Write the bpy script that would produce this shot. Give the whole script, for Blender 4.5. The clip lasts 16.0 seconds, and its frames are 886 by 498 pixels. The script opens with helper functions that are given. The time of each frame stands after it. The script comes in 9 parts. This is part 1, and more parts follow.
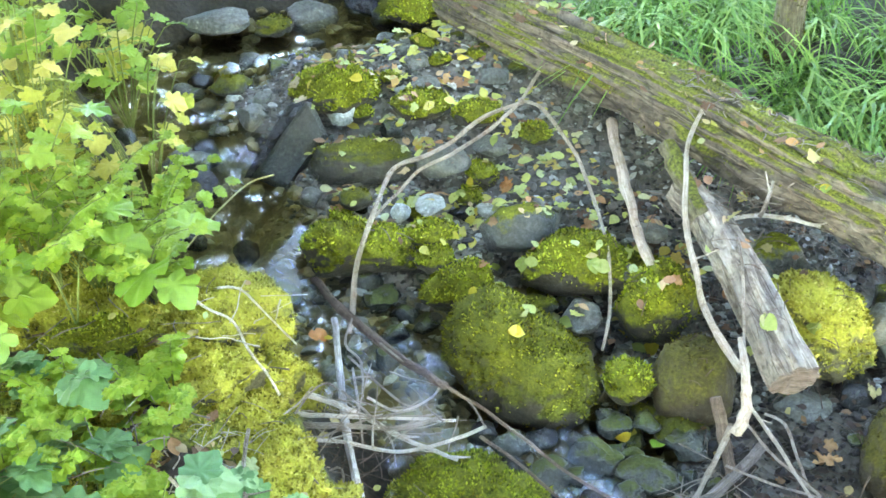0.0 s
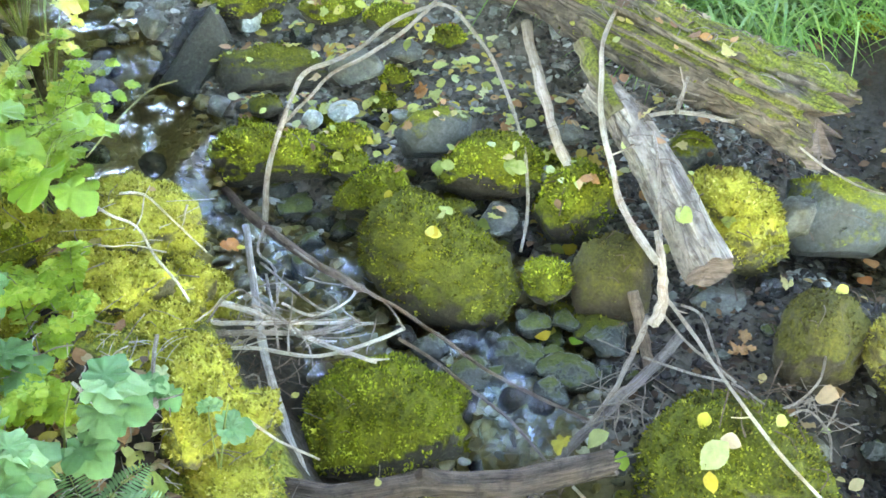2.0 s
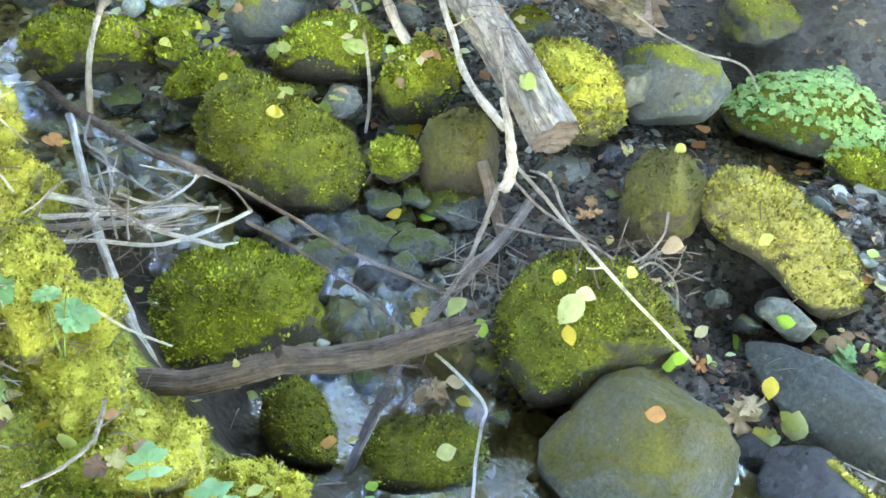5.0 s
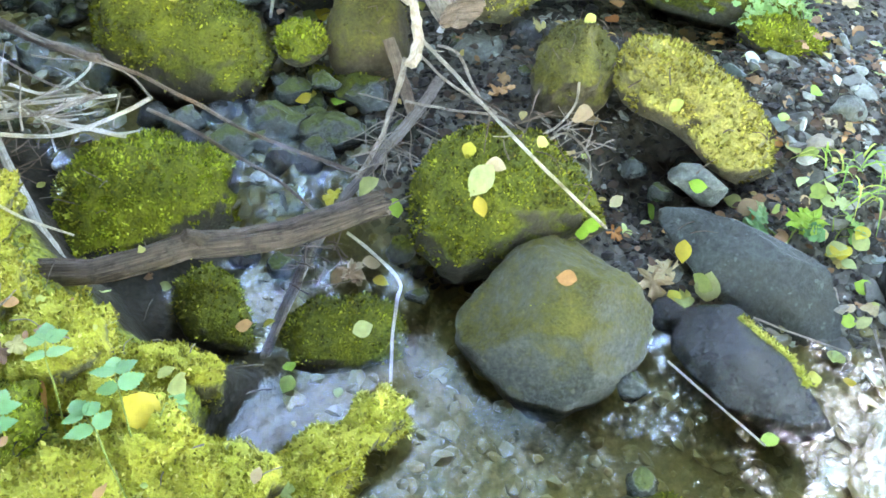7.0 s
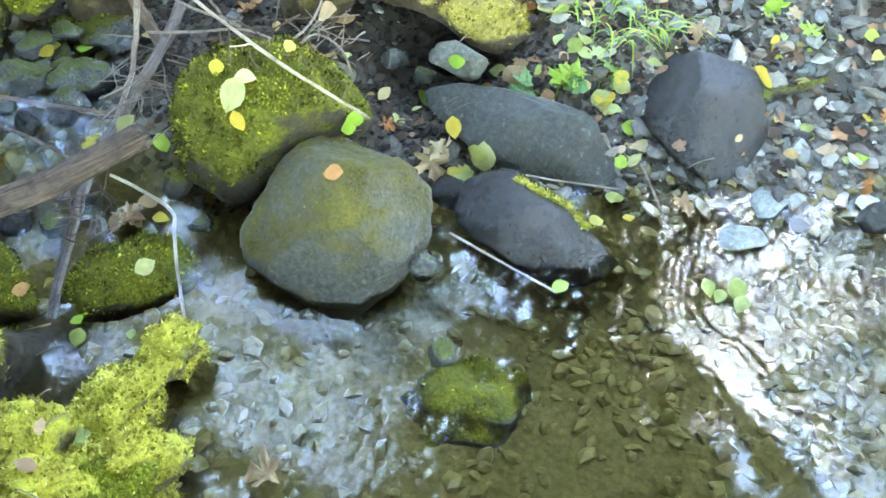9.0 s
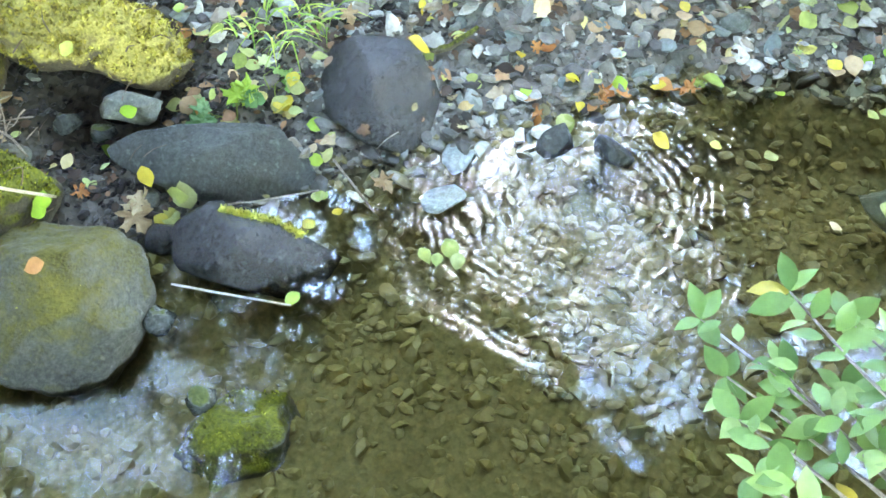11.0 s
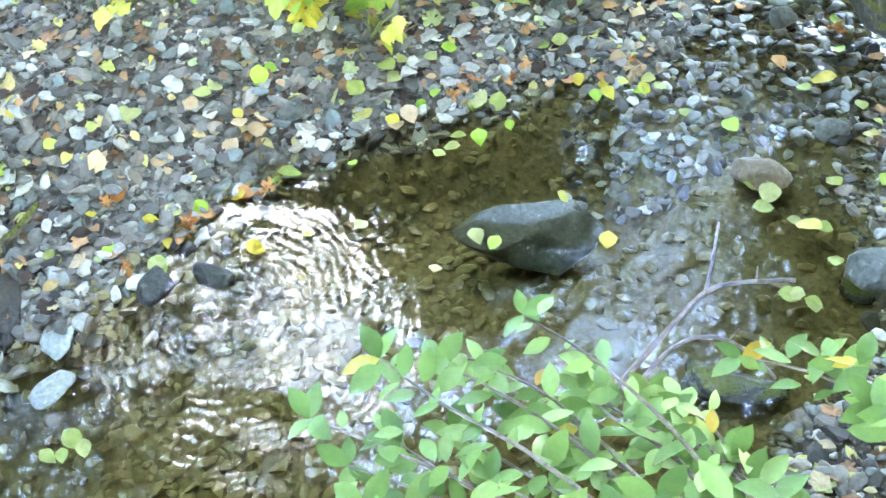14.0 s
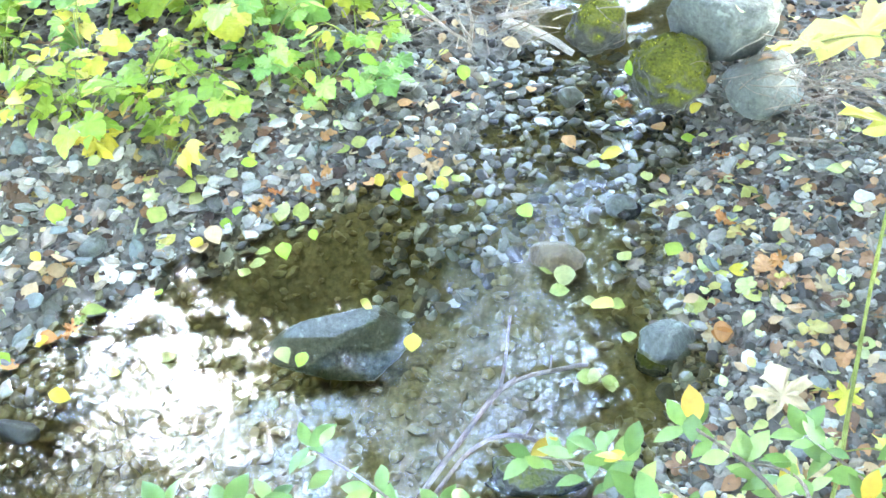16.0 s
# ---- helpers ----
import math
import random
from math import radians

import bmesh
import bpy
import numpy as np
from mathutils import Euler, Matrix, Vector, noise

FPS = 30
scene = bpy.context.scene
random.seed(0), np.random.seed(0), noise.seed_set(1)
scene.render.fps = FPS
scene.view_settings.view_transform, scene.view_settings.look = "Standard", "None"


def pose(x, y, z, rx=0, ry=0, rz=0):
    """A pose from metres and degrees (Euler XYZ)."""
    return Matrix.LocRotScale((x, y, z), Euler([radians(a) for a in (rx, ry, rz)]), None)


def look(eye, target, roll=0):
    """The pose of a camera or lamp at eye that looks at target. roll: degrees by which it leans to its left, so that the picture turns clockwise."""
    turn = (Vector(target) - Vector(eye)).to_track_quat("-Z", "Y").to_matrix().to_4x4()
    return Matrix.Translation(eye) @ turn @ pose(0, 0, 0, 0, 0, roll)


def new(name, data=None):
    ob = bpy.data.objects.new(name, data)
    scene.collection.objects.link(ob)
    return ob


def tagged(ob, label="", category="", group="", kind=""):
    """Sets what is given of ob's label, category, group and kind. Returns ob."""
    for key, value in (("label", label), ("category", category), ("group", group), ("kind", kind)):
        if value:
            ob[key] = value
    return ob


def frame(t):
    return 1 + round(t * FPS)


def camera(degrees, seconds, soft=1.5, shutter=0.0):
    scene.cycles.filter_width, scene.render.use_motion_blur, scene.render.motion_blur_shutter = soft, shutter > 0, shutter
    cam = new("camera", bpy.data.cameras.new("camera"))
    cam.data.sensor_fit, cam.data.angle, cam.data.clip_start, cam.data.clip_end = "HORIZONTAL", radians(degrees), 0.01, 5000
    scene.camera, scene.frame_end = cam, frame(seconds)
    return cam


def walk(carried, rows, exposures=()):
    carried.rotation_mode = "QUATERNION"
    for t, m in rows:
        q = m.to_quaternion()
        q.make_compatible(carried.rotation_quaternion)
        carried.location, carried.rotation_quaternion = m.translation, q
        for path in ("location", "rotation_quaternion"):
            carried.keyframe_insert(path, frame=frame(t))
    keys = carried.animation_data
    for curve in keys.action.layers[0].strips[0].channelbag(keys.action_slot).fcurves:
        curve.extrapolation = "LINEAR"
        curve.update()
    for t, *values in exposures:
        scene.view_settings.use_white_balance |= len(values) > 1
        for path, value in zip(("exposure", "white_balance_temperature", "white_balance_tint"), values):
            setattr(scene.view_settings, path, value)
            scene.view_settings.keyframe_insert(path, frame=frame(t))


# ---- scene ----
cam = camera(48.50, 16.0, soft=1.65)
PATH = [
    (0, (0.1726, -0.1431, 2.0143), (0.2450, 1.4955, 0.8698), -1.23),
    (0.5, (0.1745, -0.1425, 1.9943), (0.2687, 1.4744, 0.8209), -1.59),
    (1, (0.1717, -0.1420, 1.9675), (0.3046, 1.4489, 0.7627), -1.54),
    (1.5, (0.1791, -0.1471, 1.9317), (0.3528, 1.4186, 0.6994), -0.86),
    (2, (0.1914, -0.1526, 1.9112), (0.4104, 1.3939, 0.6619), 0.60),
    (2.5, (0.2063, -0.1652, 1.8981), (0.4826, 1.3543, 0.6274), 1.04),
    (3, (0.2344, -0.1832, 1.8927), (0.5442, 1.3137, 0.6031), 1.06),
    (3.2, (0.2339, -0.1921, 1.8807), (0.5464, 1.2941, 0.5792), 1.01),
    (5.3, (0.1447, -0.2003, 1.7570), (0.6933, 1.1689, 0.4062), 6.08),
    (5.5, (0.1552, -0.2072, 1.7513), (0.7044, 1.1460, 0.3848), 6.41),
    (6, (0.1727, -0.2242, 1.7258), (0.7240, 1.0997, 0.3318), 6.11),
    (6.5, (0.1836, -0.2433, 1.7126), (0.7495, 1.0334, 0.2809), 6.39),
    (7, (0.2211, -0.2798, 1.6872), (0.8149, 0.9719, 0.2446), 5.62),
    (7.5, (0.2752, -0.3140, 1.6750), (0.9118, 0.9046, 0.2226), 4.77),
    (8, (0.2999, -0.3530, 1.6530), (0.9841, 0.8156, 0.1812), 4.26),
    (8.5, (0.3335, -0.4007, 1.6291), (1.0462, 0.7218, 0.1351), 2.81),
    (9, (0.3901, -0.4567, 1.6353), (1.1512, 0.6120, 0.1258), 1.02),
    (9.2, (0.4120, -0.4808, 1.6422), (1.2050, 0.5634, 0.1320), 0.31),
    (11.3, (0.5203, -0.5352, 1.8041), (1.5764, 0.1062, 0.2314), -1.11),
    (11.5, (0.5188, -0.5406, 1.7953), (1.6154, 0.0617, 0.2349), -0.71),
    (12, (0.5169, -0.5361, 1.7707), (1.6942, -0.0195, 0.2386), -0.94),
    (12.5, (0.5819, -0.6262, 1.7650), (1.8059, -0.1786, 0.2480), -1.94),
    (13, (0.6321, -0.6999, 1.7594), (1.8820, -0.3069, 0.2483), -3.29),
    (13.5, (0.6579, -0.7485, 1.7703), (1.9252, -0.4036, 0.2620), -5.64),
    (14, (0.6977, -0.8224, 1.8035), (1.9980, -0.5326, 0.3117), -6.22),
    (14.5, (0.7383, -0.8996, 1.8254), (2.0747, -0.6694, 0.3553), -5.72),
    (15, (0.7633, -0.9792, 1.8558), (2.1191, -0.7912, 0.3976), -6.01),
    (15.5, (0.7818, -1.0295, 1.8736), (2.1609, -0.8698, 0.4340), -7.04),
    (16, (0.8010, -1.0869, 1.8979), (2.1921, -0.9836, 0.4647), -7.24),
]
walk(cam, [(t, look(eye, target, roll)) for t, eye, target, roll in PATH],
     exposures=[(0.0, 7.65, 8600, 15), (3.0, 7.6, 8500, 16), (6.0, 7.65, 8500, 15), (9.0, 7.66, 8500, 14), (11.5, 7.58, 8700, 15), (12.5, 7.14, 8600, 16), (14.0, 7.66, 8600, 15), (16.0, 8.0, 8500, 16)])

from mathutils.bvhtree import BVHTree

# ---- light: open shade under trees, soft sun through a gap in the canopy ----
SUN_WAY = Vector((0.566, 0.32, 0.76))
world = bpy.data.worlds.new("sky")
scene.world = world
world.use_nodes = True
wn = world.node_tree.nodes
sky = wn.new("ShaderNodeTexSky")
sky.sky_type = 'NISHITA'
sky.sun_disc = False
sky.dust_density = 0.0
sky.ozone_density = 3.5
sky.sun_elevation = math.asin(SUN_WAY.normalized().z)
sky.sun_rotation = math.atan2(SUN_WAY.x, SUN_WAY.y)
world.node_tree.links.new(sky.outputs[0], wn["Background"].inputs[0])
wn["Background"].inputs[1].default_value = 0.15

sun = new("sun", bpy.data.lights.new("sun", 'SUN'))
sun.data.energy = 0.008
sun.data.angle = radians(11)
sun.data.color = (1.0, 0.95, 0.87)
sun.matrix_world = look(SUN_WAY * 20, (0, 0, 0))


# ---- materials ----
def material(name):
    m = bpy.data.materials.new(name)
    m.use_nodes = True
    m.node_tree.nodes["Principled BSDF"].inputs["Specular IOR Level"].default_value = 0.28
    return m, m.node_tree.nodes, m.node_tree.links, m.node_tree.nodes["Principled BSDF"]


def noise_tex(n, l, scale, detail=4, rough=0.6, coord=None):
    t = n.new("ShaderNodeTexNoise")
    t.inputs["Scale"].default_value = scale
    t.inputs["Detail"].default_value = detail
    t.inputs["Roughness"].default_value = rough
    if coord is not None:
        l.new(coord, t.inputs["Vector"])
    return t.outputs["Fac"]


def ramp(n, l, fac, stops):
    r = n.new("ShaderNodeValToRGB")
    e = r.color_ramp.elements
    while len(e) < len(stops):
        e.new(0.5)
    for k, (p, c) in enumerate(stops):
        e[k].position = p
        e[k].color = (*c, 1) if len(c) == 3 else c
    l.new(fac, r.inputs[0])
    return r.outputs[0]


def mix(n, l, fac, a, b, mode='MIX'):
    m = n.new("ShaderNodeMix")
    m.data_type = 'RGBA'
    m.blend_type = mode
    for sock, v in ((0, fac), (6, a), (7, b)):
        if isinstance(v, (int, float)):
            m.inputs[sock].default_value = v
        elif isinstance(v, tuple):
            m.inputs[sock].default_value = (*v, 1)
        else:
            l.new(v, m.inputs[sock])
    return m.outputs[2]


def calc(n, l, op, a, b=0.0):
    m = n.new("ShaderNodeMath")
    m.operation = op
    for k, v in enumerate((a, b)):
        if isinstance(v, (int, float)):
            m.inputs[k].default_value = v
        else:
            l.new(v, m.inputs[k])
    return m.outputs[0]


def bump(n, l, bsdf, height, strength=0.5, distance=0.01):
    b = n.new("ShaderNodeBump")
    b.inputs["Strength"].default_value = strength
    b.inputs["Distance"].default_value = distance
    l.new(height, b.inputs["Height"])
    l.new(b.outputs[0], bsdf.inputs["Normal"])


def coords(n):
    return n.new("ShaderNodeNewGeometry").outputs["Position"]


def stone_colour(n, l, p, dark, light, scale=9):
    """Mottled stone: broad tone, grain, brown stains, pale lichen flecks and thin dark cracks."""
    a = noise_tex(n, l, scale, 6, 0.65, p)
    b = noise_tex(n, l, scale * 9, 5, 0.75, p)
    c = ramp(n, l, a, [(0.3, dark), (0.7, light)])
    c = mix(n, l, 0.5, c, ramp(n, l, b, [(0.33, tuple(v * 0.35 for v in dark)), (0.5, tuple((u + v) / 2 for u, v in zip(dark, light))), (0.7, tuple(min(1, v * 1.5) for v in light))]))
    stain = noise_tex(n, l, scale * 0.6, 4, 0.7, p)
    c = mix(n, l, ramp(n, l, stain, [(0.5, (0, 0, 0)), (0.68, (0.55, 0.55, 0.55))]), c, (light[0] * 0.62, light[1] * 0.5, light[2] * 0.3))
    fleck = noise_tex(n, l, scale * 5, 3, 0.5, p)
    c = mix(n, l, ramp(n, l, fleck, [(0.64, (0, 0, 0)), (0.7, (0.5, 0.5, 0.5))]), c, tuple(min(1, v * 2.0) for v in light))
    line = noise_tex(n, l, scale * 0.8, 5, 0.6, p)
    crack = ramp(n, l, calc(n, l, 'ABSOLUTE', calc(n, l, 'SUBTRACT', line, 0.5)), [(0.0, (0.25, 0.25, 0.25)), (0.012, (1, 1, 1))])
    c = mix(n, l, 0.25, c, crack, 'MULTIPLY')
    h = calc(n, l, 'ADD', calc(n, l, 'MULTIPLY', b, 0.6), calc(n, l, 'ADD', calc(n, l, 'MULTIPLY', a, 1.0), calc(n, l, 'MULTIPLY', crack, 0.1)))
    return c, h


def rock_material(name, dark, light, rough=0.75, moss=None, low=0.2, high=0.6, amount=0.0):
    """Stone; with moss=(dark, light) a moss film that lies on the faces that look up."""
    m, n, l, s = material(name)
    p = coords(n)
    col, fine = stone_colour(n, l, p, dark, light)
    s.inputs["Roughness"].default_value = rough
    s.inputs["Specular IOR Level"].default_value = 0.42 if rough < 0.5 else 0.2
    height = fine
    if moss:
        geo = n.new("ShaderNodeNewGeometry")
        sep = n.new("ShaderNodeSeparateXYZ")
        l.new(geo.outputs["Normal"], sep.inputs[0])
        big = noise_tex(n, l, 6, 5, 0.6, p)
        spot = noise_tex(n, l, 45, 4, 0.7, p)
        f = calc(n, l, 'ADD', sep.outputs[2], calc(n, l, 'MULTIPLY', calc(n, l, 'SUBTRACT', big, 0.5), 1.5))
        f = calc(n, l, 'ADD', f, calc(n, l, 'MULTIPLY', calc(n, l, 'SUBTRACT', spot, 0.5), 1.1))
        f = calc(n, l, 'ADD', f, amount)
        cover = ramp(n, l, f, [(low, (0, 0, 0)), (high, (1, 1, 1))])
        tuft = noise_tex(n, l, 130, 3, 0.7, p)
        patch = noise_tex(n, l, 13, 3, 0.6, p)
        mc = ramp(n, l, calc(n, l, 'ADD', calc(n, l, 'MULTIPLY', tuft, 0.55), calc(n, l, 'MULTIPLY', patch, 0.45)),
                  [(0.33, moss[0]), (0.52, tuple((a + b) / 2 for a, b in zip(*moss))), (0.66, moss[1])])
        col = mix(n, l, cover, col, mc)
        height = mix(n, l, cover, fine, tuft)
        l.new(calc(n, l, 'ADD', calc(n, l, 'MULTIPLY', cover, 0.95 - rough), rough), s.inputs["Roughness"])
    l.new(col, s.inputs["Base Color"])
    bump(n, l, s, height, 0.85, 0.011)
    return m


MOSS_G = ((0.03, 0.036, 0.004), (0.2, 0.215, 0.016))
MOSS_D = ((0.022, 0.026, 0.004), (0.14, 0.15, 0.014))
MOSS_B = ((0.025, 0.022, 0.008), (0.13, 0.12, 0.02))
MOSS_Y = ((0.17, 0.168, 0.022), (0.43, 0.41, 0.055))
ROCK = {
    # moss, mossbig: dark damp stone below the moss also stands in for side shade
    'moss': rock_material("mossy_stone", (0.012, 0.011, 0.008), (0.05, 0.045, 0.032), 0.7, MOSS_G, -0.35, 0.25, 0.0),
    'mossbig': rock_material("mossy_stone_thin", (0.012, 0.011, 0.007), (0.048, 0.042, 0.026), 0.75, MOSS_D, -0.35, 0.4, 0.0),
    'mossdark': rock_material("mossy_stone_dark", (0.014, 0.015, 0.012), (0.06, 0.062, 0.05), 0.5, MOSS_D, 0.2, 0.8, -0.05),
    'mossbrown': rock_material("mossy_stone_brown", (0.02, 0.017, 0.012), (0.07, 0.055, 0.03), 0.85, MOSS_B, 0.1, 0.6),
    'mossyel': rock_material("mossy_stone_yellow", (0.04, 0.035, 0.02), (0.12, 0.11, 0.05), 0.85, MOSS_Y, -0.2, 0.4, 0.0),
    'mossdry': rock_material("mossy_stone_dry", (0.02, 0.017, 0.01), (0.07, 0.058, 0.03), 0.85, ((0.09, 0.075, 0.02), (0.36, 0.32, 0.08)), -0.05, 0.5, 0.0),
    'greymoss': rock_material("grey_stone_mossy", (0.02, 0.024, 0.021), (0.1, 0.112, 0.1), 0.5, MOSS_G, 0.5, 0.85, -0.05),
    'grey': rock_material("grey_stone", (0.035, 0.038, 0.03), (0.15, 0.16, 0.13), 0.55),
    'greybig': rock_material("grey_boulder", (0.022, 0.024, 0.018), (0.09, 0.094, 0.074), 0.6, ((0.036, 0.033, 0.008), (0.12, 0.11, 0.02)), 0.42, 1.05, 0.06),
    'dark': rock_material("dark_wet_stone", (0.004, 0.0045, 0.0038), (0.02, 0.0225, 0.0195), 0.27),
    'slab': rock_material("slate", (0.012, 0.0145, 0.012), (0.052, 0.06, 0.05), 0.5),
    'flat': rock_material("blue_slate", (0.12, 0.145, 0.128), (0.24, 0.28, 0.246), 0.4),
    'ivy': rock_material("leafy_stone", (0.04, 0.035, 0.025), (0.10, 0.10, 0.07), 0.85, MOSS_D, -0.2, 0.3, 0.2),
    'wet': rock_material("wet_stone", (0.014, 0.017, 0.0135), (0.068, 0.078, 0.064), 0.25, ((0.025, 0.035, 0.007), (0.09, 0.11, 0.02)), 0.75, 1.3, 0.0),
    'bluegrey': rock_material("blue_grey_stone", (0.055, 0.064, 0.053), (0.108, 0.124, 0.104), 0.5),
    'teal': rock_material("wet_blue_grey_stone", (0.044, 0.056, 0.046), (0.092, 0.115, 0.098), 0.3),
    'pale': rock_material("pale_stone", (0.2, 0.23, 0.204), (0.42, 0.46, 0.399), 0.6),
    'brown': rock_material("brown_stone", (0.045, 0.034, 0.015), (0.15, 0.115, 0.055), 0.4),
}


def random_colour(n, l, stops, island=False):
    """A colour that differs from piece to piece."""
    if island:
        fac = n.new("ShaderNodeNewGeometry").outputs["Random Per Island"]
    else:
        fac = n.new("ShaderNodeObjectInfo").outputs["Random"]
    return ramp(n, l, fac, stops)


def piece_material(name, stops, rough, island=False, grain=60, strength=0.4, translucent=0.0, wear=0.5, patchy=None):
    m, n, l, s = material(name)
    p = coords(n)
    c = random_colour(n, l, stops, island)
    g = noise_tex(n, l, grain, 4, 0.65, p)
    c = mix(n, l, wear, c, ramp(n, l, g, [(0.3, (0.25, 0.25, 0.25)), (0.7, (1, 1, 1))]), 'MULTIPLY')
    if patchy:
        q = noise_tex(n, l, 13, 6, 0.7, p)
        c = mix(n, l, 1.0, c, ramp(n, l, q, [(0.36, patchy), (0.47, (0.8, 0.78, 0.7)), (0.56, (1, 1, 1)), (0.68, (1, 1, 1))]), 'MULTIPLY')
    l.new(c, s.inputs["Base Color"])
    s.inputs["Roughness"].default_value = rough
    bump(n, l, s, g, strength, 0.003)
    if translucent:
        t = n.new("ShaderNodeBsdfTranslucent")
        l.new(c, t.inputs[0])
        x = n.new("ShaderNodeMixShader")
        x.inputs[0].default_value = translucent
        l.new(s.outputs[0], x.inputs[1])
        l.new(t.outputs[0], x.inputs[2])
        l.new(x.outputs[0], n["Material Output"].inputs[0])
    return m


PEBBLE_STOPS = [(0.0, (0.03, 0.03, 0.023)), (0.18, (0.07, 0.071, 0.056)), (0.32, (0.135, 0.138, 0.112)), (0.44, (0.12, 0.1, 0.068)), (0.55, (0.18, 0.186, 0.155)), (0.64, (0.115, 0.155, 0.14)),
                (0.73, (0.235, 0.19, 0.13)), (0.83, (0.225, 0.25, 0.218)), (0.92, (0.31, 0.305, 0.245)), (1.0, (0.52, 0.52, 0.44))]
BAR_STOPS = [(0.0, (0.03, 0.031, 0.024)), (0.3, (0.085, 0.088, 0.07)), (0.5, (0.13, 0.118, 0.082)), (0.7, (0.165, 0.185, 0.162)), (0.88, (0.26, 0.27, 0.235)), (1.0, (0.46, 0.48, 0.44))]
# dark earthy stones; the tone also stands in for shade between the boulders
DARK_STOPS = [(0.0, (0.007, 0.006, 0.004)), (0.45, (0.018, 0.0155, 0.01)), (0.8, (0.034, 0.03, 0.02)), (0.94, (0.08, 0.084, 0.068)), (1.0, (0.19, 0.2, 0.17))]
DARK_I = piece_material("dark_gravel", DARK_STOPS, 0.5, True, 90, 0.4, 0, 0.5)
BAR_I = piece_material("bar_gravel", BAR_STOPS, 0.5, True, 90, 0.4, 0, 0.5)
PEBBLE = piece_material("pebble", PEBBLE_STOPS, 0.55, False, 90, 0.4, 0, 0.5)
PEBBLE_I = piece_material("gravel", PEBBLE_STOPS, 0.55, True, 90, 0.4, 0, 0.5)
BED_I = piece_material("bed_gravel", [(0, (0.115, 0.1, 0.038)), (0.3, (0.14, 0.122, 0.044)), (0.6, (0.17, 0.145, 0.054)), (0.85, (0.15, 0.142, 0.07)), (1, (0.21, 0.168, 0.07))], 0.5, True, 90, 0.3, 0, 0.4)
LEAF = {
    'yellow': piece_material("leaf_yellow", [(0, (0.42, 0.3, 0.025)), (0.5, (0.44, 0.37, 0.04)), (1, (0.42, 0.41, 0.1))], 0.5, False, 70, 0.3, 0.25, 0.3),
    'pale': piece_material("leaf_pale", [(0, (0.22, 0.29, 0.06)), (0.5, (0.3, 0.345, 0.09)), (1, (0.36, 0.37, 0.15))], 0.5, False, 40, 0.3, 0.25, 0.5),
    'green': piece_material("leaf_green", [(0, (0.160, 0.300, 0.027)), (0.5, (0.250, 0.400, 0.045)), (1, (0.330, 0.460, 0.081))], 0.5, False, 70, 0.3, 0.25, 0.3),
    'brown': piece_material("leaf_brown", [(0, (0.32, 0.12, 0.03)), (0.5, (0.44, 0.19, 0.055)), (1, (0.42, 0.24, 0.1))], 0.65, False, 70, 0.4, 0.15, 0.4),
    'cream': piece_material("leaf_cream", [(0, (0.55, 0.44, 0.26)), (1, (0.64, 0.55, 0.36))], 0.6, False, 40, 0.3, 0.15, 0.35),
    'tan': piece_material("leaf_tan", [(0, (0.3, 0.2, 0.1)), (0.5, (0.4, 0.29, 0.16)), (1, (0.46, 0.38, 0.22))], 0.7, False, 70, 0.4, 0.15, 0.35),
}
# dead leaves, mostly near-black: the tone also stands in for shade under boulders
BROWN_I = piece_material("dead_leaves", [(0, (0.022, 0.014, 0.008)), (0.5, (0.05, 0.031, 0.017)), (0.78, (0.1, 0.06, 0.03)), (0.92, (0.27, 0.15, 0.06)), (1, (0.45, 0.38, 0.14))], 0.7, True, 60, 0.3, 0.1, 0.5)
LEAFBAR_I = piece_material("fresh_litter", [(0, (0.4, 0.22, 0.08)), (0.2, (0.5, 0.42, 0.08)), (0.5, (0.46, 0.48, 0.12)), (0.8, (0.42, 0.5, 0.18)), (1, (0.56, 0.56, 0.3))], 0.6, True, 60, 0.3, 0.2, 0.35)
LITTER_I = piece_material("litter", [(0, (0.12, 0.07, 0.04)), (0.22, (0.26, 0.15, 0.08)), (0.4, (0.42, 0.22, 0.09)), (0.55, (0.42, 0.33, 0.2)), (0.72, (0.4, 0.37, 0.08)), (0.86, (0.33, 0.4, 0.14)), (1, (0.4, 0.45, 0.22))], 0.65, True, 60, 0.3, 0.15, 0.4)
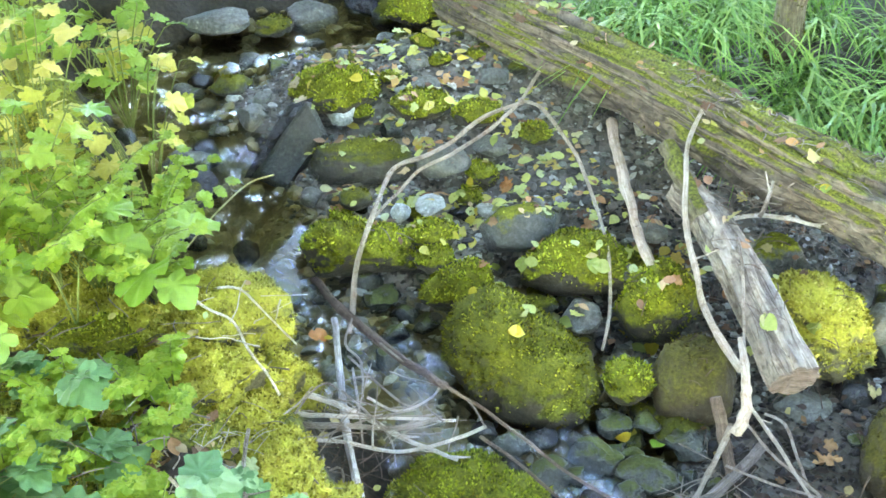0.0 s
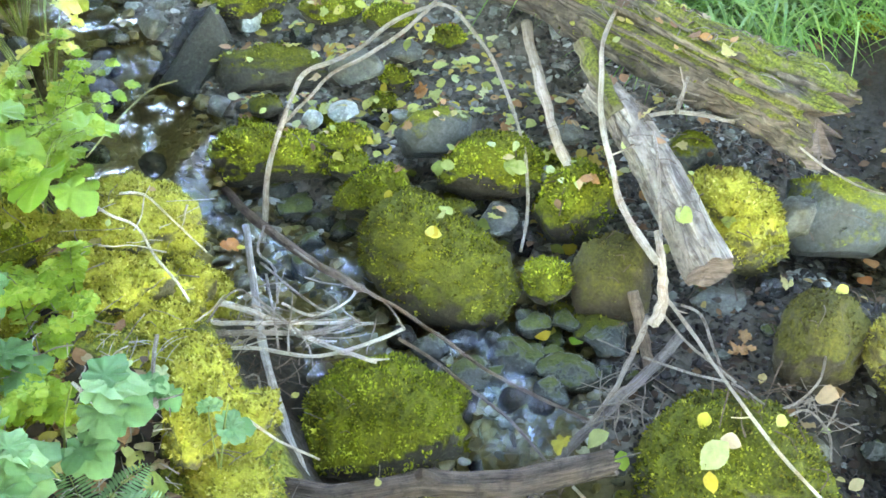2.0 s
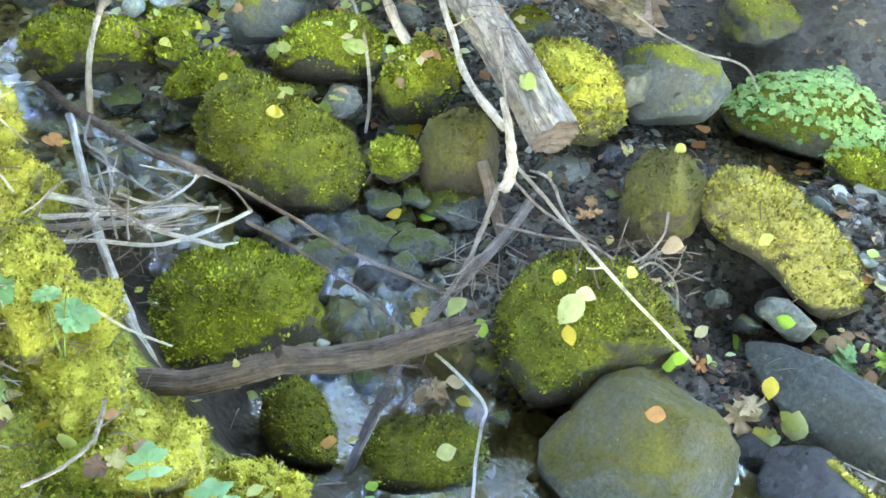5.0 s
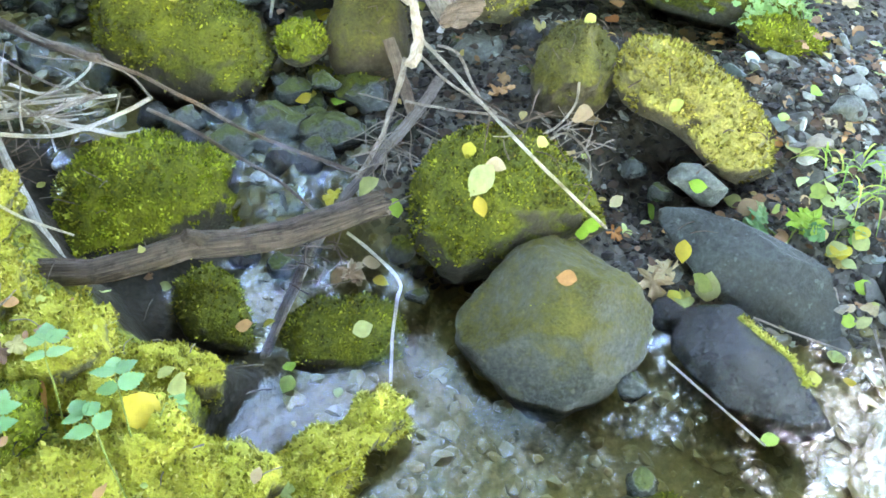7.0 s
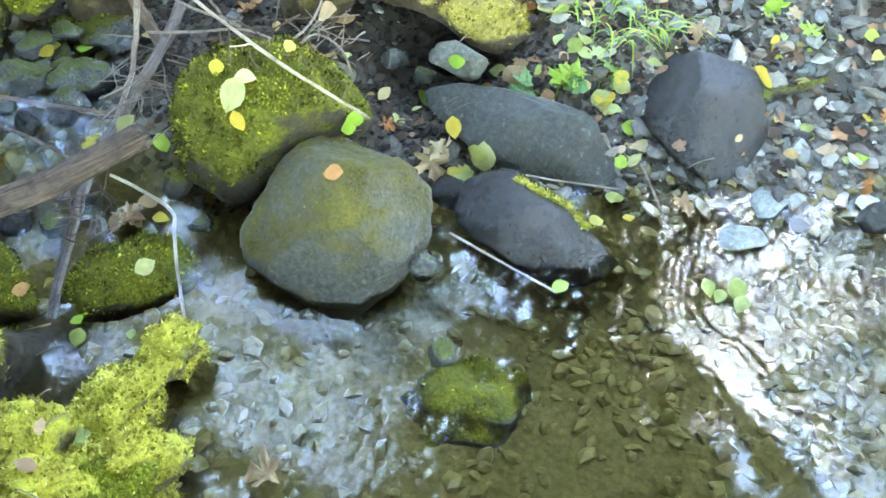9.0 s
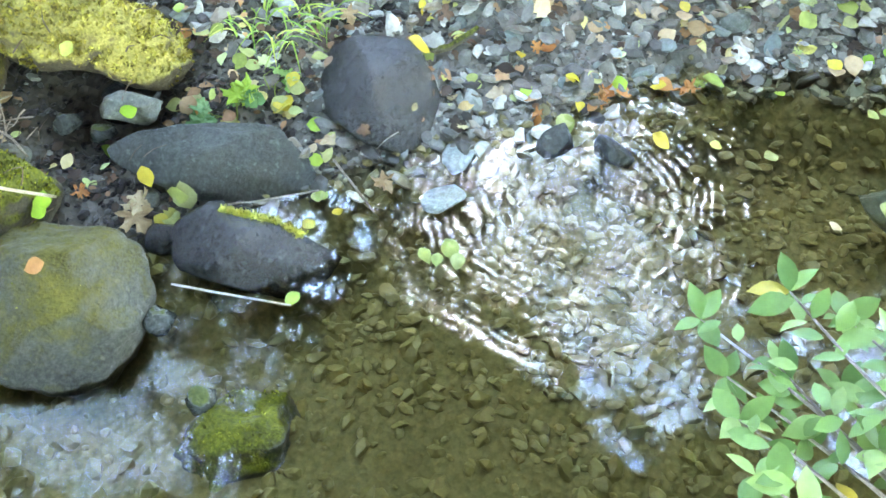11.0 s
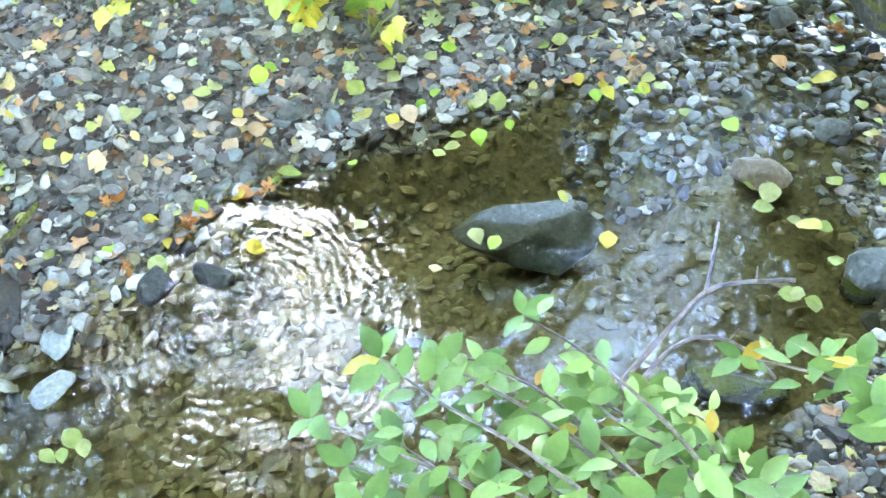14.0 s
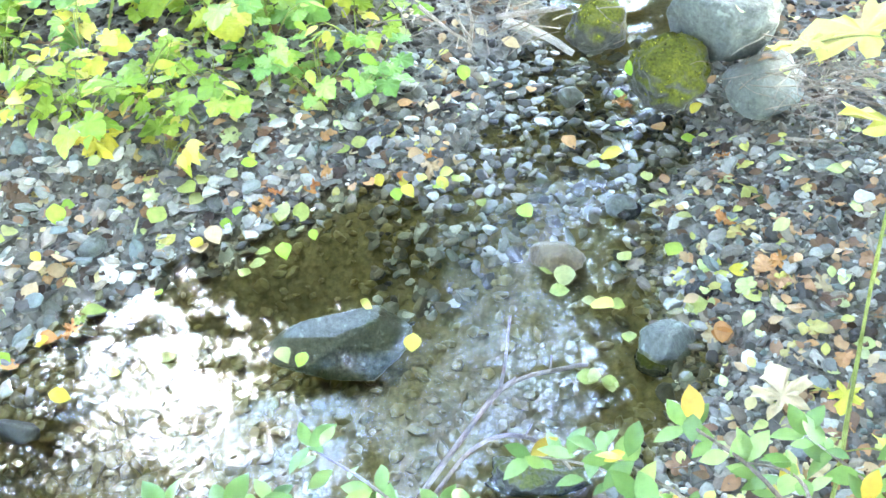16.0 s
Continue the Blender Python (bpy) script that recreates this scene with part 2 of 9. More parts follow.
PLANT_I = {
    'lime': piece_material("plant_lime", [(0, (0.156, 0.262, 0.023)), (0.5, (0.221, 0.344, 0.032)), (1, (0.312, 0.410, 0.052))], 0.45, True, 50, 0.25, 0.35, 0.25),
    'yellowgreen': piece_material("plant_yellow", [(0, (0.279, 0.344, 0.031)), (0.5, (0.426, 0.410, 0.038)), (1, (0.508, 0.435, 0.067))], 0.5, True, 50, 0.25, 0.35, 0.3),
    'green': piece_material("plant_green", [(0, (0.10, 0.22, 0.04)), (0.5, (0.16, 0.31, 0.07)), (1, (0.22, 0.38, 0.09))], 0.4, True, 50, 0.25, 0.3, 0.25),
    'bluegreen': piece_material("plant_bluegreen", [(0, (0.108, 0.209, 0.072)), (0.5, (0.144, 0.266, 0.101)), (1, (0.187, 0.310, 0.122))], 0.4, True, 50, 0.25, 0.3, 0.25),
    'grass': piece_material("grass_blade", [(0, (0.08, 0.19, 0.035)), (0.5, (0.15, 0.31, 0.06)), (1, (0.28, 0.43, 0.1))], 0.4, True, 40, 0.2, 0.3, 0.2),
    'drygrass': piece_material("grass_mixed", [(0, (0.12, 0.24, 0.04)), (0.6, (0.24, 0.38, 0.06)), (1, (0.45, 0.48, 0.1))], 0.45, True, 40, 0.2, 0.3, 0.2),
    'bush': piece_material("shrub_leaf", [(0, (0.12, 0.27, 0.05)), (0.5, (0.2, 0.38, 0.08)), (1, (0.3, 0.46, 0.12))], 0.35, True, 50, 0.25, 0.3, 0.2),
    'herb': piece_material("herb_leaf", [(0, (0.130, 0.270, 0.077)), (0.5, (0.220, 0.380, 0.115)), (1, (0.330, 0.480, 0.192))], 0.45, True, 50, 0.25, 0.3, 0.2),
    'canopy': piece_material("canopy_leaf", [(0, (0.07, 0.06, 0.02)), (0.6, (0.12, 0.1, 0.03)), (1, (0.22, 0.16, 0.05))], 0.5, True, 5, 0.2, 0.3, 0.2),
}
PLANT_O = {
    'bush': piece_material("shrub_leaf_single", [(0, (0.085, 0.18, 0.045)), (0.5, (0.155, 0.285, 0.075)), (0.93, (0.26, 0.39, 0.12)), (0.97, (0.45, 0.36, 0.05)), (1, (0.5, 0.25, 0.05))], 0.35, False, 60, 0.3, 0.3, 0.25),
    'lime': piece_material("broad_leaf_single", [(0, (0.139, 0.271, 0.031)), (0.5, (0.205, 0.344, 0.045)), (1, (0.295, 0.410, 0.059))], 0.4, False, 60, 0.3, 0.35, 0.25),
    'bluegreen': piece_material("toothed_leaf_single", [(0, (0.086, 0.209, 0.072)), (0.5, (0.130, 0.266, 0.094)), (1, (0.180, 0.310, 0.122))], 0.4, False, 60, 0.3, 0.3, 0.25),
    'green': piece_material("green_leaf_single", [(0, (0.10, 0.24, 0.05)), (0.5, (0.16, 0.33, 0.08)), (1, (0.24, 0.4, 0.1))], 0.4, False, 60, 0.3, 0.3, 0.25),
    'yellowgreen': piece_material("yellow_leaf_single", [(0, (0.271, 0.344, 0.038)), (0.5, (0.426, 0.410, 0.059)), (1, (0.525, 0.451, 0.119))], 0.5, False, 60, 0.3, 0.3, 0.3),
}
TUFT = {k: piece_material("moss_" + k, st, 0.9, True, 120, 0.1, 0.25, 0.12, (0.4, 0.3, 0.25) if k in 'gd' else (0.82, 0.74, 0.66)) for k, st in {
    'g': [(0, (0.055, 0.075, 0.008)), (0.45, (0.225, 0.275, 0.021)), (0.8, (0.37, 0.41, 0.038)), (1, (0.47, 0.5, 0.07))],
    'd': [(0, (0.035, 0.038, 0.005)), (0.5, (0.13, 0.145, 0.013)), (0.85, (0.27, 0.285, 0.028)), (1, (0.42, 0.41, 0.06))],
    'b': [(0, (0.05, 0.042, 0.015)), (0.6, (0.11, 0.095, 0.025)), (1, (0.19, 0.19, 0.04))],
    'o': [(0, (0.1, 0.082, 0.02)), (0.5, (0.27, 0.24, 0.04)), (1, (0.45, 0.41, 0.09))],
    'y': [(0, (0.14, 0.132, 0.02)), (0.4, (0.31, 0.298, 0.042)), (0.8, (0.45, 0.415, 0.075)), (1, (0.6, 0.555, 0.17))]}.items()}


def wood_material(name, dark, light, rough=0.75, moss=False, stretch=(5, 24, 1)):
    m, n, l, s = material(name)
    p = n.new("ShaderNodeTexCoord").outputs["UV"]
    st = n.new("ShaderNodeMapping")
    st.inputs["Scale"].default_value = stretch
    l.new(p, st.inputs[0])
    g = noise_tex(n, l, 1.0, 6, 0.7, st.outputs[0])
    w = coords(n)
    b = noise_tex(n, l, 14, 5, 0.7, w)
    c = ramp(n, l, g, [(0.36, dark), (0.6, light)])
    c = mix(n, l, 0.45, c, ramp(n, l, b, [(0.36, dark), (0.64, light)]))
    split = n.new("ShaderNodeMapping")
    split.inputs["Scale"].default_value = (stretch[0] * 0.5, stretch[1] * 0.75, 1)
    l.new(p, split.inputs[0])
    line = calc(n, l, 'ABSOLUTE', calc(n, l, 'SUBTRACT', noise_tex(n, l, 1.0, 3, 0.6, split.outputs[0]), 0.5))
    crack = ramp(n, l, line, [(0.0, (0.1, 0.085, 0.07)), (0.03, (1, 1, 1))])
    sliver = n.new("ShaderNodeMapping")
    sliver.inputs["Scale"].default_value = (stretch[0] * 0.4, stretch[1] * 1.3, 1)
    sliver.inputs["Location"].default_value = (3.7, 1.9, 0)
    l.new(p, sliver.inputs[0])
    pale = calc(n, l, 'ABSOLUTE', calc(n, l, 'SUBTRACT', noise_tex(n, l, 1.0, 2, 0.5, sliver.outputs[0]), 0.5))
    c = mix(n, l, ramp(n, l, pale, [(0.0, (0.6, 0.6, 0.6)), (0.022, (0, 0, 0))]), c, tuple(min(1, v * 1.35) for v in light))
    c = mix(n, l, 0.6 if moss else 0.45, c, crack, 'MULTIPLY')
    grain = calc(n, l, 'ADD', g, calc(n, l, 'MULTIPLY', crack, 0.5))
    spot = noise_tex(n, l, 45, 4, 0.7, w)
    c = mix(n, l, ramp(n, l, spot, [(0.5, (0, 0, 0)), (0.66, (0.6, 0.6, 0.6))]), c, tuple(v * k for v, k in zip(dark, (0.9, 0.75, 0.55))))
    if moss:
        geo = n.new("ShaderNodeNewGeometry")
        sep = n.new("ShaderNodeSeparateXYZ")
        l.new(geo.outputs["Normal"], sep.inputs[0])
        f = calc(n, l, 'ADD', sep.outputs[2], calc(n, l, 'MULTIPLY', calc(n, l, 'SUBTRACT', noise_tex(n, l, 6, 6, 0.7, w), 0.5), 3.4))
        f = calc(n, l, 'ADD', f, calc(n, l, 'MULTIPLY', calc(n, l, 'SUBTRACT', g, 0.5), 1.6))
        tuft = noise_tex(n, l, 110, 3, 0.7, w)
        c = mix(n, l, ramp(n, l, f, [(0.42, (0, 0, 0)), (0.85, (1, 1, 1))]), c, ramp(n, l, tuft, [(0.35, (0.04, 0.046, 0.008)), (0.65, (0.17, 0.188, 0.022))]))
    l.new(c, s.inputs["Base Color"])
    s.inputs["Roughness"].default_value = rough
    bump(n, l, s, mix(n, l, 0.4, grain, b), 1.0, 0.014)
    return m


WOOD = {
    'pale': wood_material("pale_bark", (0.2, 0.155, 0.105), (0.62, 0.54, 0.42)),
    'palethick': wood_material("bare_wood", (0.28, 0.21, 0.14), (0.66, 0.57, 0.43)),
    'bone': wood_material("bleached_wood", (0.4, 0.35, 0.27), (0.78, 0.72, 0.6)),
    'grey': wood_material("grey_twig", (0.11, 0.088, 0.065), (0.46, 0.4, 0.32)),
    'greypale': wood_material("grey_wood", (0.17, 0.16, 0.14), (0.56, 0.54, 0.5)),
    'greythick': wood_material("grey_driftwood", (0.06, 0.052, 0.048), (0.28, 0.25, 0.225)),
    'brown': wood_material("brown_bark", (0.045, 0.032, 0.022), (0.25, 0.18, 0.12)),
    'log': wood_material("wet_log", (0.022, 0.016, 0.011), (0.15, 0.112, 0.078), 0.8, False, (6, 24, 1)),
    'rotten': wood_material("rotten_log", (0.02, 0.017, 0.012), (0.17, 0.142, 0.1), 0.85, True, (3, 20, 1)),
    'bark': wood_material("rough_bark", (0.055, 0.047, 0.037), (0.29, 0.255, 0.2), 0.85, False, (8, 9, 1)),
    'mossy': wood_material("mossy_wood", (0.06, 0.05, 0.03), (0.2, 0.18, 0.1), 0.85, True),
    'straw': wood_material("straw", (0.25, 0.25, 0.08), (0.5, 0.48, 0.2)),
    'stem': wood_material("green_stem", (0.14, 0.2, 0.04), (0.32, 0.38, 0.09)),
    'end': wood_material("cut_end", (0.05, 0.04, 0.03), (0.17, 0.13, 0.10)),
}


# ---- mesh helpers ----
def mesh_object(name, verts, faces, mat, parent=None, smooth=True, uv=None, label=""):
    me = bpy.data.meshes.new(name)
    me.from_pydata([tuple(v) for v in verts], [], faces)
    if smooth:
        me.polygons.foreach_set("use_smooth", [True] * len(me.polygons))
    if uv is not None:
        layer = me.uv_layers.new(name="UVMap")
        idx = np.zeros(len(me.loops), dtype=np.int32)
        me.loops.foreach_get("vertex_index", idx)
        layer.data.foreach_set("uv", np.asarray(uv, dtype=np.float32)[idx].ravel())
    me.materials.append(mat)
    ob = new(name, me)
    if parent is not None:
        ob.parent = parent
    if label:
        tagged(ob, label)
    return ob


def ico(level):
    bm = bmesh.new()
    bmesh.ops.create_icosphere(bm, subdivisions=level, radius=1.0)
    v = np.array([p.co[:] for p in bm.verts])
    f = [tuple(p.index for p in q.verts) for q in bm.faces]
    bm.free()
    return v, f


ICO = {k: ico(k) for k in (1, 2, 3, 4, 5)}


def turn(yaw, tilt=0.0):
    return np.array(Euler((0, radians(tilt), 0)).to_matrix()), np.array(Euler((0, 0, radians(yaw))).to_matrix())


def fbm(p, octaves=4):
    s, a = 0.0, 1.0
    q = Vector(p)
    for _ in range(octaves):
        s += a * noise.noise(q)
        q = q * 2.03 + Vector((3.1, 1.7, 5.3))
        a *= 0.5
    return s


def sstep(a, b, x):
    t = np.clip((x - a) / (b - a), 0, 1)
    return t * t * (3 - 2 * t)


# ---- the lie of the land: a creek that steps down between boulders into a pool ----
# x, y, water level, half width, rise of the near bank, rise of the far bank
CREEK = [(1.2, 8.0, 0.95, 0.5, 0.3, 0.2),
         (0.75, 4.8, 0.66, 0.35, 0.25, 0.1),
         (0.25, 3.6, 0.56, 0.24, 0.2, 0.05),
         (-0.3, 3.4, 0.555, 0.22, 0.2, 0.04),
         (-0.72, 3.12, 0.54, 0.2, 0.25, 0.05),
         (-0.52, 2.8, 0.5, 0.15, 0.25, 0.06),
         (-0.41, 2.54, 0.37, 0.24, 0.154, 0.07),
         (-0.33, 2.25, 0.355, 0.26, 0.154, 0.05),
         (-0.1, 2.06, 0.26, 0.14, 0.165, 0.07),
         (0.12, 1.93, 0.2, 0.22, 0.165, 0.1),
         (0.52, 1.6, 0.15, 0.3, 0.165, 0.06),
         (0.62, 1.4, 0.13, 0.14, 0.165, 0.1),
         (0.55, 1.22, 0.0, 0.17, 0.165, 0.16),
         (0.78, 0.86, 0.0, 0.33, 0.154, 0.14),
         (0.98, 0.48, 0.0, 0.48, 0.165, 0.12),
         (1.45, 0.0, 0.0, 0.62, 0.32, 0.2),
         (1.98, -0.45, 0.0, 0.68, 0.16, 0.26),
         (2.35, -0.95, 0.0, 0.58, 0.05, 0.24),
         (2.78, -1.22, 0.0, 0.3, 0.08, 0.16),
         (3.4, -1.45, -0.02, 0.25, 0.1, 0.16),
         (5.5, -2.2, -0.1, 0.4, 0.3, 0.3)]


def gully(x, y):
    """Distance from a dark gully at the foot of the moss bank."""
    ax, ay, dx, dy = 0.02, 1.62, 0.26, -0.5
    t = np.clip(((x - ax) * dx + (y - ay) * dy) / (dx * dx + dy * dy), 0, 1)
    return np.hypot(x - ax - t * dx, y - ay - t * dy)


def inlet(x, y):
    """Distance from the small inlet between the moss tongue and the bank."""
    ax, ay, dx, dy = 0.48, 0.9, -0.13, -0.09
    t = np.clip(((x - ax) * dx + (y - ay) * dy) / (dx * dx + dy * dy), 0, 1)
    return np.hypot(x - ax - t * dx, y - ay - t * dy)


def bare(x, y):
    """1 on the patch of dead leaves and soil behind the moss, 0 away from it."""
    return np.exp(-((x + 0.3) / 0.11) ** 4 - ((y - 1.24) / 0.2) ** 4)


def creek(x, y):
    """Water level and height of the ground at x, y (arrays)."""
    x, y = np.asarray(x, float), np.asarray(y, float)
    tot = np.zeros_like(x)
    lev, near, far = np.zeros_like(x), np.zeros_like(x), np.zeros_like(x)
    best, side, half = np.full_like(x, 1e9), np.zeros_like(x), np.zeros_like(x)
    for a, b in zip(CREEK[:-1], CREEK[1:]):
        dx, dy = b[0] - a[0], b[1] - a[1]
        t = np.clip(((x - a[0]) * dx + (y - a[1]) * dy) / (dx * dx + dy * dy), 0, 1)
        px, py = a[0] + t * dx, a[1] + t * dy
        d = np.hypot(x - px, y - py)
        w = 1 / (d * d + 0.003) ** 2.5
        tot += w
        lev += w * (a[2] + t * (b[2] - a[2]))
        near += w * (a[4] + t * (b[4] - a[4]))
        far += w * (a[5] + t * (b[5] - a[5]))
        s = np.where(dx * (y - a[1]) - dy * (x - a[0]) > 0, 1.0, -1.0)
        h = a[3] + t * (b[3] - a[3])
        e = d - h
        up = e < best
        best, side, half = np.where(up, e, best), np.where(up, s, side), np.where(up, h, half)
    lev, near, far = lev / tot, near / tot, far / tot
    e = best + 0.05 * np.sin(x * 9.1 + 2 * np.sin(y * 5.3)) * np.sin(y * 8.3 + 1.3 * np.sin(x * 6.1)) + 0.025 * np.sin(x * 23 + y * 9) * np.sin(y * 19 - x * 11)
    bed = lev - 0.015 - (0.13 - 0.122 * sstep(2.45, 2.85, x - 0.15 * y - 0.15)) * sstep(0, 0.3, -e)
    near_bank = lev - 0.015 + near * sstep(0, 0.22, e) + 0.12 * sstep(0.2, 1.0, e) + 0.05 * np.maximum(e - 1, 0)
    far_bank = lev - 0.015 + 0.035 * sstep(0, 0.08, e) + far * sstep(0.05, 0.8, e) + 0.22 * sstep(1.1, 2.2, e) + 0.12 * np.maximum(e - 1.6, 0)
    g = np.where(e < 0, bed, np.where(side < 0, near_bank, far_bank))
    # the hollow under the overhanging boulder
    g = g - 0.13 * np.exp(-((x - 1.52) / 0.17) ** 2 - ((y - 1.14) / 0.11) ** 2)
    # a hollow with still, dark water behind the boulders
    g = g - 0.12 * np.exp(-((x - 1.85) / 0.4) ** 2 - ((y - 1.85) / 0.35) ** 2)
    g = np.where(side < 0, np.maximum(g - 0.16 * np.exp(-(gully(x, y) / 0.1) ** 2), lev - 0.04), g)
    g = np.where(side < 0, np.minimum(g, lev - 0.05 + 0.4 * sstep(0.05, 0.13, inlet(x, y))), g)
    return lev, g, e, side


def lumps(x, y):
    return np.array([0.03 * noise.noise((a * 2.3, b * 2.3, 0)) + 0.012 * noise.noise((a * 9, b * 9, 3)) + 0.006 * noise.noise((a * 25, b * 25, 7)) for a, b in zip(x, y)])


def axis(a, b, step, reach):
    mid = list(np.arange(a, b + 1e-6, step))
    out, s, p = [], step, b
    while p < reach:
        s *= 1.35
        p += s
        out.append(p)
    low, s, p = [], step, a
    while p > -reach:
        s *= 1.35
        p -= s
        low.append(p)
    return np.array(low[::-1] + mid + out)


def ground_height(x, y):
    x, y = np.atleast_1d(np.asarray(x, float)), np.atleast_1d(np.asarray(y, float))
    _, g, e, _ = creek(x, y)
    return g + lumps(x, y) * (0.3 + 0.7 * sstep(-0.06, 0.08, e))


def grid_mesh(xs, ys):
    X, Y = np.meshgrid(xs, ys)
    nx = len(xs)
    f = [(j * nx + i, j * nx + i + 1, (j + 1) * nx + i + 1, (j + 1) * nx + i) for j in range(len(ys) - 1) for i in range(nx - 1)]
    return X.ravel(), Y.ravel(), f


def ground_material():
    m, n, l, s = material("creek_ground")
    p = coords(n)
    at = n.new("ShaderNodeAttribute")
    at.attribute_name = "cover"
    sep = n.new("ShaderNodeSeparateColor")
    l.new(at.outputs["Color"], sep.inputs[0])
    a = noise_tex(n, l, 7, 6, 0.65, p)
    b = noise_tex(n, l, 60, 5, 0.7, p)
    v = n.new("ShaderNodeTexVoronoi")
    v.inputs["Scale"].default_value = 55
    l.new(p, v.inputs["Vector"])
    soil = mix(n, l, 0.5, ramp(n, l, a, [(0.3, (0.009, 0.008, 0.005)), (0.7, (0.032, 0.028, 0.016))]), ramp(n, l, b, [(0.3, (0.012, 0.011, 0.007)), (0.7, (0.055, 0.047, 0.028))]))
    grit = mix(n, l, 0.8, soil, ramp(n, l, v.outputs["Color"], [(0.1, (0.06, 0.056, 0.044)), (0.9, (0.19, 0.182, 0.15))]))
    moss = ramp(n, l, noise_tex(n, l, 90, 4, 0.7, p), [(0.35, (0.05, 0.06, 0.008)), (0.65, (0.24, 0.26, 0.025))])
    mud = ramp(n, l, b, [(0.3, (0.06, 0.052, 0.02)), (0.7, (0.13, 0.112, 0.042))])
    wide = noise_tex(n, l, 1.7, 4, 0.6, p)
    mf = ramp(n, l, calc(n, l, 'ADD', sep.outputs[0], calc(n, l, 'ADD', calc(n, l, 'MULTIPLY', calc(n, l, 'SUBTRACT', wide, 0.5), 0.8), calc(n, l, 'MULTIPLY', calc(n, l, 'SUBTRACT', a, 0.5), 0.9))), [(0.4, (0, 0, 0)), (0.6, (1, 1, 1))])
    c = mix(n, l, mf, mix(n, l, sep.outputs[1], soil, grit), moss)
    c = mix(n, l, sep.outputs[2], c, mud)
    l.new(c, s.inputs["Base Color"])
    s.inputs["Roughness"].default_value = 0.8
    bump(n, l, s, mix(n, l, 0.5, b, v.outputs["Distance"]), 0.8, 0.012)
    return m


gx, gy, gf = grid_mesh(axis(-1.7, 4.2, 0.03, 60), axis(-2.7, 4.6, 0.03, 60))
lev, gz, edge, side = creek(gx, gy)
gz = gz + lumps(gx, gy) * (0.3 + 0.7 * sstep(-0.06, 0.08, edge))
GROUND = mesh_object("ground", np.stack([gx, gy, gz], 1), gf, ground_material())
tagged(GROUND, "dark forest soil, gravel and creek bed along a small stream", "ground", kind="structure")
attr = GROUND.data.color_attributes.new("cover", 'FLOAT_COLOR', 'POINT')
cov = np.zeros((len(gx), 4), np.float32)
near_creek = sstep(2.6, 1.2, edge)
cov[:, 0] = np.where(side < 0, sstep(0.02, 0.2, edge) * 0.75 * sstep(1.5, 1.1, gx) * sstep(3.6, 2.9, gy), 0.55 * sstep(1.3, 2.0, edge))
cov[:, 0] = cov[:, 0] * near_creek + 0.44 * (1 - near_creek)
cov[:, 0] *= sstep(0.06, 0.15, gully(gx, gy)) * sstep(0.04, 0.1, inlet(gx, gy)) * (1 - bare(gx, gy))
# little grit near boulders and log: dark soil colour deepens the shade there
cov[:, 1] = np.where(side > 0, 1.0, sstep(1.7, 2.0, gx)) * (1 - np.exp(-((gx - 1.5) / 0.5) ** 2 - ((gy - 1.4) / 0.5) ** 2)) * sstep(2.2, 1.2, edge) * (1 - 0.9 * np.exp(-((gx - 2.0) / 0.8) ** 2 - ((gy - 2.5) / 0.9) ** 2))
cov[:, 2] = sstep(0.02, -0.06, edge)
cov[:, 3] = 1
attr.data.foreach_set("color", cov.ravel())

SOLIDS_V, SOLIDS_F = [], []


def add_solid(verts, faces):
    base = sum(len(v) for v in SOLIDS_V)
    SOLIDS_V.append(np.asarray(verts))
    SOLIDS_F.extend([tuple(i + base for i in f) for f in faces])


add_solid(np.stack([gx, gy, gz], 1), gf)


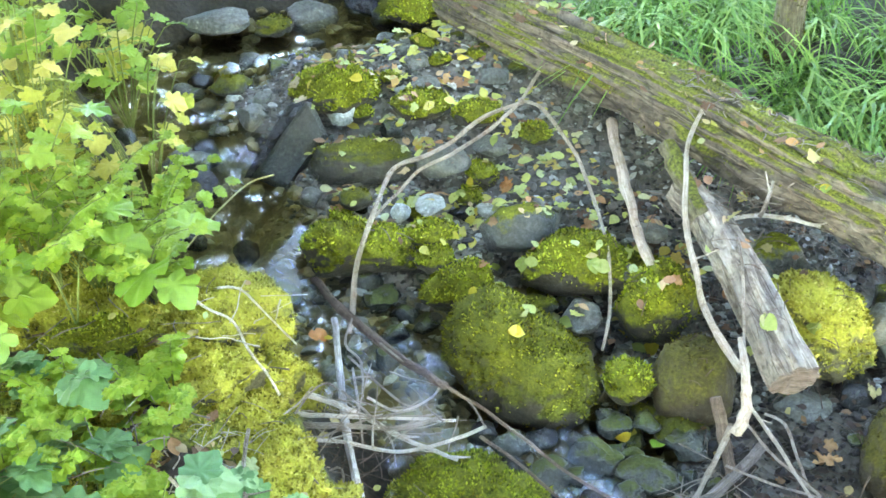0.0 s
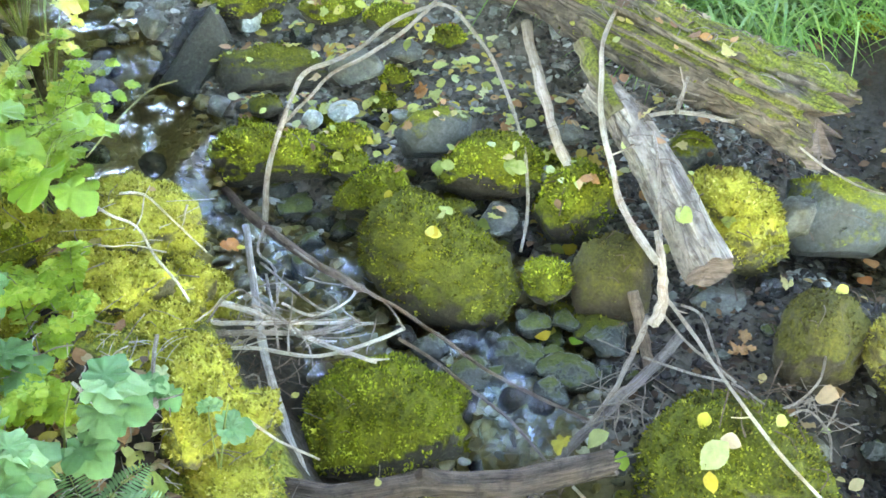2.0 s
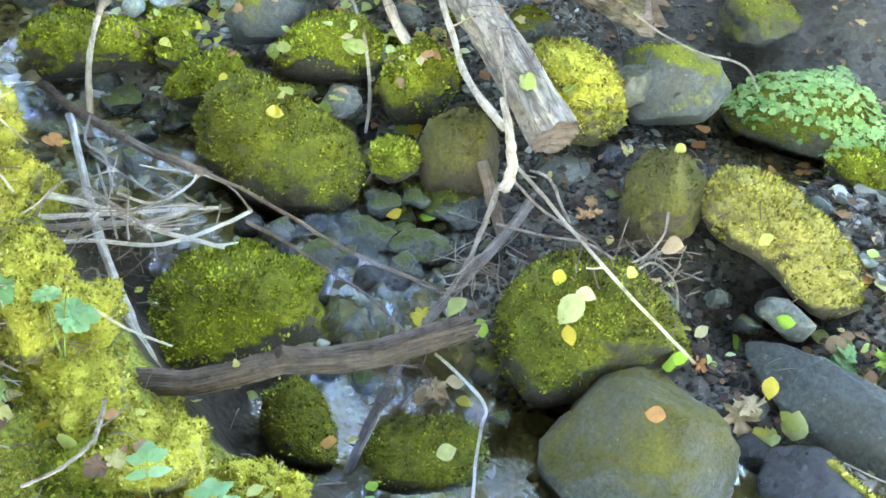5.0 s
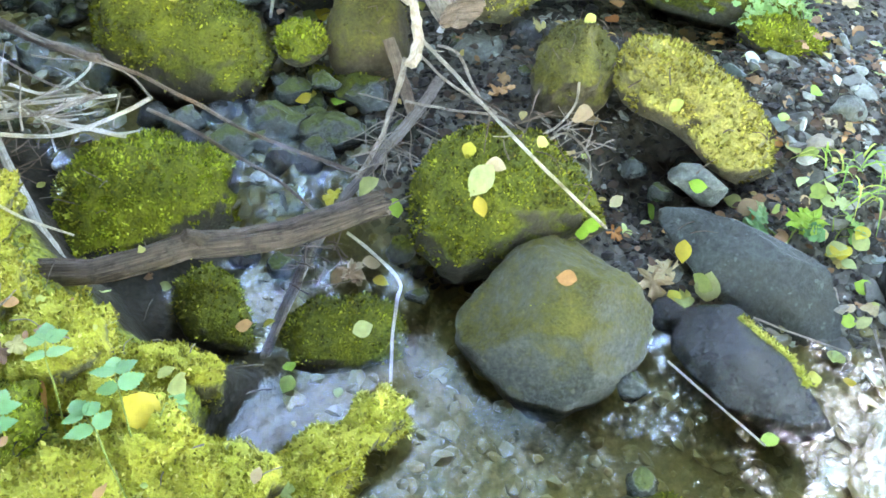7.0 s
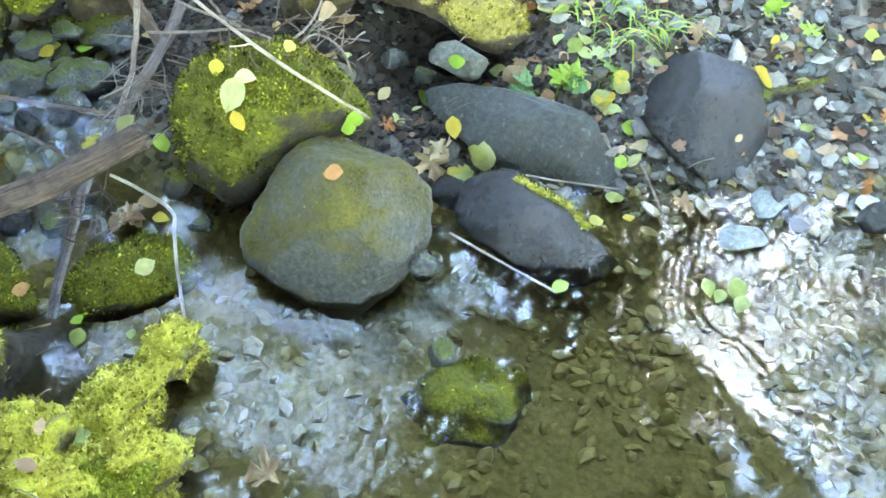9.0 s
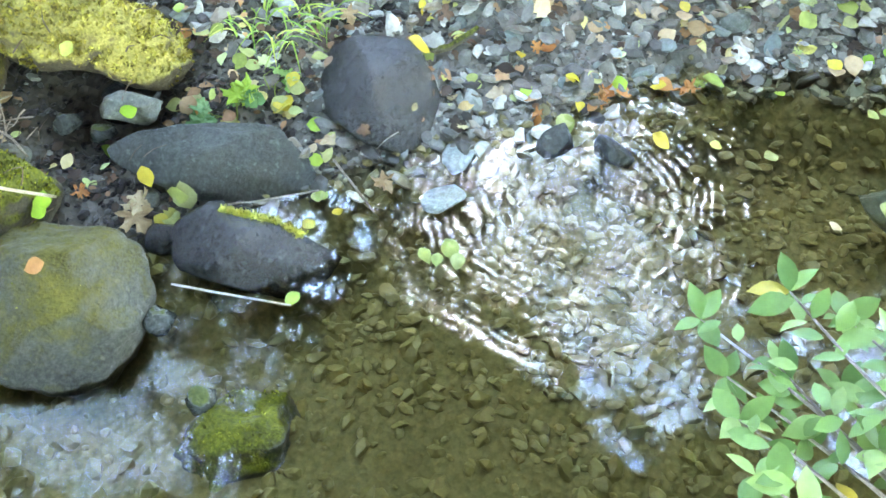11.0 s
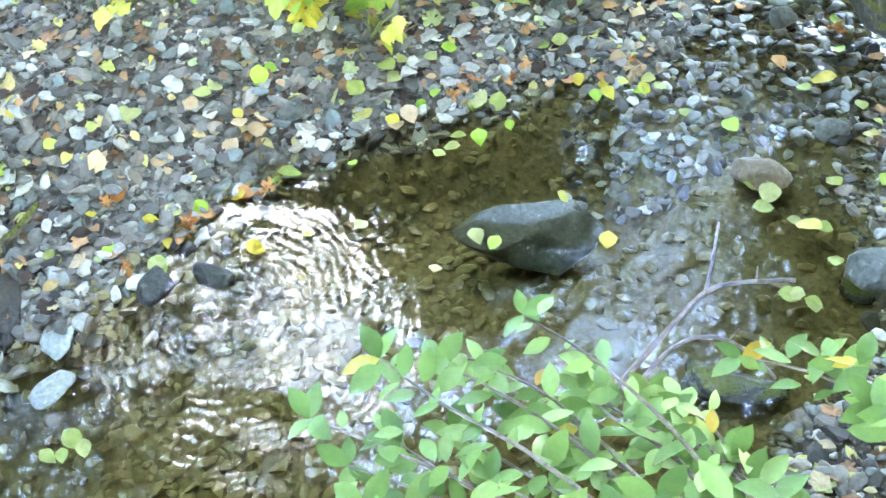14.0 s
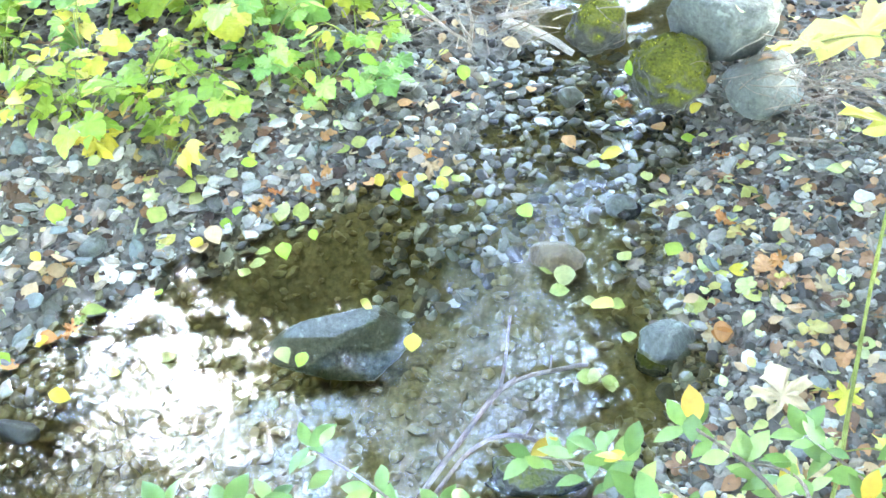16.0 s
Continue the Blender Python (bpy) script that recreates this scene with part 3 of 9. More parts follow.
# ---- water ----
def water_material():
    """Clear water; the waves are heights in metres, small and slow in the pool, steep where the water runs."""
    m, n, l, s = material("creek_water")
    n.remove(s)
    p = coords(n)

    def stir(x, y, reach):
        """How far the water is stirred round a place."""
        d = n.new("ShaderNodeVectorMath")
        d.operation = 'DISTANCE'
        l.new(p, d.inputs[0])
        d.inputs[1].default_value = (x, y, 0)
        return ramp(n, l, calc(n, l, 'DIVIDE', d.outputs["Value"], reach), [(0.3, (1, 1, 1)), (1.0, (0, 0, 0))])

    def rings(x, y, scale, distortion):
        mp = n.new("ShaderNodeMapping")
        mp.inputs["Location"].default_value = (-x, -y, 0)
        bend = n.new("ShaderNodeTexNoise")
        bend.inputs["Scale"].default_value = 6.0
        bend.inputs["Detail"].default_value = 1.0
        l.new(p, bend.inputs["Vector"])
        off = n.new("ShaderNodeVectorMath")
        off.operation = 'MULTIPLY_ADD'
        l.new(bend.outputs["Color"], off.inputs[0])
        off.inputs[1].default_value = (0.16, 0.16, 0)
        l.new(p, off.inputs[2])
        l.new(off.outputs[0], mp.inputs[0])
        wave = n.new("ShaderNodeTexWave")
        wave.wave_type = 'RINGS'
        wave.rings_direction = 'Z'
        wave.inputs["Scale"].default_value = scale
        wave.inputs["Distortion"].default_value = distortion
        wave.inputs["Detail"].default_value = 2
        wave.inputs["Detail Scale"].default_value = 1.6
        l.new(mp.outputs[0], wave.inputs[0])
        return wave.outputs["Fac"]

    def crests(scale, heading, stretch):
        """Waves whose crests run along a heading (degrees)."""
        mp = n.new("ShaderNodeMapping")
        mp.vector_type = 'TEXTURE'
        mp.inputs["Rotation"].default_value = (0, 0, radians(heading))
        mp.inputs["Scale"].default_value = (stretch, 1, 1)
        l.new(p, mp.inputs[0])
        return noise_tex(n, l, scale, 2, 0.5, mp.outputs[0])

    def add(*terms):
        out = terms[0]
        for t in terms[1:]:
            out = calc(n, l, 'ADD', out, t)
        return out

    def times(a, b):
        return calc(n, l, 'MULTIPLY', a, b)

    fine = noise_tex(n, l, 95, 2, 0.5, p)
    wide = noise_tex(n, l, 28, 2, 0.5, p)
    slow = noise_tex(n, l, 15, 2, 0.5, p)
    glint = stir(1.93, 0.02, 0.62)
    run = add(stir(0.75, 0.7, 0.7), stir(0.4, 1.75, 0.9))
    outflow = add(stir(2.05, -1.02, 0.5), stir(2.65, -1.05, 0.65))
    swell = crests(46, 35, 3.2)
    h = add(times(glint, add(times(rings(2.05, 0.14, 12.0, 3.5), 0.00095), times(crests(90, 70, 2.5), 0.0007))),
            times(run, add(times(swell, 0.0032), times(crests(70, 60, 2.5), 0.0014))),
            times(outflow, add(times(wide, 0.0036), times(fine, 0.0003))),
            times(crests(34, 10, 3.0), 0.0015), times(slow, 0.0016))
    bp = n.new("ShaderNodeBump")
    bp.inputs["Strength"].default_value = 1.0
    bp.inputs["Distance"].default_value = 1.0
    l.new(h, bp.inputs["Height"])
    g = n.new("ShaderNodeBsdfGlossy")
    g.inputs["Roughness"].default_value = 0.055
    l.new(bp.outputs[0], g.inputs["Normal"])
    t = n.new("ShaderNodeBsdfTransparent")
    t.inputs[0].default_value = (0.91, 0.89, 0.7, 1)
    fr = n.new("ShaderNodeFresnel")
    fr.inputs[0].default_value = 1.33
    l.new(bp.outputs[0], fr.inputs["Normal"])
    x = n.new("ShaderNodeMixShader")
    l.new(fr.outputs[0], x.inputs[0])
    l.new(t.outputs[0], x.inputs[1])
    l.new(g.outputs[0], x.inputs[2])
    l.new(x.outputs[0], n["Material Output"].inputs[0])
    return m


WATER = water_material()
wx, wy, wf = grid_mesh(np.arange(-1.3, 5.4, 0.028), np.arange(-2.6, 6.2, 0.028))
wl, wg, we, ws = creek(wx, wy)
fall = np.exp(-((wx - 0.58) ** 2 + (wy - 1.3) ** 2) / 0.03) + np.exp(-((wx + 0.1) ** 2 + (wy - 2.07) ** 2) / 0.02)
wz = wl + np.array([0.004 * noise.noise((a * 14, b * 14, 1)) + (0.012 * f * noise.noise((a * 40, b * 25, 4)) if f > 0.05 else 0) for a, b, f in zip(wx, wy, fall)])
keep = (we < 0.06) | (inlet(wx, wy) < 0.12)
wface = [f for f in wf if any(keep[i] for i in f)]
used = sorted({i for f in wface for i in f})
back = {i: k for k, i in enumerate(used)}
WATER_OB = mesh_object("water", np.stack([wx, wy, wz], 1)[used], [tuple(back[i] for i in f) for f in wface], WATER)
tagged(WATER_OB, "clear shallow creek water with ripples over a gravel bed", "water", kind="structure")


def still_water(name, label, x, y, z, rx, ry):
    ring = [(x + rx * math.cos(a) * (1 + 0.1 * math.sin(3 * a)), y + ry * math.sin(a), z) for a in np.linspace(0, 2 * math.pi, 40)[:-1]]
    ob = mesh_object(name, [(x, y, z)] + ring, [(0, k + 1, (k + 1) % 39 + 1) for k in range(39)], WATER)
    return tagged(ob, label, "water", kind="structure")


hollow = float(ground_height(1.85, 1.85)[0])
still_water("water_2", "still dark puddle behind the boulders", 1.85, 1.85, hollow + 0.05, 0.55, 0.45)


def foam_material():
    m, n, l, s = material("white_water")
    p = n.new("ShaderNodeTexCoord").outputs["UV"]
    mp = n.new("ShaderNodeMapping")
    mp.inputs["Scale"].default_value = (8, 4, 1)
    l.new(p, mp.inputs[0])
    f = noise_tex(n, l, 1.0, 5, 0.7, mp.outputs[0])
    s.inputs["Base Color"].default_value = (0.5, 0.6, 0.62, 1)
    s.inputs["Roughness"].default_value = 0.15
    t = n.new("ShaderNodeBsdfTransparent")
    x = n.new("ShaderNodeMixShader")
    l.new(ramp(n, l, f, [(0.44, (0.0, 0.0, 0.0)), (0.56, (0.16, 0.16, 0.16)), (0.72, (0.6, 0.6, 0.6))]), x.inputs[0])
    l.new(t.outputs[0], x.inputs[1])
    l.new(s.outputs[0], x.inputs[2])
    l.new(x.outputs[0], n["Material Output"].inputs[0])
    bump(n, l, s, f, 0.6, 0.01)
    return m


FOAM = foam_material()


def cascade(label, top, bottom, width, steps=10, across=14, bulge=0.05, seed=0):
    """A ribbon of falling water that bends over a lip."""
    a, b = Vector(top), Vector(bottom)
    along = b - a
    flat = Vector((along.x, along.y, 0)).normalized()
    sidev = Vector((-flat.y, flat.x, 0))
    vs, fs, uv = [], [], []
    for j in range(steps + 1):
        t = j / steps
        drop = t * t * (3 - 2 * t)
        base = Vector((a.x + along.x * t, a.y + along.y * t, a.z + along.z * drop))
        for i in range(across + 1):
            u = i / across - 0.5
            w = width * (1 + 0.25 * math.sin(t * 5 + seed))
            q = base + sidev * (u * w)
            q.z += bulge * 0.5 * noise.noise((u * 5 + seed, t * 2, seed)) - 0.1 * width * abs(u) * 2 + 0.006
            vs.append(q)
            uv.append((i / across + seed, t))
    n1 = across + 1
    for j in range(steps):
        for i in range(across):
            fs.append((j * n1 + i, j * n1 + i + 1, (j + 1) * n1 + i + 1, (j + 1) * n1 + i))
    ob = mesh_object("cascade", vs, fs, FOAM, uv=uv)
    return tagged(ob, label, "water", kind="structure")


cascade("small white fall between two mossy boulders", (0.64, 1.46, 0.158), (0.53, 1.18, 0.008), 0.24, seed=1)
cascade("riffle of white water above the fall", (0.5, 1.68, 0.165), (0.62, 1.46, 0.15), 0.22, seed=2)
cascade("white water sliding out of the upper pool", (-0.22, 2.2, 0.35), (-0.02, 2.02, 0.235), 0.1, seed=3)
cascade("white water among the stones", (0.0, 2.02, 0.24), (0.28, 1.82, 0.19), 0.12, seed=4)
cascade("small fall into the upper pool", (-0.45, 2.72, 0.47), (-0.38, 2.56, 0.375), 0.1, seed=5)


# ---- boulders and stones ----
STYLE = {  # angular, roughness of shape, tufts per square metre, tuft kind, tuft length
    'moss': (0.15, 0.16, 34000, 'g', 0.0088), 'mossbig': (0.2, 0.12, 34000, 'd', 0.0075), 'mossdark': (0.35, 0.2, 14000, 'd', 0.008),
    'mossbrown': (0.2, 0.16, 30000, 'b', 0.006), 'mossyel': (0.1, 0.14, 40000, 'y', 0.009), 'mossdry': (0.2, 0.2, 36000, 'o', 0.0095), 'greymoss': (0.5, 0.18, 9000, 'g', 0.007),
    'grey': (0.7, 0.16, 0, 'g', 0), 'greybig': (0.35, 0.07, 2500, 'd', 0.004), 'dark': (0.7, 0.1, 0, 'g', 0), 'slab': (0.9, 0.08, 0, 'g', 0),
    'flat': (0.8, 0.08, 0, 'g', 0), 'ivy': (0.1, 0.15, 16000, 'd', 0.008), 'wet': (0.85, 0.2, 0, 'g', 0), 'bluegrey': (0.6, 0.1, 0, 'g', 0), 'teal': (0.85, 0.12, 0, 'g', 0),
    'pale': (0.7, 0.12, 0, 'g', 0), 'brown': (0.6, 0.14, 0, 'g', 0)}
TUFT_SUM = [0]


def tufts(name, verts, faces, normals_up, per_m2, kind, length, parent, rng, cap=22000):
    """Short leafy shoots standing on a surface: one mesh."""
    v = np.asarray(verts)
    tri = []
    for f in faces:
        tri.append(f[:3])
        if len(f) == 4:
            tri.append((f[0], f[2], f[3]))
    tri = np.array(tri)
    a, b, c = v[tri[:, 0]], v[tri[:, 1]], v[tri[:, 2]]
    nrm = np.cross(b - a, c - a)
    area = np.linalg.norm(nrm, axis=1) / 2
    nrm = nrm / (2 * area[:, None] + 1e-12)
    cen = (a + b + c) / 3
    patch = np.array([noise.noise(tuple(q * 7)) + 0.9 * noise.noise(tuple(q * 19)) for q in cen])
    clump = np.array([noise.noise(tuple(q * 48 + 9.0)) for q in cen])
    wgt = area * np.clip((nrm[:, 2] + 0.75 * patch - normals_up) * 2.2, 0, 1) * np.clip(0.62 + 1.5 * clump, 0.06, 1)
    count = int(min(wgt.sum() * per_m2, cap))
    if count < 5:
        return None
    pick = rng.choice(len(tri), count, p=wgt / wgt.sum())
    r1, r2 = rng.random(count), rng.random(count)
    flip = r1 + r2 > 1
    r1, r2 = np.where(flip, 1 - r1, r1), np.where(flip, 1 - r2, r2)
    pos = a[pick] + (b - a)[pick] * r1[:, None] + (c - a)[pick] * r2[:, None]
    way = nrm[pick] * 0.7 + rng.normal(0, 0.55, (count, 3)) + np.array([0, 0, 0.25])
    way /= np.linalg.norm(way, axis=1)[:, None]
    ln = length * (0.6 + rng.random(count) * 0.9)
    across = np.cross(way, rng.normal(0, 1, (count, 3)))
    across /= np.linalg.norm(across, axis=1)[:, None] + 1e-9
    w = ln * 0.33
    p0 = pos - way * (ln * 0.2)[:, None]
    mid = pos + way * (ln * 0.4)[:, None]
    m0, m1 = mid - across * w[:, None], mid + across * w[:, None]
    tip = pos + way * ln[:, None] + nrm[pick] * (ln * 0.1)[:, None]
    allv = np.stack([p0, m1, tip, m0], 1).reshape(-1, 3)
    fs = [(o, o + 1, o + 2, o + 3) for o in range(0, 4 * count, 4)]
    TUFT_SUM[0] += 2 * count
    ob = mesh_object(name, allv, fs, TUFT[kind], parent, smooth=False)
    return tagged(ob, kind="stuff")


def outline_radius(outline, ang):
    """Distance from the middle to a closed outline in each direction."""
    p = np.array(outline, float)
    q = np.roll(p, -1, axis=0)
    d = np.stack([np.cos(ang), np.sin(ang)], 1)
    best = np.full(len(ang), 0.05)
    for a, b in zip(p, q):
        e = b - a
        det = d[:, 0] * -e[1] + d[:, 1] * e[0]
        det = np.where(np.abs(det) < 1e-9, 1e-9, det)
        t = (a[0] * -e[1] + a[1] * e[0]) / det
        s = (d[:, 0] * a[1] - d[:, 1] * a[0]) / det
        best = np.where((s >= -1e-6) & (s <= 1 + 1e-6) & (t > 0), np.maximum(best, t), best)
    return best


def rock_mesh(size, yaw, seed, style, tilt, level, outline=None, pitch=0.0):
    v, f = ICO[level]
    v = v.copy()
    rng = np.random.default_rng(seed * 7 + 3)
    angular, rough = STYLE[style][:2]
    off = rng.random(3) * 50
    if outline:
        v = v * outline_radius(outline, np.arctan2(v[:, 2], v[:, 0]))[:, None] ** np.array([1, 0.6, 1])[None]
        rough *= 0.35
    for _ in range(int(4 + 9 * angular)):
        nrm = rng.normal(0, 1, 3)
        nrm[2] *= 0.7
        if outline:
            nrm[1] = -abs(nrm[1]) * 1.6
        nrm /= np.linalg.norm(nrm)
        h = (v @ nrm).max() * (0.98 - (0.34 if outline else 0.46) * angular * rng.random() - 0.07)
        v = v - np.maximum(v @ nrm - h, 0)[:, None] * nrm[None] * (0.75 + 0.23 * angular)
    if outline and style in ('dark', 'slab', 'greybig', 'teal'):
        was = np.abs(v).max(axis=0)
        for nrm, cut in (((-0.6, -0.7, 0.4), 0.6), ((0.55, -0.8, 0.25), 0.62), ((0.1, -0.55, 0.83), 0.68), ((0.0, -0.95, -0.3), 0.7)):
            nrm = np.array(nrm) + rng.normal(0, 0.16, 3)
            nrm /= np.linalg.norm(nrm)
            h = (v @ nrm).max() * (cut + (0.15 if style == 'greybig' else 0))
            v = v - np.maximum(v @ nrm - h, 0)[:, None] * nrm[None] * 0.97
        v = v * (was / np.abs(v).max(axis=0))[None]
    disp = np.array([fbm(tuple(q * 1.3 + off), 3) * rough + noise.noise(tuple(q * 5 + off)) * (0.05 if angular < 0.4 else 0.025) + noise.noise(tuple(q * 13 + off)) * (0.026 if angular < 0.4 else 0.012) + noise.noise(tuple(q * 29 + off)) * (0.014 if angular < 0.3 else 0.004) + (0.02 * noise.noise(tuple(q * np.array([3, 3, 14]) + off)) if angular > 0.6 else 0) for q in v])
    v = v * (1 + disp)[:, None]
    if not outline:
        v = v / np.abs(v).max(axis=0)[None]
    v = v * np.array(size)[None]
    rx = np.array(Euler((radians(-pitch), 0, 0)).to_matrix())
    ry, rz = turn(yaw, tilt)
    return v @ ry.T @ rx.T @ rz.T, f


def rock(name, label, category, place, size, yaw, seed, style, tilt=0.0, outline=None, pitch=0.0):
    big = max(size)
    level = 5 if big > 0.13 else 4 if big > 0.06 else 3
    v, f = rock_mesh(size, yaw, seed, style, tilt, level, outline, pitch)
    at = np.array(place)
    ob = mesh_object(name, v, f, ROCK[style])
    ob.location = place
    tagged(ob, label, category)
    add_solid(v + at, f)
    per, kind, length = STYLE[style][2:]
    if per:
        up = {'greymoss': 0.75, 'greybig': 0.8, 'mossdark': 0.55, 'mossbrown': 0.35, 'mossdry': 0.1, 'mossbig': -0.05, 'mossyel': -0.2, 'ivy': -0.1}.get(style, -0.1)
        tufts("moss", v, f, up, per, kind, length, ob, np.random.default_rng(seed))
    return ob


rock("mossy_boulder", "rounded boulder covered in green moss in the creek", "boulder", (0.029,2.268,0.352), (0.168,0.100,0.088), 3, 1, "moss", pitch=35, outline=[(-1.00, 0.14), (-0.75, 0.90), (-0.15, 1.00), (0.65, 0.62), (1.00, -0.05), (0.95, -0.90), (0.05, -0.90), (-0.75, -1.00)])
rock("mossy_boulder", "dark wet stone with patchy dark moss", "boulder", (0.033,2.641,0.422), (0.179,0.097,0.082), 3, 2, "mossdark", pitch=30, outline=[(-1.00, -0.22), (-0.79, 0.78), (0.03, 1.00), (0.74, 0.71), (1.00, 0.11), (0.95, -0.78), (0.03, -0.93), (-0.90, -0.89)])
rock("mossy_boulder", "rounded boulder covered in green moss in the creek", "boulder", (-0.042,2.940,0.550), (0.166,0.142,0.079), 4, 4, "moss")
rock("mossy_boulder", "rounded boulder covered in green moss in the creek", "boulder", (0.241,2.860,0.521), (0.105,0.090,0.053), -1, 5, "moss")
rock("mossy_boulder", "rounded boulder covered in green moss in the creek", "boulder", (0.426,2.801,0.503), (0.087,0.071,0.043), -5, 6, "moss")
rock("stone", "plain grey angular stone on the creek bank", "stone", (0.301,2.598,0.439), (0.091,0.083,0.056), -3, 7, "grey")
rock("mossy_boulder", "dark wet stone with patchy dark moss", "boulder", (-0.409,3.036,0.527), (0.084,0.072,0.039), 10, 8, "mossdark")
rock("mossy_boulder", "dark wet stone with patchy dark moss", "boulder", (-0.500,2.519,0.390), (0.055,0.074,0.057), 14, 9, "mossdark")
rock("mossy_boulder", "dark wet stone with patchy dark moss", "boulder", (0.020,2.441,0.412), (0.054,0.048,0.035), 3, 10, "mossdark")
rock("mossy_boulder", "rounded boulder covered in green moss in the creek", "boulder", (0.249,2.287,0.375), (0.084,0.056,0.044), -2, 11, "moss")
rock("mossy_boulder", "rounded boulder covered in green moss in the creek", "boulder", (0.252,2.196,0.345), (0.058,0.051,0.042), -2, 12, "moss")
rock("boulder", "grey boulder with moss over one shoulder", "boulder", (0.499,2.280,0.381), (0.120,0.091,0.086), -8, 13, "greymoss", pitch=34, outline=[(-0.96, 0.02), (-0.47, 0.71), (0.37, 1.00), (1.00, 0.61), (0.93, -0.27), (0.23, -0.86), (-0.61, -0.96)])
rock("mossy_boulder", "rounded boulder covered in green moss in the creek", "boulder", (0.656,2.161,0.335), (0.166,0.111,0.102), -12, 14, "moss", pitch=35, outline=[(-1.00, -0.08), (-0.65, 0.56), (-0.16, 0.94), (0.44, 0.89), (0.93, 0.40), (0.98, -0.40), (0.44, -0.89), (-0.36, -0.97), (-0.90, -0.73)])
rock("mossy_boulder", "rounded boulder covered in green moss in the creek", "boulder", (0.314,2.118,0.296), (0.116,0.082,0.073), -4, 15, "moss", tilt=-22)
rock("mossy_boulder", "large rounded boulder with thin dark green moss", "boulder", (0.470,1.879,0.226), (0.223,0.208,0.207), -8, 16, "mossbig", pitch=41, outline=[(-0.99, 0.33), (-0.85, 0.70), (-0.43, 0.96), (-0.12, 0.89), (0.40, 0.51), (0.85, 0.10), (0.99, -0.34), (0.88, -0.79), (0.47, -1.00), (-0.16, -0.90), (-0.71, -0.57), (-0.95, -0.12)])
rock("mossy_boulder", "rounded boulder covered in green moss in the creek", "boulder", (0.871,2.018,0.290), (0.119,0.119,0.126), -18, 17, "moss", pitch=37, outline=[(-0.97, -0.34), (-0.70, 0.55), (0.10, 1.00), (0.84, 0.55), (1.00, -0.08), (0.50, -0.85), (-0.44, -1.00)])
rock("mossy_boulder", "rounded boulder covered in green moss in the creek", "boulder", (0.741,1.755,0.238), (0.069,0.080,0.051), -17, 18, "moss")
rock("mossy_boulder", "brown shaded boulder with dry brown moss", "boulder", (0.911,1.758,0.229), (0.114,0.113,0.129), -21, 19, "mossbrown", pitch=41, outline=[(-1.00, -0.10), (-0.74, 0.59), (-0.08, 0.94), (0.58, 0.94), (0.97, 0.36), (0.97, -0.57), (0.32, -0.98), (-0.61, -0.92)])
rock("mossy_boulder", "boulder under a thick cushion of yellow-green moss", "boulder", (1.268,1.855,0.304), (0.158,0.143,0.141), -29, 20, "mossyel", pitch=37, outline=[(-0.98, 0.54), (-0.64, 0.91), (-0.06, 0.99), (0.52, 0.75), (0.90, 0.21), (0.98, -0.44), (0.52, -0.96), (-0.16, -0.92), (-0.64, -0.33)])
rock("boulder", "grey boulder with moss over one shoulder", "boulder", (1.222,2.098,0.357), (0.109,0.099,0.077), -25, 21, "greymoss")
rock("mossy_boulder", "rounded boulder covered in green moss in the creek", "boulder", (0.296,1.475,0.072), (0.232,0.169,0.162), -2, 22, "moss", pitch=48, outline=[(-1.00, -0.09), (-0.85, 0.51), (-0.49, 0.90), (0.11, 0.97), (0.65, 0.68), (0.98, 0.25), (0.95, -0.35), (0.71, -0.74), (0.11, -0.97), (-0.49, -0.91), (-0.91, -0.78)])
rock("mossy_boulder", "large rounded boulder with thin dark green moss", "boulder", (1.057,1.161,0.111), (0.237,0.199,0.196), -33, 23, "mossbig", pitch=45, outline=[(-1.00, 0.29), (-0.82, 0.70), (-0.38, 0.93), (0.18, 0.97), (0.57, 0.70), (0.99, 0.16), (0.96, -0.04), (0.57, -0.52), (0.18, -0.78), (-0.38, -0.99), (-0.77, -0.72), (-0.96, -0.25)])
rock("boulder", "large smooth grey boulder standing in the pool", "boulder", (1.039,0.852,0.041), (0.208,0.206,0.212), -36, 24, "greybig", pitch=50, outline=[(-0.99, -0.04), (-0.75, 0.42), (-0.58, 0.71), (-0.13, 0.99), (0.25, 0.88), (0.78, 0.65), (0.99, 0.36), (0.96, -0.10), (0.66, -0.57), (0.13, -0.97), (-0.10, -0.98), (-0.58, -0.68), (-0.96, -0.33)])
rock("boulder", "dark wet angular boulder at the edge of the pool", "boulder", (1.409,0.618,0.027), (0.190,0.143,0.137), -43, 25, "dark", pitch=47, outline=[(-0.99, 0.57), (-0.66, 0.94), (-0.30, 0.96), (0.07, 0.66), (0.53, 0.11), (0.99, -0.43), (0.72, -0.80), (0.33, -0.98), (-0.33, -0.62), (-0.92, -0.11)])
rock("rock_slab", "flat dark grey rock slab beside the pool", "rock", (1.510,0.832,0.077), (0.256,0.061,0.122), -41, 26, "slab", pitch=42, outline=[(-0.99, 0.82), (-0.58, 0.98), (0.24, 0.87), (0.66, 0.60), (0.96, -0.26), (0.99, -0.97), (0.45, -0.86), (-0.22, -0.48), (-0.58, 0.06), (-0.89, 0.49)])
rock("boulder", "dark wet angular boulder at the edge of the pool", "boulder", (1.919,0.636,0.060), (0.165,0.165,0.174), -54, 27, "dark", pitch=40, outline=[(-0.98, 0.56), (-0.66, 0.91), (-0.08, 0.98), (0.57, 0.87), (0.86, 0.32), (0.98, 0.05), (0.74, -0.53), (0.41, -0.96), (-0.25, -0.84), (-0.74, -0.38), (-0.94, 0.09)])
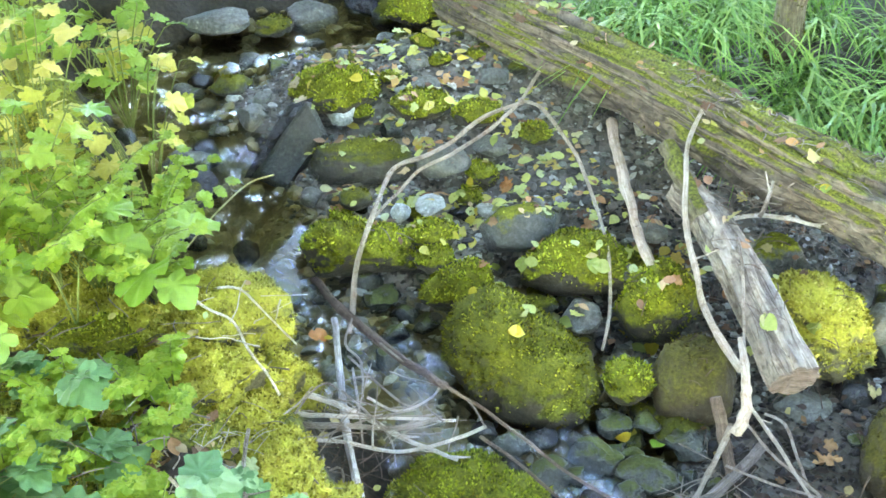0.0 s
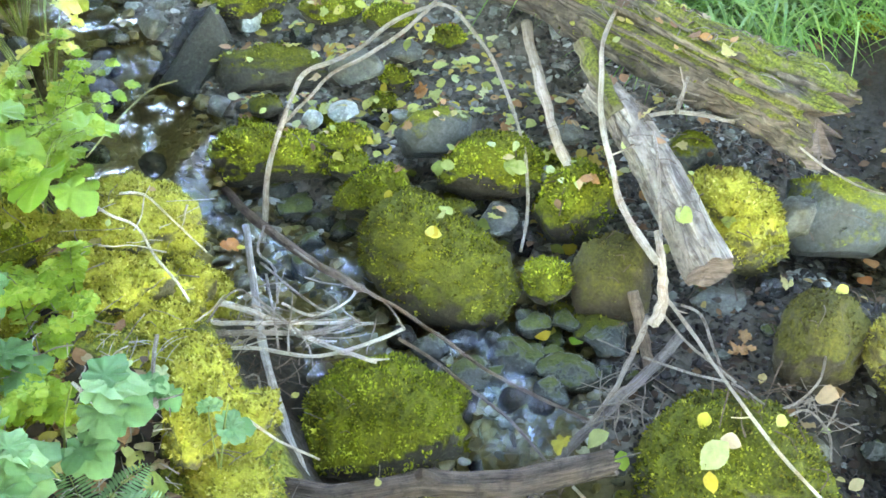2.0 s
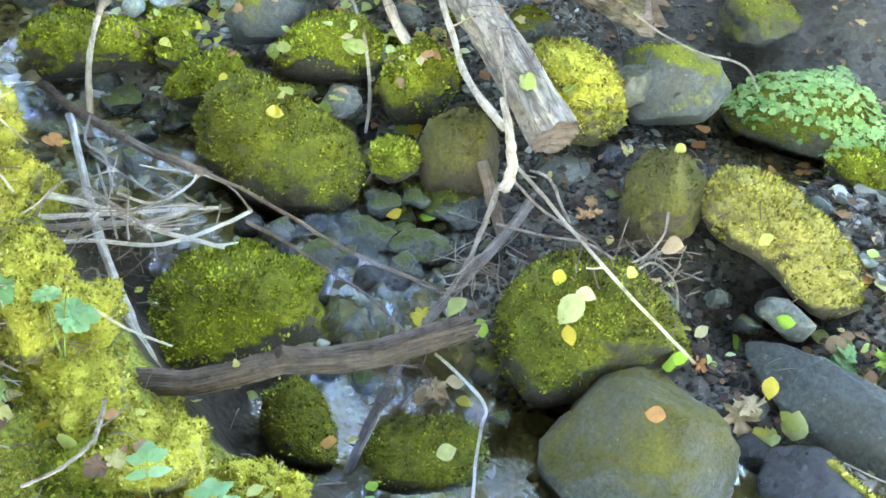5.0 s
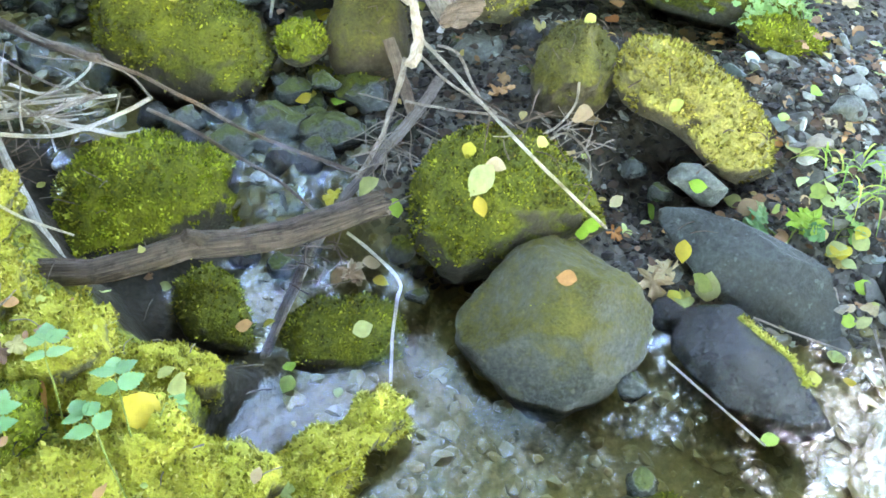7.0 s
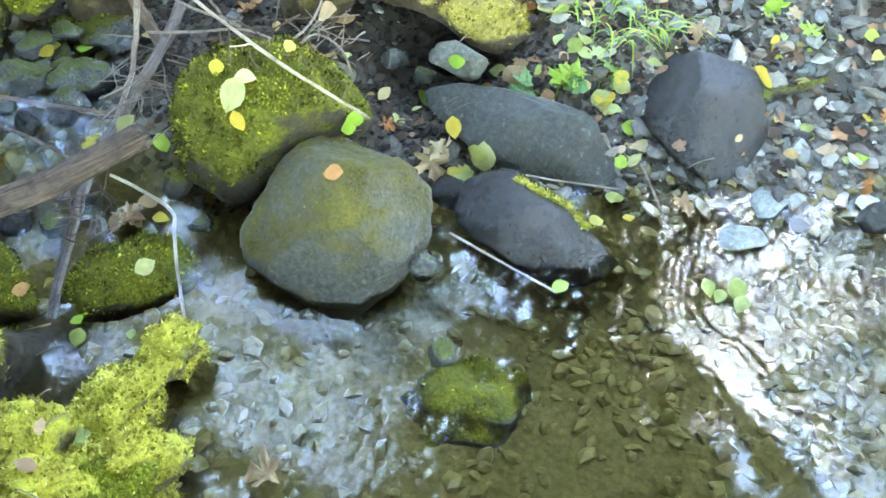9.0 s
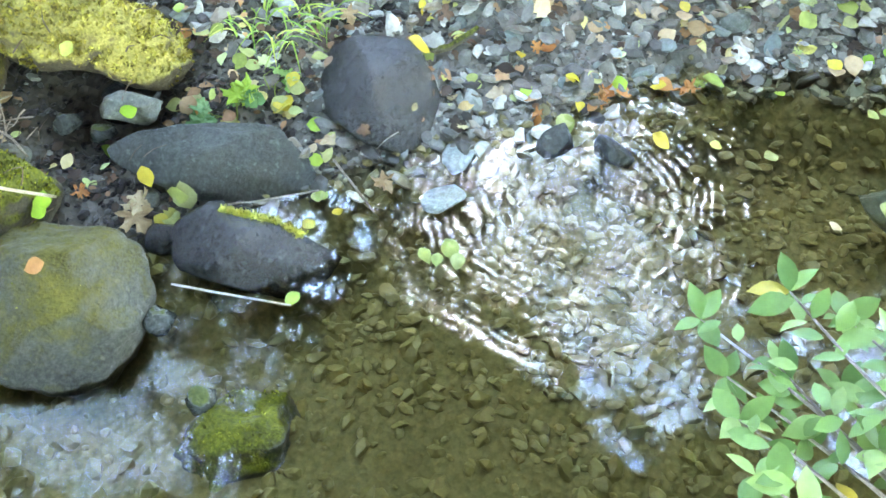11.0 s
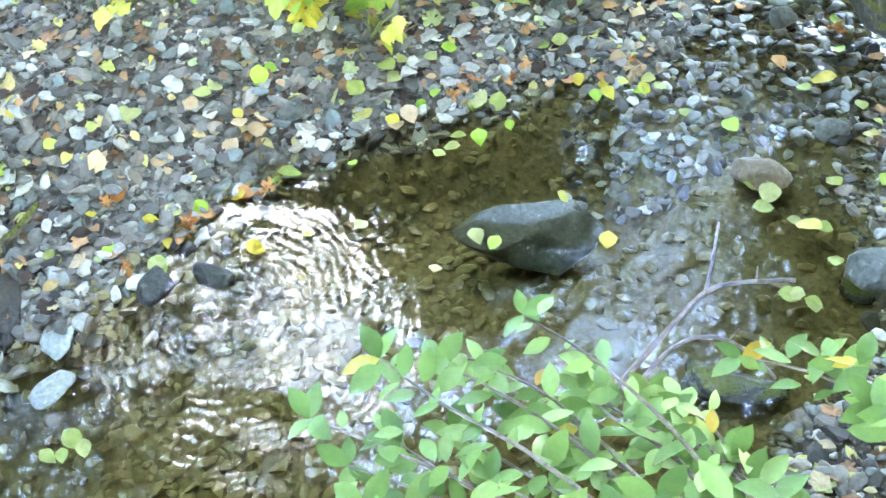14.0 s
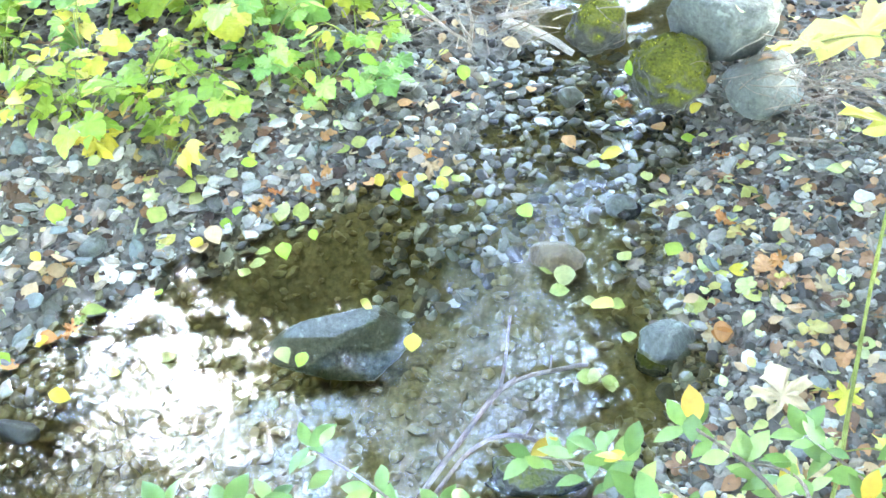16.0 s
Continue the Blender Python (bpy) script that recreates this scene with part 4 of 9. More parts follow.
rock("mossy_boulder", "overhanging boulder under dry yellow-brown moss", "boulder", (1.606,1.263,0.205), (0.227,0.15,0.15), -45, 28, "mossdry", pitch=12, outline=[(-1.00, 0.23), (-0.88, 0.77), (-0.53, 0.97), (-0.10, 0.86), (0.40, 0.50), (0.83, 0.05), (1.00, -0.50), (0.77, -0.95), (0.40, -0.77), (-0.16, -0.41), (-0.78, -0.14)])
rock("leafy_boulder", "rounded boulder grown over with small green leaves", "boulder", (1.975,1.735,0.214), (0.258,0.149,0.130), -43, 29, "ivy", pitch=30, outline=[(-1.00, -0.39), (-0.70, 0.49), (0.00, 0.97), (0.57, 0.81), (0.99, -0.14), (0.89, -0.90), (0.00, -1.00), (-0.70, -0.90)])
rock("boulder", "grey boulder with moss over one shoulder", "boulder", (1.563,1.810,0.303), (0.175,0.138,0.133), -34, 30, "greymoss", pitch=34, outline=[(-0.98, 0.62), (-0.54, 0.86), (0.00, 0.98), (0.54, 0.80), (0.96, 0.04), (0.71, -0.38), (0.18, -0.79), (-0.54, -0.96), (-0.85, -0.55)])
rock("mossy_boulder", "brown shaded boulder with dry brown moss", "boulder", (1.354,1.457,0.230), (0.110,0.149,0.133), -36, 31, "mossbrown")
rock("mossy_boulder", "rounded boulder covered in green moss in the creek", "boulder", (1.994,1.466,0.212), (0.131,0.085,0.059), -48, 32, "moss")
rock("mossy_boulder", "dark wet stone with patchy dark moss", "boulder", (1.05,0.36,-0.07), (0.15,0.125,0.095), -38, 33, "mossdark")
rock("mossy_boulder", "large rounded boulder with thin dark green moss", "boulder", (0.615,1.03,-0.035), (0.15,0.12,0.092), -17, 34, "mossbig", pitch=51, outline=[(-1.00, -0.30), (-0.82, 0.44), (-0.37, 0.94), (0.35, 1.00), (0.80, 0.81), (1.00, 0.20), (0.89, -0.54), (0.35, -0.91), (-0.37, -1.00), (-0.91, -0.79)])
rock("mossy_boulder", "large rounded boulder with thin dark green moss", "boulder", (0.356,1.132,0.020), (0.083,0.082,0.109), -9, 35, "mossbig", pitch=52, outline=[(-0.82, 0.75), (0.07, 1.03), (0.75, 0.64), (1.00, -0.15), (0.97, -0.94), (0.07, -0.77), (-0.67, -0.44), (-1.00, 0.19)])
rock("stone", "wet blue-grey angular stone half sunk in the pool", "stone", (2.356,-0.686,-0.042), (0.221,0.06,0.098), -76, 36, "teal", pitch=50, outline=[(-1.00, 0.64), (-0.68, 0.96), (-0.03, 0.96), (0.61, 0.88), (0.90, 0.20), (0.65, -0.53), (0.26, -1.00), (-0.29, -0.61), (-0.74, -0.02)])
rock("mossy_boulder", "dark wet stone with patchy dark moss", "boulder", (3.126,-1.625,0.164), (0.128,0.160,0.096), -103, 37, "mossdark")
rock("stone", "plain grey angular stone on the creek bank", "stone", (3.051,-1.875,0.160), (0.115,0.130,0.086), -109, 38, "bluegrey")
rock("stone", "plain grey angular stone on the creek bank", "stone", (3.264,-1.805,0.238), (0.169,0.143,0.108), -106, 39, "bluegrey")
rock("mossy_boulder", "rounded boulder covered in green moss in the creek", "boulder", (3.304,-1.444,0.226), (0.099,0.118,0.074), -98, 40, "mossdark")
rock("flat_stone", "thin flat blue-grey stone at the waterline", "stone", (1.908,0.390,0.004), (0.043,0.056,0.011), -61, 41, "flat")
rock("flat_stone", "thin flat blue-grey stone at the waterline", "stone", (1.778,0.361,0.006), (0.066,0.050,0.016), -60, 42, "flat")
rock("stone", "plain grey angular stone on the creek bank", "stone", (-0.502,3.419,0.616), (0.135,0.102,0.046), 11, 43, "grey")
rock("mossy_boulder", "dark wet stone with patchy dark moss", "boulder", (-0.288,3.409,0.593), (0.077,0.081,0.037), 7, 44, "mossdark")
rock("mossy_boulder", "rounded boulder covered in green moss in the creek", "boulder", (0.251,3.465,0.624), (0.128,0.150,0.068), -1, 45, "moss")
rock("stone", "plain grey angular stone on the creek bank", "stone", (-0.529,2.688,0.434), (0.090,0.059,0.036), 14, 46, "grey")
rock("mossy_boulder", "dark wet stone with patchy dark moss", "boulder", (1.995,2.090,0.330), (0.126,0.133,0.084), -38, 47, "mossdark")
rock("stone", "wet dark stone in running water", "stone", (0.690,1.667,0.160), (0.058,0.052,0.029), -16, 48, "wet")
rock("stone", "wet dark stone in running water", "stone", (0.773,1.661,0.177), (0.042,0.048,0.021), -18, 49, "wet")
rock("stone", "wet dark stone in running water", "stone", (0.860,1.604,0.161), (0.064,0.067,0.032), -21, 50, "wet")
rock("stone", "plain grey angular stone on the creek bank", "stone", (1.522,1.074,0.139), (0.081,0.053,0.053), -47, 51, "grey")
rock("stone", "plain grey angular stone on the creek bank", "stone", (0.649,2.006,0.257), (0.064,0.072,0.048), -13, 52, "grey")
rock("mossy_boulder", "dark wet stone with patchy dark moss", "boulder", (0.542,2.053,0.270), (0.057,0.037,0.029), -10, 53, "mossdark")
rock("stone", "plain grey angular stone on the creek bank", "stone", (-0.323,2.844,0.506), (0.052,0.070,0.042), 9, 54, "grey")
rock("stone", "wet dark stone in running water", "stone", (0.083,2.161,0.246), (0.068,0.085,0.034), 2, 55, "wet")
rock("stone", "wet dark stone in running water", "stone", (-0.194,2.164,0.270), (0.054,0.072,0.030), 9, 56, "wet")
rock("stone", "pale blue-grey stone on the gravel bar", "stone", (0.161,2.393,0.389), (0.036,0.049,0.026), 0, 57, "pale")
rock("stone", "pale blue-grey stone on the gravel bar", "stone", (0.251,2.427,0.388), (0.048,0.063,0.024), -2, 58, "pale")
rock("stone", "plain grey angular stone on the creek bank", "stone", (-0.125,2.500,0.390), (0.042,0.042,0.030), 6, 59, "grey")
rock("stone", "plain grey angular stone on the creek bank", "stone", (0.892,2.219,0.392), (0.047,0.053,0.035), -17, 60, "grey")
rock("stone", "plain grey angular stone on the creek bank", "stone", (0.803,2.110,0.329), (0.034,0.043,0.026), -16, 61, "grey")
rock("stone", "wet dark stone in running water", "stone", (0.318,2.061,0.233), (0.071,0.078,0.036), -4, 62, "wet")
rock("stone", "plain grey angular stone on the creek bank", "stone", (1.433,1.836,0.317), (0.061,0.082,0.106), -32, 63, "grey")
rock("mossy_boulder", "rounded boulder covered in green moss in the creek", "boulder", (0.315,3.056,0.585), (0.045,0.039,0.021), -3, 64, "moss")
rock("stone", "plain grey angular stone on the creek bank", "stone", (0.504,2.959,0.564), (0.053,0.048,0.026), -6, 65, "grey")
rock("mossy_boulder", "rounded boulder covered in green moss in the creek", "boulder", (0.088,2.335,0.365), (0.051,0.033,0.013), 2, 66, "moss")
rock("stone", "dark grey-green angular stone beside the outflow", "stone", (2.26,-1.485,-0.008), (0.075,0.06,0.07), -100, 67, "teal", pitch=40, outline=[(-0.95, -0.6), (-0.85, 0.55), (-0.1, 1.0), (0.8, 0.8), (1.0, -0.3), (0.5, -1.0)])
rock("stone", "brown wet stone lying in shallow water", "stone", (2.575,-1.240,0.008), (0.085,0.055,0.035), -96, 68, "brown")
rock("stone", "dark wet stone at the edge of the gravel", "stone", (2.10,0.215,-0.004), (0.062,0.04,0.036), -20, 301, "slab")
rock("stone", "dark wet stone at the edge of the gravel", "stone", (2.14,0.080,-0.004), (0.06,0.034,0.036), -100, 302, "slab")
rock("stone", "blue-grey stone in the thin outflow", "stone", (3.24,-1.353,0.012), (0.045,0.032,0.036), -90, 304, "bluegrey")
rock("stone", "blue-grey stone in the thin outflow", "stone", (2.748,-1.442,0.012), (0.042,0.032,0.036), -80, 305, "bluegrey")
rock("stone", "dark wet slab at the foot of the shrub", "stone", (1.939,-1.149,0.000), (0.12,0.055,0.022), -95, 306, "wet")
rock("stone", "blue-grey stone on the gravel", "stone", (3.235,-0.714,0.045), (0.052,0.036,0.030), -60, 307, "bluegrey")
rock("stone", "blue-grey stone on the gravel", "stone", (3.02,-0.097,0.09), (0.045,0.036,0.034), -70, 308, "bluegrey")
rock("stone", "blue-grey stone on the gravel", "stone", (2.70,0.01,0.055), (0.046,0.034,0.028), -40, 309, "bluegrey")
rock("stone", "wet dark stone in running water", "stone", (0.061,2.209,0.258), (0.058,0.046,0.052), 4, 71, "wet")
rock("stone", "wet dark stone in running water", "stone", (0.122,2.027,0.211), (0.048,0.038,0.033), 2, 72, "wet")
rock("stone", "wet dark stone in running water", "stone", (0.094,1.932,0.204), (0.054,0.043,0.032), 3, 73, "wet")
rock("stone", "wet dark stone in running water", "stone", (0.157,2.110,0.213), (0.049,0.039,0.034), 1, 74, "wet")
rock("stone", "wet dark stone in running water", "stone", (0.664,2.105,0.207), (0.078,0.062,0.064), -10, 75, "wet")
rock("stone", "dark wet stone with patchy dark moss", "stone", (0.556,2.166,0.220), (0.041,0.033,0.035), -7, 76, "mossdark")
rock("stone", "wet dark stone in running water", "stone", (0.681,1.698,0.155), (0.053,0.043,0.047), -13, 77, "wet")
rock("stone", "dark wet stone with patchy dark moss", "stone", (0.777,1.711,0.150), (0.039,0.031,0.036), -15, 78, "mossdark")
rock("stone", "dark wet stone with patchy dark moss", "stone", (0.856,1.646,0.142), (0.081,0.065,0.054), -18, 79, "mossdark")
rock("stone", "wet dark stone in running water", "stone", (0.626,1.577,0.149), (0.075,0.060,0.056), -12, 80, "wet")
rock("stone", "wet dark stone in running water", "stone", (0.501,1.529,0.150), (0.060,0.048,0.044), -8, 81, "wet")
rock("stone", "wet dark stone in running water", "stone", (0.742,1.495,0.136), (0.088,0.070,0.056), -16, 82, "wet")
rock("stone", "wet dark stone in running water", "stone", (0.415,1.630,0.163), (0.057,0.046,0.038), -5, 83, "wet")
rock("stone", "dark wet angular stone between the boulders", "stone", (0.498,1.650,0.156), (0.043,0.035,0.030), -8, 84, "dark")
rock("stone", "wet dark stone in running water", "stone", (0.593,1.635,0.152), (0.040,0.032,0.030), -11, 85, "wet")
rock("stone", "wet dark stone in running water", "stone", (0.713,1.569,0.142), (0.043,0.035,0.030), -15, 86, "wet")
rock("stone", "dark wet angular stone between the boulders", "stone", (0.346,1.657,0.170), (0.043,0.035,0.034), -3, 87, "dark")
rock("stone", "wet dark stone in running water", "stone", (0.846,1.499,0.131), (0.043,0.034,0.032), -19, 88, "wet")
rock("stone", "wet dark stone in running water", "stone", (0.907,1.448,0.148), (0.043,0.034,0.037), -22, 89, "wet")
rock("stone", "dark wet angular stone between the boulders", "stone", (0.417,1.545,0.154), (0.049,0.039,0.033), -6, 90, "dark")
rock("stone", "dark wet angular stone between the boulders", "stone", (0.652,1.422,0.135), (0.041,0.033,0.029), -14, 91, "dark")
rock("stone", "plain grey angular stone on the creek bank", "stone", (1.193,1.677,0.185), (0.077,0.061,0.040), -27, 92, "grey")
rock("stone", "dark wet angular stone between the boulders", "stone", (1.326,1.685,0.191), (0.055,0.044,0.049), -30, 93, "dark")
rock("stone", "wet dark stone in running water", "stone", (0.683,1.593,0.148), (0.042,0.034,0.033), -15, 94, "wet")
rock("stone", "wet dark stone in running water", "stone", (0.551,1.520,0.146), (0.041,0.033,0.036), -11, 95, "wet")
rock("stone", "dark wet angular stone between the boulders", "stone", (0.588,1.445,0.135), (0.047,0.037,0.035), -13, 96, "dark")
rock("stone", "wet dark stone in running water", "stone", (0.704,1.460,0.135), (0.058,0.046,0.036), -16, 97, "wet")
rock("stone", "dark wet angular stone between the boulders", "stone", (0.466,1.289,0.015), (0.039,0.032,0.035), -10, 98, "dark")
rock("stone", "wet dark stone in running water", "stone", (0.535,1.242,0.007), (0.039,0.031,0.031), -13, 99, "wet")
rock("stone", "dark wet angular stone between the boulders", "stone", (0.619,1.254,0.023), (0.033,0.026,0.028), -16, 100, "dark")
rock("stone", "dark wet stone with patchy dark moss", "stone", (0.808,1.190,0.022), (0.039,0.032,0.041), -23, 101, "mossdark")
rock("stone", "wet dark stone in running water", "stone", (0.806,1.060,0.003), (0.032,0.026,0.027), -25, 102, "wet")
rock("stone", "dark wet angular stone between the boulders", "stone", (1.334,0.818,0.008), (0.059,0.047,0.042), -47, 103, "dark")
rock("stone", "wet dark stone in running water", "stone", (1.151,0.686,0.005), (0.043,0.035,0.033), -46, 104, "wet")
rock("stone", "dark wet angular stone between the boulders", "stone", (1.556,1.131,0.109), (0.079,0.063,0.045), -44, 105, "dark")
rock("stone", "wet dark stone in running water", "stone", (1.413,1.205,0.116), (0.042,0.034,0.033), -40, 106, "wet")
rock("stone", "wet dark stone in running water", "stone", (1.440,1.105,0.104), (0.035,0.028,0.029), -42, 107, "wet")
rock("stone", "dark wet angular stone between the boulders", "stone", (0.407,1.206,0.008), (0.039,0.031,0.034), -8, 108, "dark")
rock("stone", "wet dark stone in running water", "stone", (1.148,0.711,0.005), (0.037,0.029,0.032), -32, 109, "wet")
rock("stone", "wet dark stone in running water", "stone", (1.052,0.474,0.006), (0.040,0.032,0.036), -35, 110, "wet")
rock("stone", "wet dark stone in running water", "stone", (0.148,2.367,0.314), (0.043,0.034,0.036), 1, 111, "wet")
rock("stone", "dark wet angular stone between the boulders", "stone", (-0.498,2.587,0.389), (0.087,0.069,0.058), 14, 112, "dark")
rock("stone", "wet dark stone in running water", "stone", (0.070,2.297,0.300), (0.050,0.040,0.040), 3, 113, "wet")
rock("stone", "dark wet angular stone between the boulders", "stone", (0.352,2.482,0.318), (0.053,0.042,0.042), -3, 114, "dark")


def slab_stone(label, corners, thick, style, seed):
    """A leaning slab of slate from its four outer corners."""
    c = [Vector(q) for q in corners]
    nrm = (c[1] - c[0]).cross(c[3] - c[0]).normalized()
    n = 9
    vs, fs = [], []
    for s in (0, 1):
        for j in range(n):
            for i in range(n):
                u, w = i / (n - 1), j / (n - 1)
                q = c[0].lerp(c[1], u).lerp(c[3].lerp(c[2], u), w)
                q = q + nrm * (thick * (s - 0.5) * (0.75 if min(u, w, 1 - u, 1 - w) == 0 else 1) + 0.008 * noise.noise(q * 12 + Vector((seed, 0, s * 3))))
                vs.append(q)
    idx = lambda s, i, j: s * n * n + j * n + i
    for j in range(n - 1):
        for i in range(n - 1):
            fs.append((idx(0, i, j), idx(0, i, j + 1), idx(0, i + 1, j + 1), idx(0, i + 1, j)))
            fs.append((idx(1, i, j), idx(1, i + 1, j), idx(1, i + 1, j + 1), idx(1, i, j + 1)))
    for k in range(n - 1):
        fs += [(idx(0, k, 0), idx(0, k + 1, 0), idx(1, k + 1, 0), idx(1, k, 0)), (idx(0, k + 1, n - 1), idx(0, k, n - 1), idx(1, k, n - 1), idx(1, k + 1, n - 1)),
               (idx(0, 0, k + 1), idx(0, 0, k), idx(1, 0, k), idx(1, 0, k + 1)), (idx(0, n - 1, k), idx(0, n - 1, k + 1), idx(1, n - 1, k + 1), idx(1, n - 1, k))]
    ob = mesh_object("rock_slab", vs, fs, ROCK[style], smooth=False)
    add_solid([tuple(q) for q in vs], fs)
    return tagged(ob, label, "rock")


slab_stone("dark slate slab leaning in the upper pool", [(-0.318, 2.688, 0.360), (-0.209, 2.613, 0.345), (-0.075, 2.699, 0.500), (-0.121, 2.742, 0.600)], 0.05, 'slab', 1)
slab_stone("dark slate slab behind the small upper fall", [(-0.36, 2.68, 0.36), (-0.16, 2.74, 0.36), (-0.12, 2.86, 0.56), (-0.2, 2.82, 0.55)], 0.05, 'dark', 2)


def stone_scatter(count, region, sizes, seed, styles, test, label):
    rng = random.Random(seed)
    made, tries = 0, 0
    while made < count and tries < 4000:
        tries += 1
        x, y = rng.uniform(region[0], region[1]), rng.uniform(region[2], region[3])
        lv, g0, e0, s0 = creek(np.array([x]), np.array([y]))
        if not test(e0[0], s0[0]):
            continue
        made += 1
        a = rng.uniform(*sizes) * rng.uniform(0.7, 1.0)
        st = rng.choice(styles)
        rock("stone" if not st.startswith("moss") else "mossy_stone", label if not st.startswith("moss") else "small mossy stone in the upper creek", "stone", (x, y, float(g0[0]) + a * 0.3), (a, a * rng.uniform(0.7, 1.0), a * rng.uniform(0.45, 0.75)), rng.uniform(0, 180), 300 + seed * 100 + made, st)


stone_scatter(34, (-0.75, 0.3, 2.35, 3.9), (0.035, 0.075), 1, ('grey', 'wet', 'grey', 'mossdark', 'dark', 'wet'), lambda e, s: -0.25 < e < 0.25, "dark grey stone in the upper creek")
stone_scatter(26, (-1.0, 0.7, 3.35, 4.6), (0.06, 0.15), 6, ("grey", "dark", "mossdark", "moss", "wet"), lambda e, s: True, "dark grey boulder in the upper creek")
stone_scatter(36, (-1.5, 0.8, 3.7, 5.4), (0.07, 0.16), 8, ("dark", "mossdark", "moss", "wet", "grey"), lambda e, s: True, "dark grey boulder in the upper creek")
stone_scatter(30, (-0.7, 0.5, 2.75, 3.4), (0.03, 0.065), 7, ("grey", "grey", "mossdark", "pale", "wet"), lambda e, s: s > 0, "grey stone on the upper gravel bar")
stone_scatter(40, (-0.2, 1.1, 2.2, 3.5), (0.035, 0.075), 2, ('grey', 'pale', 'grey', 'mossdark', 'moss', 'moss'), lambda e, s: e > 0 and s > 0, "grey stone on the gravel bar")
stone_scatter(26, (-0.1, 0.95, 1.3, 2.1), (0.03, 0.065), 3, ('wet', 'wet', 'grey', 'dark'), lambda e, s: e < 0.12, "wet stone in the running water")
stone_scatter(16, (1.1, 2.3, 0.8, 1.9), (0.03, 0.07), 4, ('grey', 'dark', 'wet'), lambda e, s: e > 0.05, "grey stone in the hollow between boulders")
stone_scatter(12, (2.0, 3.2, -2.2, -1.2), (0.025, 0.05), 5, ('grey', 'wet', 'dark'), lambda e, s: True, "grey stone in the shallow outflow")


# ---- moss cushions on the near bank ----
def moss_cushion(label, place, size, yaw, seed, kind='y', per=90000):
    v, f = ICO[4]
    v = v.copy()
    rng = np.random.default_rng(seed)
    off = rng.random(3) * 50
    v = v * np.array([1 + 0.42 * fbm(tuple(q * 1.6 + off), 3) + 0.07 * noise.noise(tuple(q * 7 + off)) + 0.035 * noise.noise(tuple(q * 17 + off)) for q in v])[:, None]
    v = v / np.abs(v).max(axis=0)[None] * np.array(size)[None]
    _, rz = turn(yaw)
    v = v @ rz.T
    ob = mesh_object("moss_cushion", v, f, ROCK['mossyel' if kind == 'y' else 'moss'])
    ob.location = place
    add_solid(v + np.array(place), f)
    tufts("moss", v, f, -0.2, per * 0.5, kind, 0.0078, ob, rng, 12000)
    return tagged(ob, label, "moss")


MC = "thick yellow-green moss cushion on the creek bank"
moss_cushion(MC, (-0.30, 1.86, 0.42), (0.20, 0.15, 0.13), 0, 1)
moss_cushion(MC, (-0.30, 1.66, 0.34), (0.20, 0.12, 0.14), 10, 2)
moss_cushion("green moss cushion among the bank plants", (-0.60, 1.72, 0.46), (0.17, 0.13, 0.10), 0, 3, 'g')
moss_cushion(MC, (-0.12, 1.34, 0.28), (0.10, 0.20, 0.17), 0, 4)
moss_cushion(MC, (-0.22, 1.52, 0.30), (0.16, 0.14, 0.14), 0, 5)
moss_cushion(MC, (-0.05, 1.12, 0.21), (0.11, 0.19, 0.15), 12, 6)
moss_cushion(MC, (0.06, 1.0, 0.17), (0.1, 0.11, 0.13), 0, 18)
moss_cushion(MC, (0.24, 0.92, 0.09), (0.11, 0.075, 0.12), -15, 7)
moss_cushion(MC, (0.18, 0.68, 0.13), (0.18, 0.15, 0.17), -25, 8)
moss_cushion("ragged moss tongue hanging over the pool", (0.46, 0.67, 0.06), (0.17, 0.07, 0.09), 28, 9)
moss_cushion("ragged moss tongue hanging over the pool", (0.6, 0.745, 0.06), (0.075, 0.06, 0.075), 20, 10)
moss_cushion(MC, (0.42, 0.52, 0.06), (0.13, 0.10, 0.14), 0, 11)
moss_cushion(MC, (0.29, 0.63, 0.09), (0.13, 0.1, 0.13), 10, 12)
moss_cushion(MC, (0.11, 0.8, 0.15), (0.14, 0.12, 0.12), 0, 13)
moss_cushion(MC, (0.05, 0.95, 0.2), (0.14, 0.14, 0.13), 0, 14)
moss_cushion(MC, (0.28, 0.5, 0.1), (0.17, 0.13, 0.14), 0, 15)
moss_cushion(MC, (-0.42, 1.78, 0.42), (0.17, 0.13, 0.11), 30, 16)
moss_cushion(MC, (-0.16, 1.72, 0.3), (0.11, 0.12, 0.13), 30, 17)


crng = random.Random(12)
made = 0
while made < 26:
    x, y = crng.uniform(-0.85, 0.75), crng.uniform(0.1, 2.1)
    _, g0, e0, s0 = creek(np.array([x]), np.array([y]))
    if s0[0] > 0 or not (0.06 if y < 0.75 else 0.26) < e0[0] < 0.6 or bare(x, y) > 0.05 or inlet(x, y) < 0.2:
        continue
    made += 1
    w = crng.uniform(0.07, 0.16)
    moss_cushion("low moss hummock on the near bank", (x, y, float(g0[0]) + 0.01), (w, w * crng.uniform(0.7, 1.0), w * crng.uniform(0.45, 0.7)), crng.uniform(0, 180), 100 + made, crng.choice('yyg'), 70000)


near = [f for f in gf if all(side[i] < 0 and 0.05 < edge[i] < 0.9 and -1.0 < gx[i] < 0.9 and 0.0 < gy[i] < 2.6 and gully(gx[i], gy[i]) > 0.11 and inlet(gx[i], gy[i]) > 0.1 and bare(gx[i], gy[i]) < 0.3 for i in f)]
tufts("moss_carpet", np.stack([gx, gy, gz], 1), near, 0.35, 60000, 'y', 0.008, GROUND, np.random.default_rng(77), 80000)


